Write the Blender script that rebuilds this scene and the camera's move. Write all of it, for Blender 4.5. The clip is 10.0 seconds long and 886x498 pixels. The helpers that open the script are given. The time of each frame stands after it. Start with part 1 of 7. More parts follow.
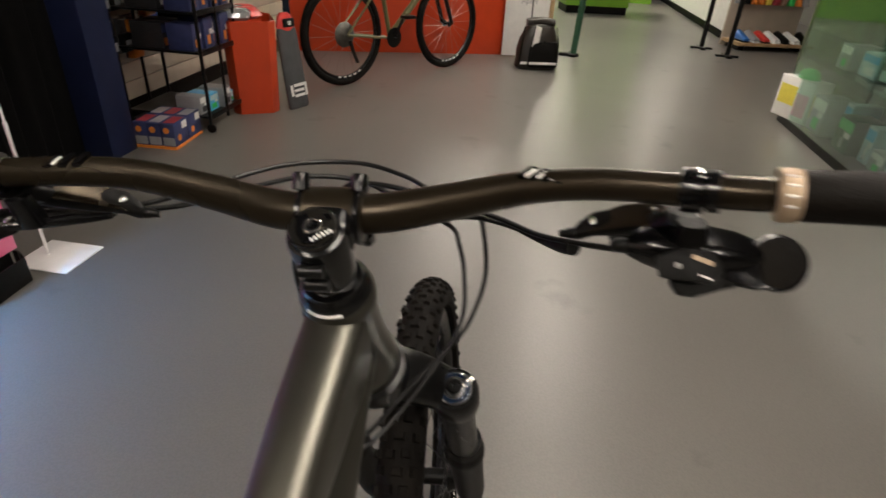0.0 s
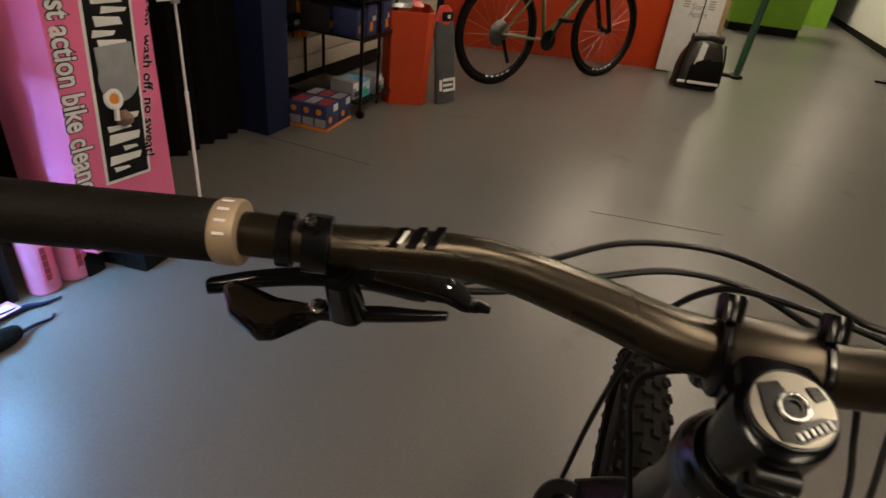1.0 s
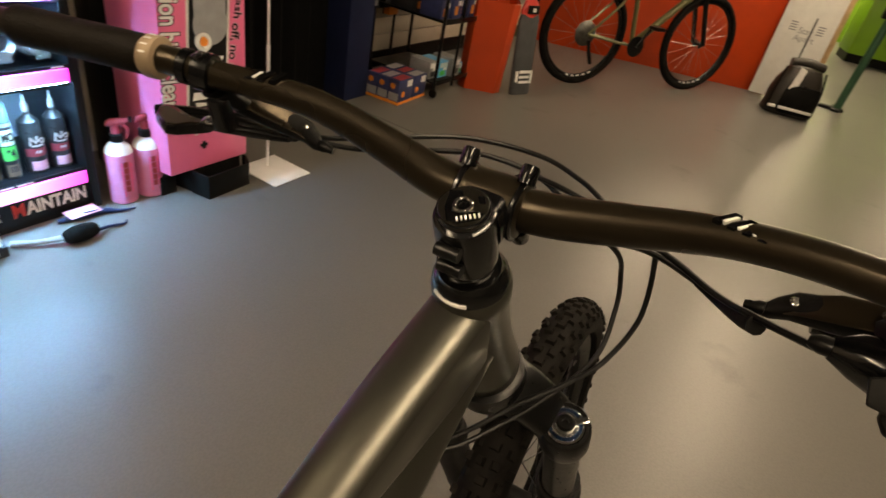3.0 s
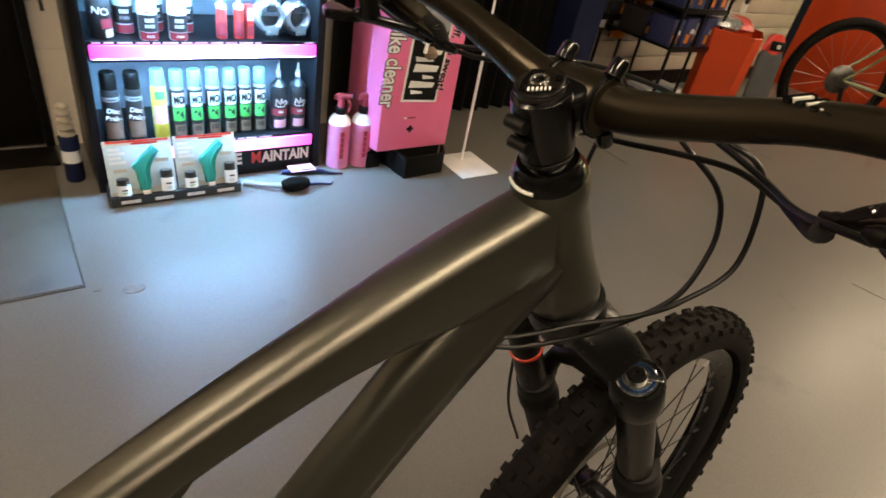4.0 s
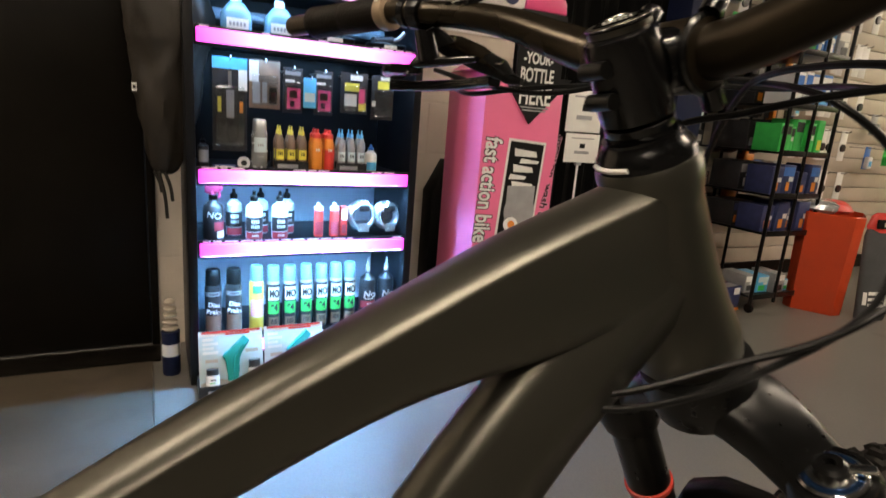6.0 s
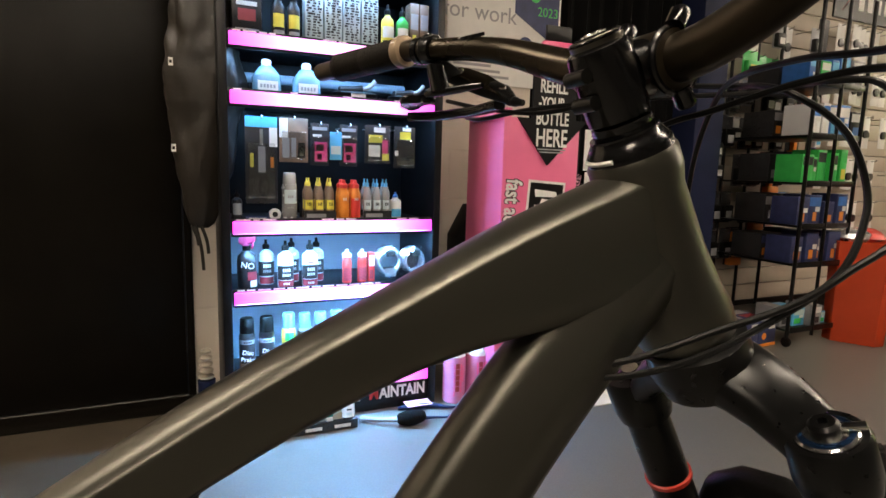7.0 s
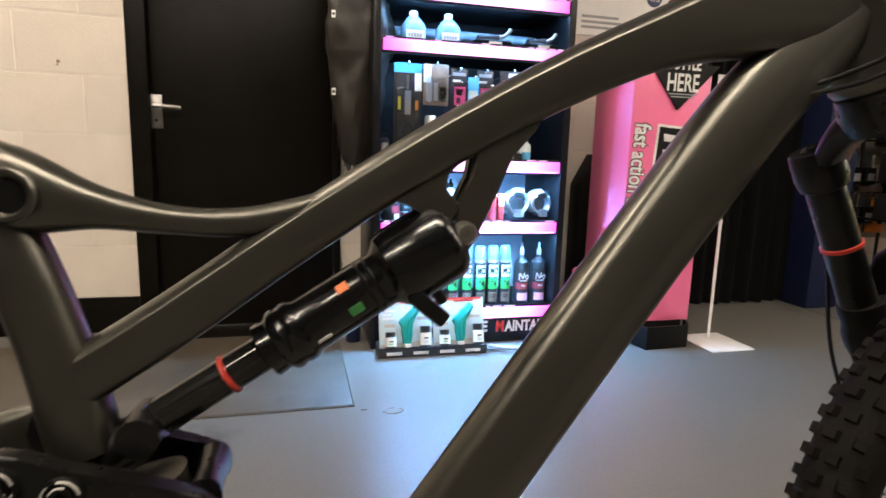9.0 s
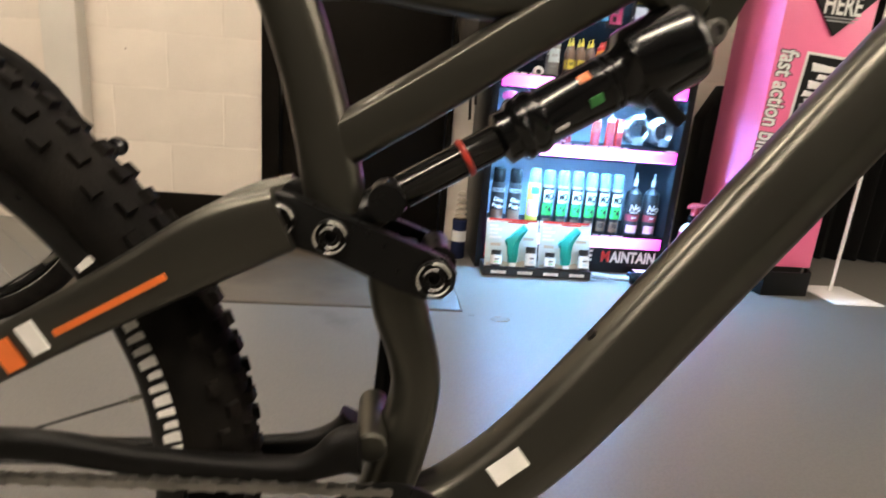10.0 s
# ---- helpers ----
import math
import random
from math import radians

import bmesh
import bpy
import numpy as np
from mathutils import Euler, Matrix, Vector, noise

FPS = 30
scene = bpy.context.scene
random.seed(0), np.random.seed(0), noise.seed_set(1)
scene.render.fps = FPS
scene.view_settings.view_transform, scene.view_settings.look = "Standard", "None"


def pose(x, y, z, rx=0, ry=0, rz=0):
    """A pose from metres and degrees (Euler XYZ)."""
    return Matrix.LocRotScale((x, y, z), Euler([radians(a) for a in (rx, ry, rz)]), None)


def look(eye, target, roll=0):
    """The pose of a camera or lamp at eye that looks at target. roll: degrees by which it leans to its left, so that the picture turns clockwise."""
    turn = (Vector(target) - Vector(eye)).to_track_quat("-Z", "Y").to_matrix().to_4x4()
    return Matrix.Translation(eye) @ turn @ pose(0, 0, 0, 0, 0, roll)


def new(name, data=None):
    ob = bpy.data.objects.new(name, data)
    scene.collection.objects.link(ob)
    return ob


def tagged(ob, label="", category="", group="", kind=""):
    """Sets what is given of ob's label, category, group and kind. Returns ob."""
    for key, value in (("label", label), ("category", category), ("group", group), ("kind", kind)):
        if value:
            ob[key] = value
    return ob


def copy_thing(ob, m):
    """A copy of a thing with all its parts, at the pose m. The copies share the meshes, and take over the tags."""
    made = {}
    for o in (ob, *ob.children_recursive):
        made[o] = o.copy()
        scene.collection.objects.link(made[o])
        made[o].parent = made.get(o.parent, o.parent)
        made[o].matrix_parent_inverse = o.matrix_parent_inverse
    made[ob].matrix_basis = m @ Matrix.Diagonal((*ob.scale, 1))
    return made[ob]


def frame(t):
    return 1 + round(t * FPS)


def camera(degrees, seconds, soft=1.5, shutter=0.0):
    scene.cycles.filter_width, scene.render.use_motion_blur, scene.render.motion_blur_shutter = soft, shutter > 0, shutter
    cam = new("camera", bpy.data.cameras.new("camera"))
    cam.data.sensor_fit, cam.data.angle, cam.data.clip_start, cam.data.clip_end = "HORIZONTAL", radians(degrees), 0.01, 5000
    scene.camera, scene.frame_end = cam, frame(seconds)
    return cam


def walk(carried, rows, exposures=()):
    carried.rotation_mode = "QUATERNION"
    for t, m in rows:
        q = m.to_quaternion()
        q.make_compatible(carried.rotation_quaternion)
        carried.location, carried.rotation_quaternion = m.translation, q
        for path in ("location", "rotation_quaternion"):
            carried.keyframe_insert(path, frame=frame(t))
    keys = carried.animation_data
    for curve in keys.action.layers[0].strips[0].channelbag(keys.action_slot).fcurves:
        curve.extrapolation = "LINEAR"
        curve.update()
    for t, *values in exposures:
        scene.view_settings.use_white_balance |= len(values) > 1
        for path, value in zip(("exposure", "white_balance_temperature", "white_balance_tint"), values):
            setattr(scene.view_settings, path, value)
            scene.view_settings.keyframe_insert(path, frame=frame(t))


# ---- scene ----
cam = camera(75.6, 10.0, soft=1.5, shutter=0.35)
PATH = [
    (0, (-0.057, 0.256, 1.227), (-0.275, 1.977, 0.233), 3.6),
    (0.5, (-0.188, 0.338, 1.213), (-0.549, 2.03, 0.209), 6.1),
    (1, (-0.269, 0.366, 1.204), (-0.815, 1.993, 0.177), 6.9),
    (1.5, (-0.289, 0.379, 1.207), (-0.883, 1.978, 0.163), 8.5),
    (2, (-0.204, 0.385, 1.201), (-0.773, 1.981, 0.139), 10.0),
    (2.2, (-0.169, 0.379, 1.19), (-0.741, 1.969, 0.12), 10.6),
    (3.3, (-0.026, 0.282, 1.215), (-0.935, 1.681, 0.111), 11.0),
    (3.4, (-0.018, 0.296, 1.213), (-0.981, 1.632, 0.078), 10.4),
    (3.5, (0.001, 0.292, 1.2), (-1.03, 1.593, 0.085), 10.7),
    (4, (0.069, 0.306, 1.151), (-1.193, 1.393, 0.044), 12.0),
    (4.5, (0.081, 0.296, 1.119), (-1.231, 1.335, 0.023), 12.6),
    (5, (0.035, 0.325, 1.07), (-1.412, 1.337, 0.13), 10.4),
    (5.5, (0.013, 0.338, 1.031), (-1.624, 1.274, 0.364), 7.5),
    (6, (0.061, 0.355, 0.992), (-1.666, 1.255, 0.537), 4.6),
    (6.2, (0.091, 0.352, 0.985), (-1.661, 1.238, 0.602), 2.9),
    (7.5, (0.119, 0.319, 0.93), (-1.696, 1.119, 0.673), 1.7),
    (8, (0.15, 0.266, 0.871), (-1.7, 0.976, 0.601), 1.8),
    (8.5, (0.209, 0.21, 0.825), (-1.675, 0.813, 0.527), 1.5),
    (9, (0.237, 0.166, 0.78), (-1.671, 0.666, 0.453), 1.7),
    (9.5, (0.26, 0.113, 0.741), (-1.669, 0.475, 0.356), 2.3),
    (10, (0.252, 0.059, 0.667), (-1.665, 0.285, 0.144), 4.8),
]
walk(cam, [(t, look(eye, target, roll)) for t, eye, target, roll in PATH], exposures=[(0.0, 0.16, 5850, 10), (0.4, -0.04, 6000, 10), (1.0, -0.46, 6600, 10), (1.5, -0.36, 6700, 10), (2.0, -0.08, 7000, 10), (3.5, -0.03, 7900, 10), (4.0, 0.20, 7400, 10), (4.5, 0.24, 7100, 10), (5.0, 0.20, 6900, 10), (5.5, 0.15, 6700, 10), (7.5, 0.25, 6400, 10), (9.0, 0.62, 6150, 10), (10.0, 0.70, 6350, 10)])

# ---- light ----
world = bpy.data.worlds.new("world")
scene.world = world
world.use_nodes = True
world.node_tree.nodes["Background"].inputs[0].default_value = (0.8, 0.85, 1.0, 1)
world.node_tree.nodes["Background"].inputs[1].default_value = 0.008

# ---- materials ----
MATS = {}


def material(name, color, rough=0.6, metal=0.0, vary=0.12, scale=8.0, bump=0.0, bump_scale=120.0, second=None, coat=0.0, spec=0.5, random_tint=0.0, alpha=1.0, even=False):
    """A plain surface with broad and fine variation of its colour and gloss."""
    m = bpy.data.materials.new(name)
    m.use_nodes = True
    nt = m.node_tree
    b = nt.nodes["Principled BSDF"]
    b.inputs["Metallic"].default_value = metal
    b.inputs["Specular IOR Level"].default_value = spec
    b.inputs["Coat Weight"].default_value = coat
    b.inputs["Alpha"].default_value = alpha
    tc = nt.nodes.new("ShaderNodeTexCoord")
    n1 = nt.nodes.new("ShaderNodeTexNoise")
    n1.inputs["Scale"].default_value, n1.inputs["Detail"].default_value = scale, 5
    n2 = nt.nodes.new("ShaderNodeTexNoise")
    n2.inputs["Scale"].default_value, n2.inputs["Detail"].default_value = bump_scale, 3
    for n in (n1, n2):
        nt.links.new(tc.outputs["Object"], n.inputs["Vector"])
    ramp = nt.nodes.new("ShaderNodeMapRange")
    ramp.inputs["From Min"].default_value, ramp.inputs["From Max"].default_value = 0.3, 0.7
    nt.links.new(n1.outputs["Fac"], ramp.inputs["Value"])
    mix = nt.nodes.new("ShaderNodeMix")
    mix.data_type = "RGBA"
    lo = [c * (1 - vary) for c in color]
    hi = second or [min(1, c * (1 + vary)) for c in color]
    mix.inputs["A"].default_value, mix.inputs["B"].default_value = (*lo, 1), (*hi, 1)
    nt.links.new(ramp.outputs["Result"], mix.inputs["Factor"])
    out = mix.outputs["Result"]
    if random_tint:
        info = nt.nodes.new("ShaderNodeObjectInfo")
        hsv = nt.nodes.new("ShaderNodeHueSaturation")
        mr = nt.nodes.new("ShaderNodeMapRange")
        mr.inputs["To Min"].default_value, mr.inputs["To Max"].default_value = 1 - random_tint, 1 + random_tint
        nt.links.new(info.outputs["Random"], mr.inputs["Value"])
        nt.links.new(mr.outputs["Result"], hsv.inputs["Value"])
        nt.links.new(out, hsv.inputs["Color"])
        out = hsv.outputs["Color"]
    nt.links.new(out, b.inputs["Base Color"])
    rr = nt.nodes.new("ShaderNodeMapRange")
    rr.inputs["To Min"].default_value, rr.inputs["To Max"].default_value = max(0.02, rough - 0.08), min(1, rough + 0.08)
    nt.links.new(n2.outputs["Fac"], rr.inputs["Value"])
    if even:
        b.inputs["Roughness"].default_value = rough
        ramp.interpolation_type, ramp.clamp = "LINEAR", False
        n1.inputs["Detail"].default_value = 2
    else:
        nt.links.new(rr.outputs["Result"], b.inputs["Roughness"])
    if bump:
        bp = nt.nodes.new("ShaderNodeBump")
        bp.inputs["Strength"].default_value, bp.inputs["Distance"].default_value = bump, 0.002
        nt.links.new(n2.outputs["Fac"], bp.inputs["Height"])
        nt.links.new(bp.outputs["Normal"], b.inputs["Normal"])
    MATS[name] = m
    return m


def glowing(name, color, strength):
    m = bpy.data.materials.new(name)
    m.use_nodes = True
    b = m.node_tree.nodes["Principled BSDF"]
    b.inputs["Base Color"].default_value = (*color, 1)
    b.inputs["Emission Color"].default_value = (*color, 1)
    b.inputs["Emission Strength"].default_value = strength
    MATS[name] = m
    return m


def clear(name, color, rough=0.05, strength=0.2):
    """Thin clear plastic or glass: mostly see-through, with a gloss on top."""
    m = bpy.data.materials.new(name)
    m.use_nodes = True
    nt = m.node_tree
    nt.nodes.remove(nt.nodes["Principled BSDF"])
    gl, tr, mx = nt.nodes.new("ShaderNodeBsdfGlossy"), nt.nodes.new("ShaderNodeBsdfTransparent"), nt.nodes.new("ShaderNodeMixShader")
    gl.inputs["Roughness"].default_value = rough
    tr.inputs["Color"].default_value = (*color, 1)
    mx.inputs["Fac"].default_value = strength
    nt.links.new(tr.outputs[0], mx.inputs[1])
    nt.links.new(gl.outputs[0], mx.inputs[2])
    nt.links.new(mx.outputs[0], nt.nodes["Material Output"].inputs["Surface"])
    MATS[name] = m
    return m


# bike
FRAME = material("satin olive-grey frame paint", (0.090, 0.087, 0.073), 0.34, 0.88, 0.12, 3, 0.0, 7, spec=0.6)
BARMAT = material("satin bronze-black bar paint", (0.036, 0.028, 0.018), 0.28, 0.75, 0.1, 5, 0.0, 9, spec=0.45)
BLACK = material("black anodised metal", (0.0040, 0.0040, 0.0040), 0.30, 0.0, 0.2, 20, spec=0.28)
GLOSS = material("gloss black metal", (0.0025, 0.0025, 0.0028), 0.20, 0.0, 0.2, 20, coat=0.15, spec=0.4)
MATTE = material("matt black plastic", (0.0032, 0.0030, 0.0027), 0.52, 0, 0.25, 25, 0.15, 400, spec=0.16)
RUBBER = material("black tyre rubber", (0.0045, 0.004, 0.0037), 0.74, 0, 0.3, 30, 0.3, 300, second=(0.010, 0.0085, 0.007), spec=0.10)
GRIPMAT = material("dark brown-black rubber grip", (0.006, 0.0046, 0.0034), 0.58, 0, 0.2, 30, 0.3, 500, spec=0.14)
CAPMAT = material("polished grey metal", (0.12, 0.112, 0.094), 0.30, 1.0, 0.15, 30)
CABLEMAT = material("black cable sleeve", (0.006, 0.006, 0.006), 0.38, 0, 0.2, 40, spec=0.25)
CHROME = material("bright steel", (0.62, 0.61, 0.58), 0.18, 1.0, 0.15, 30)
STEEL = material("dull steel", (0.32, 0.31, 0.29), 0.35, 1.0, 0.2, 30)
GREYSTEEL = material("dark worn steel", (0.10, 0.095, 0.085), 0.45, 0.9, 0.3, 40)
SHAFT = material("polished dark shaft", (0.030, 0.029, 0.028), 0.10, 0.7, 0.1, 30)
BRONZE = material("light bronze metal ring", (0.36, 0.27, 0.18), 0.48, 0.35, 0.2, 30)
SILVERPRINT = material("silver print", (0.40, 0.39, 0.36), 0.35, 0.3, 0.1, 60)
REDRUB = material("red rubber ring", (0.42, 0.035, 0.022), 0.4, 0, 0.1, 30)
ORANGEP = material("orange print", (0.72, 0.16, 0.03), 0.5, 0, 0.1, 40)
WHITEP = material("white print", (0.72, 0.71, 0.68), 0.5, 0, 0.1, 40)
BLUERING = material("blue anodised ring", (0.02, 0.06, 0.16), 0.2, 0.8, 0.1, 40)
GREENP = material("green print", (0.05, 0.22, 0.06), 0.5, 0, 0.2, 40)
# room
FLOORMAT = material("grey vinyl floor", (0.130, 0.124, 0.113), 0.34, 0, 0.10, 0.7, 0.0, 2.2, second=(0.152, 0.144, 0.131), spec=0.42, even=True)
MORTAR = material("painted mortar", (0.62, 0.55, 0.475), 0.85, 0, 0.1, 9, 0.3, 90)
BLOCK = material("cream painted block", (0.63, 0.56, 0.485), 0.75, 0, 0.06, 4, 0.30, 140, random_tint=0.015)
DOORP = material("black gloss door paint", (0.006, 0.005, 0.004), 0.32, 0, 0.25, 5, 0.25, 220, spec=0.10)
DRAPE = material("black cloth", (0.0025, 0.0025, 0.0025), 0.95, 0, 0.3, 30, 0.4, 700, spec=0.15)
NAVY = material("navy blue paint", (0.008, 0.013, 0.045), 0.55, 0, 0.15, 6, 0.15, 150, spec=0.25)
SLAT = material("pale wood slatwall", (0.46, 0.40, 0.32), 0.5, 0, 0.08, 5, 0.1, 100)
REDP = material("orange-red panel", (0.55, 0.055, 0.012), 0.35, 0, 0.1, 5, 0.05, 100)
LIME = material("lime green panel", (0.17, 0.36, 0.02), 0.4, 0, 0.1, 5)
WALLE = material("dark grey of unseen wall", (0.14, 0.135, 0.125), 0.7, 0, 0.06, 3, 0.1, 90)
WALLP = material("pale grey wall paint", (0.42, 0.41, 0.38), 0.7, 0, 0.06, 3, 0.1, 90)
DARKWALL = material("dark charcoal of unseen wall and floor lines", (0.05, 0.048, 0.045), 0.7, 0, 0.06, 3, 0.1, 90)
CEIL = material("dark grey ceiling", (0.05, 0.048, 0.046), 0.9, 0, 0.1, 3)
WHITE = material("white card", (0.74, 0.73, 0.70), 0.5, 0, 0.05, 12)
WHITEPL = material("white plastic", (0.76, 0.76, 0.76), 0.32, 0, 0.05, 12)
WHITEW = material("off-white gloss wall paint", (0.62, 0.58, 0.52), 0.45, 0, 0.05, 5, 0.1, 60)
WOOD = material("pale wood", (0.42, 0.27, 0.14), 0.5, 0, 0.25, 14)
MATMAT = material("worn grey-brown door mat", (0.062, 0.048, 0.032), 0.5, 0, 0.2, 3, 0.5, 260, second=(0.095, 0.078, 0.058))
FILLER = material("worn filler patch", (0.115, 0.102, 0.083), 0.4, 0, 0.2, 60)
EDGING = material("dark mat edging", (0.07, 0.062, 0.050), 0.5, 0, 0.2, 20)
SHELFBLACK = material("black shelf board", (0.004, 0.004, 0.0048), 0.38, 0, 0.2, 20, spec=0.3)
BACKP = material("pale blue shelf back", (0.48, 0.60, 0.72), 0.5, 0, 0.06, 5)
PINK = material("bright pink card", (0.80, 0.16, 0.32), 0.35, 0, 0.06, 5)
PINKD = material("deep pink plastic", (0.75, 0.09, 0.24), 0.3, 0, 0.08, 8)
PINKL = material("pale pink liquid", (0.80, 0.38, 0.50), 0.25, 0, 0.08, 12)
PINKLIQ = material("pink cleaner seen through plastic", (0.60, 0.19, 0.34), 0.22, 0, 0.1, 12)
TEAL = material("teal plastic", (0.012, 0.27, 0.235), 0.35, 0, 0.12, 20)
TEALCARD = material("pale blue-grey card", (0.52, 0.62, 0.64), 0.45, 0, 0.08, 14)
YELLOW = material("yellow print", (0.72, 0.62, 0.08), 0.4, 0, 0.08, 20)
GREEN = material("bright green plastic", (0.05, 0.50, 0.10), 0.35, 0, 0.1, 20)
BLUE = material("blue plastic", (0.04, 0.16, 0.50), 0.35, 0, 0.15, 20)
SKYBLUE = material("sky blue print", (0.10, 0.42, 0.72), 0.35, 0, 0.1, 20)
NAVYBOX = material("navy box card", (0.03, 0.04, 0.12), 0.5, 0, 0.2, 20)
ORANGE = material("orange card", (0.75, 0.24, 0.03), 0.45, 0, 0.1, 20)
RED = material("red plastic", (0.62, 0.05, 0.04), 0.35, 0, 0.1, 20)
DARKRED = material("dark red print", (0.30, 0.032, 0.045), 0.45, 0, 0.15, 20)
BROWN = material("brown card", (0.20, 0.13, 0.09), 0.5, 0, 0.2, 20)
GREYP = material("grey plastic", (0.30, 0.30, 0.31), 0.4, 0, 0.1, 20)
SILVER = material("silver foil", (0.72, 0.74, 0.76), 0.25, 0.7, 0.12, 18, 0.3, 60)
CANDARK = material("black can lacquer", (0.020, 0.020, 0.022), 0.3, 0, 0.2, 20)
CAPCLEAR = material("frosted clear cap", (0.13, 0.25, 0.33), 0.25, 0, 0.06, 20)
NYLON = material("black nylon cloth", (0.020, 0.016, 0.012), 0.42, 0, 0.3, 9, 0.5, 60)
OLIVE = material("olive green bike paint", (0.13, 0.125, 0.055), 0.35, 0.2, 0.1, 10)
GLASS = clear("cabinet glass", (0.80, 0.90, 0.86), 0.05, 0.25)
FILM = clear("clear film", (0.92, 0.95, 0.97), 0.12, 0.18)
LEDPINK = glowing("pink light strip", (1.0, 0.10, 0.80), 2.2)
nt_ = LEDPINK.node_tree
tc_ = nt_.nodes.new("ShaderNodeTexCoord")
sep_ = nt_.nodes.new("ShaderNodeSeparateXYZ")
nt_.links.new(tc_.outputs["Generated"], sep_.inputs["Vector"])
ramp_ = nt_.nodes.new("ShaderNodeValToRGB")
for pos, col in ((0.10, (1.0, 0.16, 0.86, 1)), (0.30, (1.0, 0.50, 0.95, 1)), (0.70, (1.0, 0.50, 0.95, 1)), (0.92, (1.0, 0.14, 0.85, 1))):
    ramp_.color_ramp.elements.new(pos).color = col
ramp_.color_ramp.elements[0].color = ramp_.color_ramp.elements[-1].color = (1.0, 0.05, 0.72, 1)
nt_.links.new(sep_.outputs["Y"], ramp_.inputs["Fac"])
nt_.links.new(ramp_.outputs["Color"], nt_.nodes["Principled BSDF"].inputs["Emission Color"])
# LEDWHITE and LEDWASH: unseen strips added under the pink ones to light the floor
LEDWHITE = glowing("cool white unseen wash strip", (0.50, 0.68, 1.0), 14.0)
LEDBLUE = glowing("cool white strip", (0.30, 0.58, 1.0), 52.0)
LEDWASH = glowing("cool blue unseen wash strip", (0.19, 0.54, 1.0), 720.0)
LAMPMAT = glowing("ceiling lamp diffuser", (1.0, 0.84, 0.65), 60.0)


def stained(m, scale, low, high, depth, fine):
    """Scattered dark marks and a fine fleck over the base colour."""
    nt = m.node_tree
    base = nt.nodes["Principled BSDF"].inputs["Base Color"]
    source = base.links[0].from_socket
    tc = nt.nodes.new("ShaderNodeTexCoord")
    for sc, lo, hi, d, det in ((scale, low, high, depth, 4), (fine, 0.40, 0.62, 0.10, 2)):
        n = nt.nodes.new("ShaderNodeTexNoise")
        n.inputs["Scale"].default_value, n.inputs["Detail"].default_value = sc, det
        nt.links.new(tc.outputs["Object"], n.inputs["Vector"])
        mr = nt.nodes.new("ShaderNodeMapRange")
        mr.inputs["From Min"].default_value, mr.inputs["From Max"].default_value = lo, hi
        mr.inputs["To Min"].default_value, mr.inputs["To Max"].default_value = 1.0, 1.0 - d
        nt.links.new(n.outputs["Fac"], mr.inputs["Value"])
        mx = nt.nodes.new("ShaderNodeMix")
        mx.data_type, mx.blend_type = "RGBA", "MULTIPLY"
        mx.inputs["Factor"].default_value = 1.0
        nt.links.new(source, mx.inputs["A"])
        nt.links.new(mr.outputs["Result"], mx.inputs["B"])
        source = mx.outputs["Result"]
    nt.links.new(source, base)


stained(FLOORMAT, 4.2, 0.66, 0.78, 0.35, 160)
stained(MATMAT, 7.0, 0.55, 0.75, 0.35, 240)


# ---- mesh helpers ----
def part(name, bm, mat, parent=None, label="", smooth=True, angle=38):
    """Links a bmesh as one mesh object under a thing or a part."""
    me = bpy.data.meshes.new(name)
    bmesh.ops.recalc_face_normals(bm, faces=bm.faces)
    bm.to_mesh(me)
    bm.free()
    me.materials.append(mat)
    if smooth:
        me.shade_smooth()
        me.set_sharp_from_angle(angle=radians(angle))
    ob = new(name, me)
    ob.parent = parent
    if label:
        tagged(ob, label)
    return ob


def thing(name, m, label, category, group="", kind=""):
    ob = new(name)
    ob.empty_display_size = 0.05
    ob.matrix_basis = m
    return tagged(ob, label, category, group, kind)


def whole(ob, label, category, group="", kind=""):
    return tagged(ob, label, category, group, kind)


def box(lo, hi, bevel=0.0, bm=None, seg=2):
    bm = bm or bmesh.new()
    lo, hi = Vector(lo), Vector(hi)
    got = bmesh.ops.create_cube(bm, size=1, matrix=Matrix.Translation((lo + hi) / 2) @ Matrix.Diagonal((*(hi - lo), 1)))
    if bevel:
        edges = {e for v in got["verts"] for e in v.link_edges}
        bmesh.ops.bevel(bm, geom=list(edges), offset=bevel, segments=seg, affect="EDGES", profile=0.5)
    return bm


def loft(rings, bm=None, caps=True, closed=False):
    """Skins rings of equal point counts, one after another."""
    bm = bm or bmesh.new()
    vs = [[bm.verts.new(p) for p in ring] for ring in rings]
    n = len(vs[0])
    for a, b in list(zip(vs, vs[1:])) + ([(vs[-1], vs[0])] if closed else []):
        for i in range(n):
            bm.faces.new((a[i], a[(i + 1) % n], b[(i + 1) % n], b[i]))
    if caps and not closed:
        bm.faces.new(vs[0][::-1])
        bm.faces.new(vs[-1])
    return bm


def ring(center, side, up, hw, hh, n=16, power=2.0):
    """A superellipse across side and up."""
    out = []
    for i in range(n):
        a = 2 * math.pi * (i + 0.5) / n
        c, s = math.cos(a), math.sin(a)
        out.append(Vector(center) + Vector(side) * hw * math.copysign(abs(c) ** (2 / power), c) + Vector(up) * hh * math.copysign(abs(s) ** (2 / power), s))
    return out


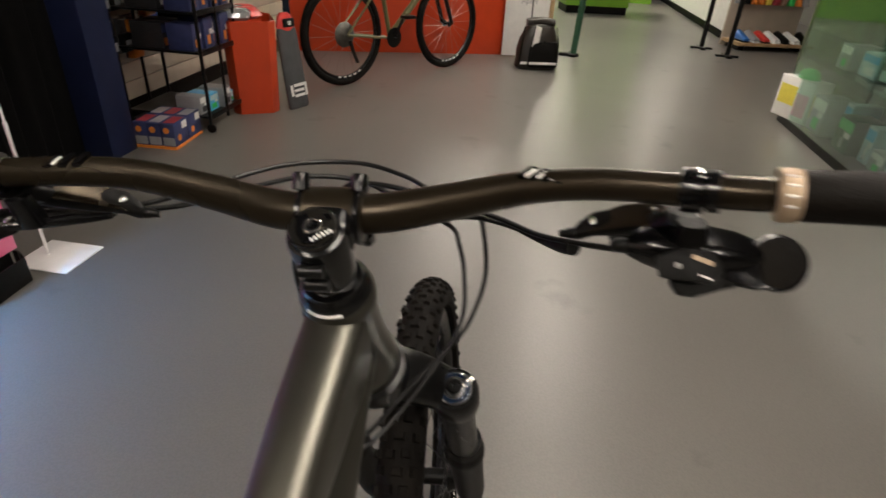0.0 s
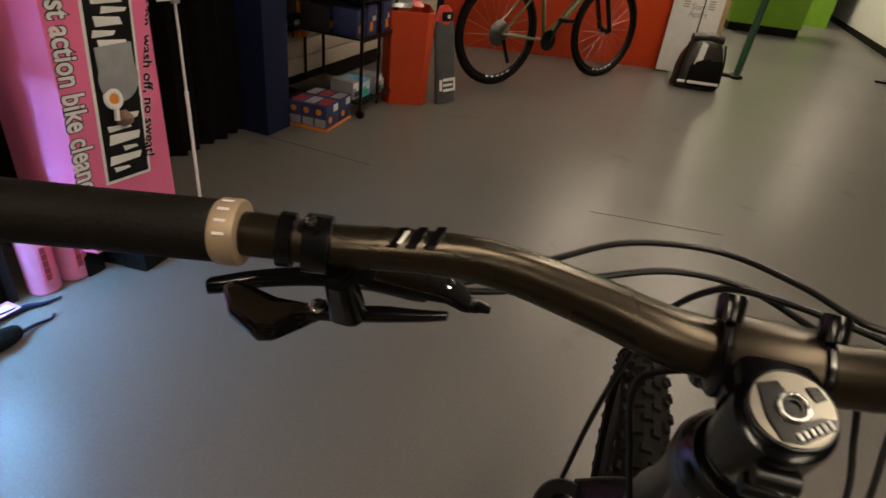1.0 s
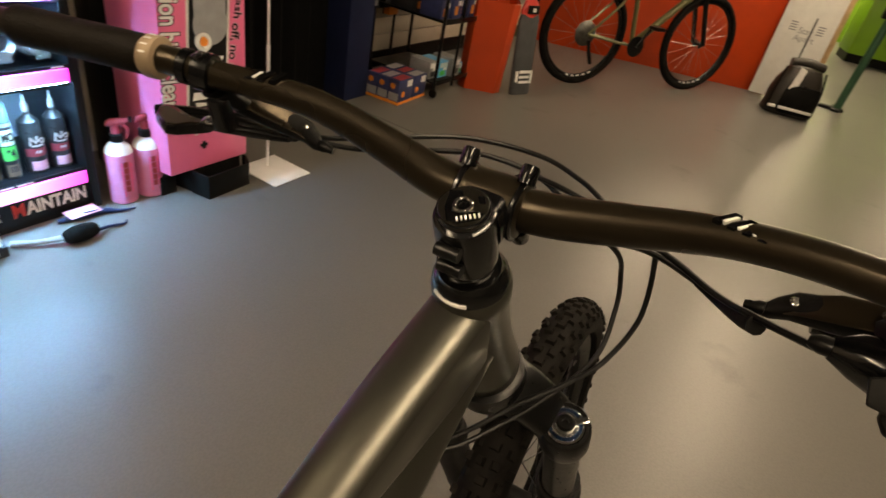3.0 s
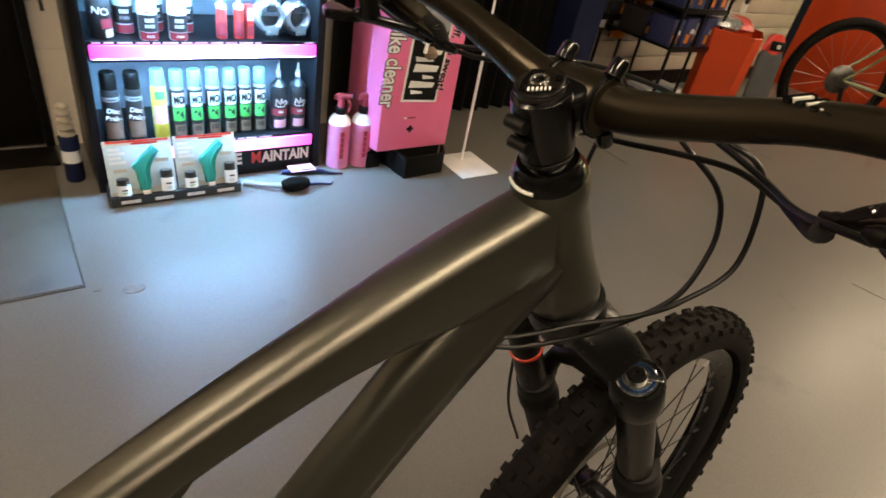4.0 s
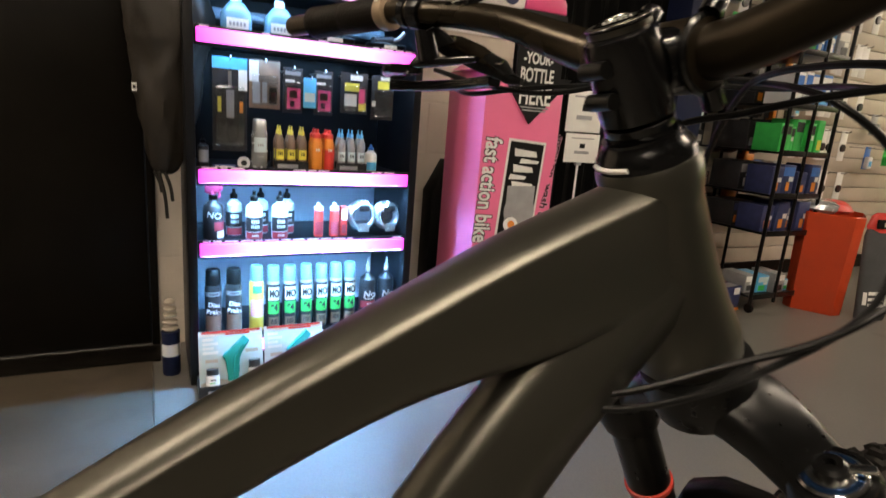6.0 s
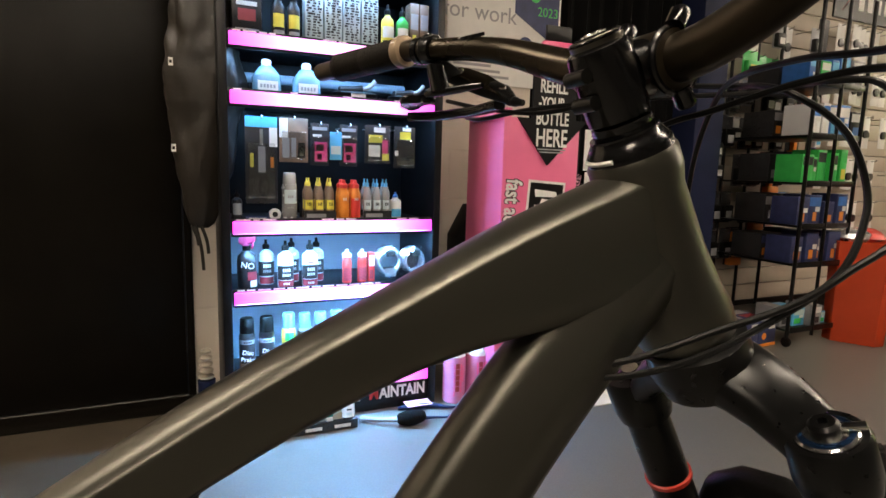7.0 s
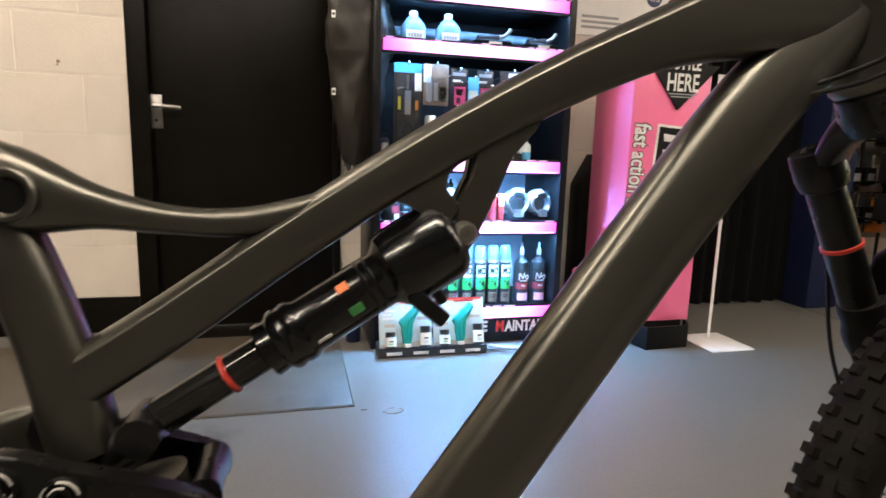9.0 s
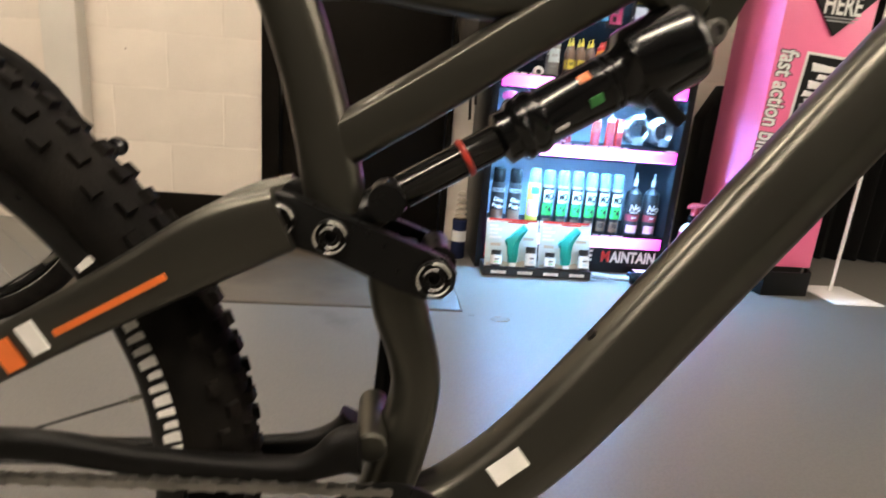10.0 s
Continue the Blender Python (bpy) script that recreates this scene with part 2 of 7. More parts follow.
def smooth_path(pts, per=6):
    """A Catmull-Rom curve through points (any dimension)."""
    pts = [Vector(p) for p in pts]
    ext = [2 * pts[0] - pts[1]] + pts + [2 * pts[-1] - pts[-2]]
    out = []
    for a, b, c, d in zip(ext, ext[1:], ext[2:], ext[3:]):
        for k in range(per):
            t = k / per
            out.append(0.5 * (2 * b + (c - a) * t + (2 * a - 5 * b + 4 * c - d) * t * t + (3 * b - a - 3 * c + d) * t ** 3))
    return out + [pts[-1]]


def tube(pts, radius, n=10, bm=None, per=6, caps=True):
    """A round tube along a smooth line. radius: one number or one per given point."""
    bm = bm or bmesh.new()
    if not isinstance(radius, (int, float)):
        line4 = smooth_path([(*p, r) for p, r in zip(pts, radius)] if False else [Vector((p[0], p[1], p[2], r)) for p, r in zip(pts, radius)], per)
        line, radii = [Vector(p[:3]) for p in line4], [p[3] for p in line4]
    else:
        line = smooth_path(pts, per) if per > 1 else [Vector(p) for p in pts]
        radii = [radius] * len(line)
    t0 = (line[1] - line[0]).normalized()
    u = t0.orthogonal().normalized()
    rings = []
    for i, p in enumerate(line):
        t = (line[min(i + 1, len(line) - 1)] - line[max(i - 1, 0)]).normalized()
        u = (u - t * u.dot(t)).normalized()
        rings.append(ring(p, u, t.cross(u), radii[i], radii[i], n))
    return loft(rings, bm, caps)


def rod(a, b, r, r2=None, n=12, bm=None):
    a, b = Vector(a), Vector(b)
    t = (b - a).normalized()
    u = t.orthogonal().normalized()
    w = t.cross(u)
    return loft([ring(a, u, w, r, r, n), ring(b, u, w, r2 or r, r2 or r, n)], bm)


def lathe(profile, a=(0, 0, 0), axis=(0, 0, 1), n=16, bm=None):
    """Turns (radius, height) pairs round an axis from a."""
    a, t = Vector(a), Vector(axis).normalized()
    u = t.orthogonal().normalized()
    w = t.cross(u)
    return loft([ring(a + t * z, u, w, max(r, 1e-4), max(r, 1e-4), n) for r, z in profile], bm)


def prism(outline, lo, hi, axis="x", bm=None, bevel=0.0):
    """An outline of (a, b) pairs pulled out along an axis: x -> (y, z), y -> (x, z), z -> (x, y)."""
    bm = bm or bmesh.new()

    def at(p, d):
        return {"x": (d, p[0], p[1]), "y": (p[0], d, p[1]), "z": (p[0], p[1], d)}[axis]

    a, b = [bm.verts.new(at(p, lo)) for p in outline], [bm.verts.new(at(p, hi)) for p in outline]
    faces = [bm.faces.new(a[::-1]), bm.faces.new(b)]
    n = len(a)
    for i in range(n):
        faces.append(bm.faces.new((a[i], a[(i + 1) % n], b[(i + 1) % n], b[i])))
    if bevel:
        es = {e for f in faces for e in f.edges}
        bmesh.ops.bevel(bm, geom=list(es), offset=bevel, segments=2, affect="EDGES", profile=0.5)
    return bm


def torus(center, axis, r, tube_r, n=48, m=10, bm=None):
    c, t = Vector(center), Vector(axis).normalized()
    u = t.orthogonal().normalized()
    w = t.cross(u)
    rings = []
    for i in range(n):
        a = 2 * math.pi * i / n
        d = u * math.cos(a) + w * math.sin(a)
        rings.append(ring(c + d * r, d, t, tube_r, tube_r, m))
    return loft(rings, bm, closed=True)


def lettering(text, size, m, mat, parent, extrude=0.0006, name="lettering", align="CENTER", bold=0.0, width=0.0):
    cu = bpy.data.curves.new("text", "FONT")
    cu.body, cu.size, cu.extrude = text, size, extrude
    cu.align_x, cu.align_y, cu.offset = align, "CENTER", bold
    tmp = bpy.data.objects.new("text", cu)
    me = bpy.data.meshes.new_from_object(tmp)
    bpy.data.objects.remove(tmp)
    bpy.data.curves.remove(cu)
    me.materials.clear()
    me.materials.append(mat)
    ob = new(name, me)
    ob.parent = parent
    if width:
        xs = [v.co.x for v in me.vertices]
        m = m @ Matrix.Diagonal((width / (max(xs) - min(xs)), 1, 1, 1))
    ob.matrix_basis = m
    return ob


# ---- the room ----
WX = -2.36  # face of the block wall behind the shelf unit
floor = whole(part("floor", box((-3.0, -3.2, 0.27), (4.6, 20.0, 0.37)), FLOORMAT), "grey semi-gloss vinyl shop floor with scuffs", "floor", kind="structure")
floor.location = (0, 0, -0.37)
# Unseen ceiling, east and south walls close the room; dark tones keep reflections low
whole(part("ceiling", box((-3.0, -3.2, 2.9), (4.6, 20.0, 3.0)), CEIL), "unseen dark grey ceiling closing the room", "ceiling", kind="structure")
whole(part("wall_east", box((4.6, -3.2, 0), (4.75, 20.0, 2.9)), WALLE), "unseen dark grey wall closing the room", "wall", kind="structure")
whole(part("wall_south", box((-3.0, -3.35, 0), (4.6, -3.2, 2.9)), DARKWALL), "unseen dark charcoal wall closing the room", "wall", kind="structure")
whole(part("wall_north", box((-3.0, 20.0, 0), (4.6, 20.15, 2.9)), WALLP), "pale grey shop wall", "wall", kind="structure")

DOOR0, DOOR1 = -0.470, 0.362  # the outer edges of the door frame
wall = tagged(part("wall_west", box((WX - 0.20, -3.2, 0), (WX - 0.0010, DOOR0, 2.9)), MORTAR), "cream painted concrete block wall", "wall", kind="structure")
part("wall_east_of_door", box((WX - 0.20, DOOR1, 0), (WX - 0.0010, 1.95, 2.9)), MORTAR, wall).name = "wall_section"
part("lintel", box((WX - 0.20, DOOR0, 2.08), (WX - 0.0010, DOOR1, 2.9)), MORTAR, wall)


def blocks(y0, y1, z1):
    """Painted blocks of 440 by 215 mm in running bond, a little proud of the mortar."""
    made = {}
    row = 0
    z = 0.155 - 0.0095
    while z < z1:
        zz = min(z + 0.2165, z1)
        y = y0 - (0.225 if row % 2 else 0.0)
        while y < y1:
            a, b = max(y, y0), min(y + 0.4415, y1)
            if b - a > 0.03:
                key = (round(b - a, 3), round(zz - z, 3))
                if key not in made:
                    ob = part("block", box((0, 0, 0), (0.011, b - a, zz - z), 0.0008), BLOCK, wall, smooth=False)
                    made[key] = ob.data
                else:
                    ob = new("block", made[key])
                    ob.parent = wall
                ob.location = (WX - 0.011, a, z)
            y += 0.45
        z += 0.2265
        row += 1


blocks(-3.1, DOOR0 - 0.002, 2.85)
whole(part("pipe_boxing", box((WX + 0.0005, -1.30, 0), (WX + 0.085, -1.166, 2.9), 0.006), WHITEW), "pale painted pipe boxing running up the block wall", "boxing", kind="structure")
blocks(DOOR1 + 0.002, 1.93, 2.85)
for y_, z_, r_ in ((-0.713, 1.091, 0.007), (-0.716, 1.079, 0.004), (-1.02, 0.74, 0.004)):
    whole(part("wall_plug_hole", lathe([(r_, 0.0), (r_, 0.0012), (0.001, 0.0014)], (WX + 0.0005, y_, z_), (1, 0, 0), 10), BROWN), "small dark plug hole in the painted block wall", "hole", "plug holes")
whole(part("baseboard", box((WX - 0.005, -1.158, 0), (WX + 0.014, DOOR0 - 0.002, 0.150), 0.003), DOORP), "black painted skirting board", "skirting", kind="structure")

# door
door = thing("door_1", pose(WX, 0, 0), "closed black gloss-painted door with a steel lever handle", "door", kind="structure")
part("frame_jamb", box((-0.06, DOOR0, 0), (0.022, DOOR0 + 0.075, 2.08), 0.004), DOORP, door)
part("frame_jamb", box((-0.06, DOOR1 - 0.028, 0), (0.022, DOOR1, 2.08), 0.004), DOORP, door)
part("frame_head", box((-0.06, DOOR0, 2.005), (0.022, DOOR1, 2.08), 0.004), DOORP, door)
part("leaf", box((-0.055, DOOR0 + 0.079, 0.006), (-0.010, DOOR1 - 0.032, 2.0), 0.003), DOORP, door)
# black strip over the floor from the door out to the mat
part("threshold", box((0.0225, DOOR0, 0.0), (0.172, DOOR1, 0.010), 0.003), DOORP, door, "black strip on the floor in front of the door")
handle = part("door_handle", box((-0.010, -0.400, 0.850), (-0.002, -0.352, 0.985), 0.003), STEEL, door, "brushed steel lever handle on a plate")
part("lever", tube([(-0.004, -0.376, 0.938), (0.040, -0.376, 0.938), (0.047, -0.364, 0.938), (0.047, -0.30, 0.935), (0.045, -0.275, 0.933)], 0.0085, 10), STEEL, handle)
part("keyhole", lathe([(0.006, 0), (0.006, 0.003)], (-0.003, -0.376, 0.883), (1, 0, 0), 10), BLACK, handle)

mat = thing("doormat", pose(0, 0, 0), "worn grey-brown entrance mat in front of the door", "mat")
part("mat_top", box((-2.186, -0.95, 0.0), (-1.445, 0.333, 0.007), 0.003), MATMAT, mat)
part("mat_edging", box((-1.444, -0.95, 0.0), (-1.440, 0.338, 0.005), 0.001), EDGING, mat, "dark rubber edging")
part("mat_edging", box((-2.186, 0.334, 0.0), (-1.445, 0.338, 0.005), 0.001), EDGING, mat)
# a seam line, then a dark line drawn for the shadow's edge by the drape
for x0, y0, x1, y1 in ((-0.42, 2.99, 0.20, 3.11), (-2.355, 2.878, -1.56, 2.861)):
    a, b = Vector((x0, y0, 0)), Vector((x1, y1, 0))
    n_ = (b - a).normalized().cross(Vector((0, 0, 1))) * 0.0018
    whole(part("floor_seam", prism([(p_.x, p_.y) for p_ in (a - n_, b - n_, b + n_, a + n_)], 0.0, 0.0012, "z"), DARKWALL), "thin dark line for a seam and a shadow's edge on the vinyl floor", "seam", kind="structure")
rnd = random.Random(12)
patch = whole(part("floor_patch", prism([(-1.389 + (0.017 + 0.003 * rnd.random()) * math.cos(k * 0.3927), 0.449 + (0.028 + 0.004 * rnd.random()) * math.sin(k * 0.3927)) for k in range(16)], 0.0, 0.0014, "z"), FILLER), "small pale filler patch with brown edge on the vinyl floor", "patch")
for k, (a0, a1) in enumerate(((-0.5, 1.1), (1.5, 2.2), (2.9, 3.6))):
    arc = [(-1.389 + 0.019 * math.cos(a0 + (a1 - a0) * i / 6), 0.449 + 0.031 * math.sin(a0 + (a1 - a0) * i / 6), 0.0006) for i in range(7)]
    part("patch_rim", tube(arc, 0.0022, 6, per=1), BROWN, patch)
whole(part("floor_speck", prism([(-1.416 + 0.006 * math.cos(k * 0.785), 0.363 + 0.010 * math.sin(k * 0.785) * (1 + 0.3 * (k % 2))) for k in range(8)], 0.0, 0.0014, "z"), FILLER), "small worn speck on the vinyl floor", "speck")

# black drape, then the navy pillar, then the slatwall bay
rings = []
for i in range(60):
    y = 1.90 + i * 1.06 / 59
    x = WX - 0.02 + 0.022 * math.sin(i * 1.15) + 0.010 * math.sin(i * 0.47)
    rings.append([Vector((x, y, 0.005)), Vector((x + 0.006 * math.sin(i), y, 1.4)), Vector((x, y, 2.88)), Vector((x - 0.02, y, 2.88)), Vector((x - 0.02, y, 1.4)), Vector((x - 0.02, y, 0.005))])
whole(part("curtain", loft(rings), DRAPE), "black cloth drape hanging to the floor", "curtain")
whole(part("pillar", box((-2.60, 2.88, 0), (-2.215, 3.09, 2.9), 0.006), NAVY), "navy blue painted square pillar", "pillar", kind="structure")
slatwall = tagged(part("wall_bay", box((-2.80, 3.09, 0), (-2.602, 6.15, 2.9)), WALLP), "pale wooden slatwall with black plinth", "wall", kind="structure")
for k in range(24):
    part("slat", box((-2.602, 3.095, 0.11 + k * 0.115), (-2.584, 6.14, 0.11 + k * 0.115 + 0.109), 0.003), SLAT, slatwall)
part("plinth", box((-2.602, 3.095, 0.0), (-2.578, 6.14, 0.105), 0.002), DOORP, slatwall)

# low orange-red partition, its face a little askew
d = Vector((1.43, 0.50, 0)).normalized()
redwall = tagged(part("partition", box((0, 0, 0), (2.35, 0.06, 1.12), 0.003), REDP), "orange-red painted low partition panel", "partition", kind="structure")
redwall.matrix_basis = pose(-2.46, 6.02, 0, 0, 0, math.degrees(math.atan2(d.y, d.x)))

# ceiling lamps, out of view: some placed by floor glare, others added for brightness
def ceiling_lamp(x, y, along=1.2, m=None):
    ob = thing("ceiling_light", pose(x, y, 2.9), "unseen long white ceiling light fitting with warm diffuser, added to light the shop", "lamp", "ceiling lights")
    part("housing", box((-0.09, -along / 2, -0.06), (0.09, along / 2, 0.0), 0.006), WHITE, ob)
    part("diffuser", box((-0.08, -along / 2 + 0.02, -0.078), (0.08, along / 2 - 0.02, -0.061), 0.006), LAMPMAT, ob)
    return ob


first = ceiling_lamp(0.55, 0.25, 1.5)
# (-1.25, -1.45) is added to brighten the cream wall, (0.52, 2.65) the floor
for x, y in ((-1.25, -1.45), (0.52, 2.65), (0.52, 5.0), (0.52, 6.9), (-0.9, 7.2), (-0.75, 11.7), (-0.38, 11.7), (0.0, 11.7), (0.38, 11.7), (2.6, 12.6), (1.5, -1.6)):
    copy_thing(first, pose(x, y, 2.9))


# ---- the mountain bike ----
# Its own axes: x to its right, y ahead, z up; it leans to its left.
bike = thing("mountain_bike", pose(-0.1511, -0.0202, -0.0008, 0.5, -2.0, -0.25) @ Matrix.Diagonal((1.045, 1.045, 1.045, 1)), "dark olive-grey full-suspension mountain bike with knobbly tyres", "bicycle")


def flat(points):
    return [Vector((0, *p)) for p in points]


def frame_tube(points, hw, hh, power=2.6, n=20, per=6, v=0.0):
    """A hydroformed tube in the bike's plane: (y, z) points, half widths across and half heights."""
    pts = [Vector((p[0], p[1], a, b)) for p, a, b in zip(points, hw, hh)]
    line = smooth_path(pts, per)
    rings = []
    for i, p in enumerate(line):
        a, b = line[max(i - 1, 0)], line[min(i + 1, len(line) - 1)]
        t = Vector((0, b[0] - a[0], b[1] - a[1])).normalized()
        rings.append(ring((v, p[0], p[1]), (1, 0, 0), Vector((1, 0, 0)).cross(t), p[2], p[3], n, power))
    return loft(rings)


CROWNED = [(math.sin(k), 1.0 - 0.42 * (1 - math.cos(k * 1.12))) for k in [-1.18 + 2.36 * i / 14 for i in range(15)]]
CROWNED += [(0.972, CROWNED[-1][1] - 0.05), (1.0, CROWNED[-1][1] - 0.12), (1.0, 0.0), (0.99, -0.45), (0.93, -0.72), (0.78, -0.90), (0.45, -0.99), (0.0, -1.0)]
CROWNED += [(-x, z) for x, z in CROWNED[21:14:-1]]
FACETED = [(0.0, 1.0), (0.30, 0.98), (0.52, 0.90), (0.70, 0.72), (0.94, 0.06), (0.98, -0.06), (0.965, -0.18), (0.80, -0.70), (0.62, -0.90), (0.35, -0.99), (0.0, -1.0)]
FACETED += [(-x, z) for x, z in FACETED[9:0:-1]]


def section_tube(points, hw, hh, section, per=6):
    """A hydroformed tube of a given section: (y, z) points, half widths across and half heights."""
    line = smooth_path([Vector((p[0], p[1], a, b)) for p, a, b in zip(points, hw, hh)], per)
    rings_ = []
    for i, p in enumerate(line):
        a, b = line[max(i - 1, 0)], line[min(i + 1, len(line) - 1)]
        up = Vector((1, 0, 0)).cross(Vector((0, b[0] - a[0], b[1] - a[1])).normalized())
        k = min(1.0, p[2] / p[3]) if section is CROWNED else 1.0
        rings_.append([Vector((x * p[2], p[0], p[1])) + up * ((1 - (1 - z) * k) * p[3] if z > 0 else z * p[3]) for x, z in section])
    return loft(rings_)


main_frame = part("frame", section_tube([(0.050, 0.600), (0.110, 0.638), (0.186, 0.690), (0.275, 0.746), (0.372, 0.798), (0.455, 0.834), (0.530, 0.858), (0.612, 0.879)],
                                  [0.017, 0.017, 0.017, 0.0175, 0.0185, 0.020, 0.022, 0.023], [0.018, 0.018, 0.0175, 0.0175, 0.0190, 0.0225, 0.0330, 0.0430], CROWNED), FRAME, bike, "satin olive-grey aluminium frame")
part("down_tube", section_tube([(0.112, 0.302), (0.158, 0.322), (0.208, 0.363), (0.262, 0.426), (0.367, 0.564), (0.461, 0.687), (0.545, 0.790), (0.622, 0.864)],
                             [0.030, 0.029, 0.028, 0.027, 0.026, 0.026, 0.026, 0.025], [0.024, 0.029, 0.032, 0.033, 0.0330, 0.0330, 0.0330, 0.030], FACETED), FRAME, main_frame)
AX = Vector((0.0, 0.4195, -0.9078))  # down the steering axis
FWD = Vector((0.0, 0.9078, 0.4195))
CAP = Vector((0.0, 0.580, 0.9945))


def steer(s, f=0.0, v=0.0):
    return CAP + AX * s + FWD * f + Vector((v, 0, 0))


part("head_tube", lathe([(0.026, 0.068), (0.0285, 0.072), (0.0285, 0.084), (0.026, 0.095), (0.027, 0.14), (0.030, 0.170), (0.033, 0.185), (0.033, 0.200), (0.030, 0.204)], CAP, AX, 28), FRAME, main_frame)
part("seat_tube", frame_tube([(-0.020, 0.765), (-0.006, 0.735), (0.0187, 0.682), (0.036, 0.624), (0.046, 0.578), (0.050, 0.552)],
                             [0.0185, 0.0185, 0.0190, 0.0195, 0.0205, 0.0205], [0.0185, 0.0185, 0.0195, 0.0200, 0.0215, 0.0200], 2.3), FRAME, main_frame)
part("seat_brace", frame_tube([(-0.004, 0.730), (0.026, 0.717), (0.068, 0.7075), (0.110, 0.7000), (0.150, 0.6985), (0.186, 0.7055), (0.214, 0.7185)],
                              [0.020, 0.020, 0.016, 0.014, 0.014, 0.0145, 0.0135], [0.024, 0.025, 0.013, 0.009, 0.0095, 0.009, 0.004], 2.8), FRAME, main_frame)
part("brace_bore", torus((0.0205, 0.0256, 0.7165), (1, 0, 0), 0.0135, 0.003, 24, 8), FRAME, main_frame)
part("bore_plug", lathe([(0.0105, 0.0), (0.0105, 0.003), (0.006, 0.004)], (0.0165, 0.0256, 0.7165), (1, 0, 0), 18), BLACK, main_frame)
part("lower_seat_tube", frame_tube([(0.090, 0.530), (0.097, 0.488), (0.1095, 0.449), (0.114, 0.416), (0.105, 0.366), (0.092, 0.322)],
                                   [0.020, 0.020, 0.021, 0.021, 0.023, 0.026], [0.019, 0.0205, 0.0195, 0.0195, 0.021, 0.022], 2.6), FRAME, main_frame)
part("bottom_bracket", lathe([(0.024, -0.037), (0.024, 0.037)], (0, 0.095, 0.312), (1, 0, 0), 24), FRAME, main_frame)
part("pivot_boss", lathe([(0.010, -0.036), (0.012, -0.034), (0.012, 0.034), (0.010, 0.036)], (0, 0.082, 0.385), (1, 0, 0), 22), FRAME, main_frame)
# shock mount under the top tube: two ribs and a boss, with a gap between
for side in (-1, 1):
    for prof in ([(0.372, 0.785), (0.348, 0.764), (0.334, 0.744), (0.321, 0.721), (0.3115, 0.694), (0.306, 0.682), (0.296, 0.677), (0.288, 0.683), (0.291, 0.698), (0.299, 0.712), (0.305, 0.730), (0.308, 0.746), (0.312, 0.772)],
                 [(0.308, 0.772), (0.3065, 0.746), (0.285, 0.733), (0.2825, 0.722), (0.287, 0.715), (0.2975, 0.711), (0.290, 0.698), (0.283, 0.692), (0.274, 0.704), (0.262, 0.712), (0.248, 0.716), (0.232, 0.706), (0.225, 0.712), (0.262, 0.745)]):
        part("shock_mount", prism(prof, side * 0.004, side * 0.0135, "x", bevel=0.003), FRAME, main_frame)
part("shock_bolt", lathe([(0.0082, -0.022), (0.0082, 0.022), (0.0060, 0.025), (0.0036, 0.025), (0.0034, 0.021)], (0, 0.298, 0.691), (1, 0, 0), 18), STEEL, main_frame, "bright steel bolt")
# cable bosses and a label on the down tube
for y, z in ((0.2556, 0.4640), (0.2151, 0.4090)):
    part("cable_boss", lathe([(0.0055, 0), (0.0055, 0.006), (0.004, 0.009), (0.001, 0.009)], (0, y, z - 0.004), (0, -0.78, 0.62), 12), BLACK, main_frame)
TD, TU = Vector((0, 0.772, 0.636)), Vector((0, -0.636, 0.772))
face_n = Vector((1, 0, 0)) * 0.95 + TU * 0.31
part("frame_label", box((-0.008, -0.015, 0), (0.008, 0.015, 0.0010)), WHITEP, main_frame, "small white label").matrix_basis = Matrix.Translation(Vector((0.0226, 0.196, 0.353)) + TU * 0.0125 + face_n * 0.0005) @ Matrix((Vector((1, 0, 0)) * 0.31 - TU * 0.95, TD, face_n)).transposed().to_4x4()

# seat clamp, post and saddle
SD = Vector((0, -0.425, 0.905)).normalized()
S0 = Vector((0, -0.022, 0.762))
clamp = part("seat_clamp", lathe([(0.0190, -0.006), (0.0250, -0.004), (0.0272, 0.000), (0.0272, 0.006), (0.0258, 0.008), (0.0258, 0.014), (0.0272, 0.016), (0.0270, 0.021), (0.0220, 0.024)], S0, SD, 28), BLACK, bike, "black seat clamp")
part("clamp_lug", box((-0.008, -0.012, -0.010), (0.008, 0.006, 0.010), 0.003), BLACK, clamp).matrix_basis = Matrix.Translation(S0 + SD * 0.010 + Vector((0, -0.026, -0.010)))
part("clamp_bolt", rod(S0 + SD * 0.010 + Vector((-0.011, -0.032, -0.012)), S0 + SD * 0.010 + Vector((0.011, -0.032, -0.012)), 0.0035, n=12), STEEL, clamp)
post = part("seat_post", lathe([(0.0165, 0.0), (0.0165, 0.026), (0.0225, 0.027), (0.0235, 0.030), (0.0235, 0.050), (0.0222, 0.054), (0.0222, 0.058), (0.0190, 0.062), (0.0125, 0.063), (0.0125, 0.20)], S0, SD, 28), BLACK, bike, "black dropper seat post")
for s_ in (0.034, 0.0405, 0.047):
    part("collar_groove", lathe([(0.0236, s_ - 0.0012), (0.0242, s_), (0.0236, s_ + 0.0012)], S0, SD, 28), GLOSS, post)
part("seal_ring", lathe([(0.0224, 0.0545), (0.0228, 0.056), (0.0224, 0.0575)], S0, SD, 28), SILVERPRINT, post)
saddle_rings = []
for y, w, h, z in ((-0.235, 0.072, 0.012, 0.985), (-0.20, 0.074, 0.022, 0.982), (-0.14, 0.060, 0.024, 0.975), (-0.07, 0.030, 0.022, 0.972), (0.0, 0.020, 0.020, 0.970), (0.035, 0.014, 0.014, 0.965)):
    saddle_rings.append(ring((0, y, z), (1, 0, 0), (0, 0, 1), w, h, 18, 2.6))
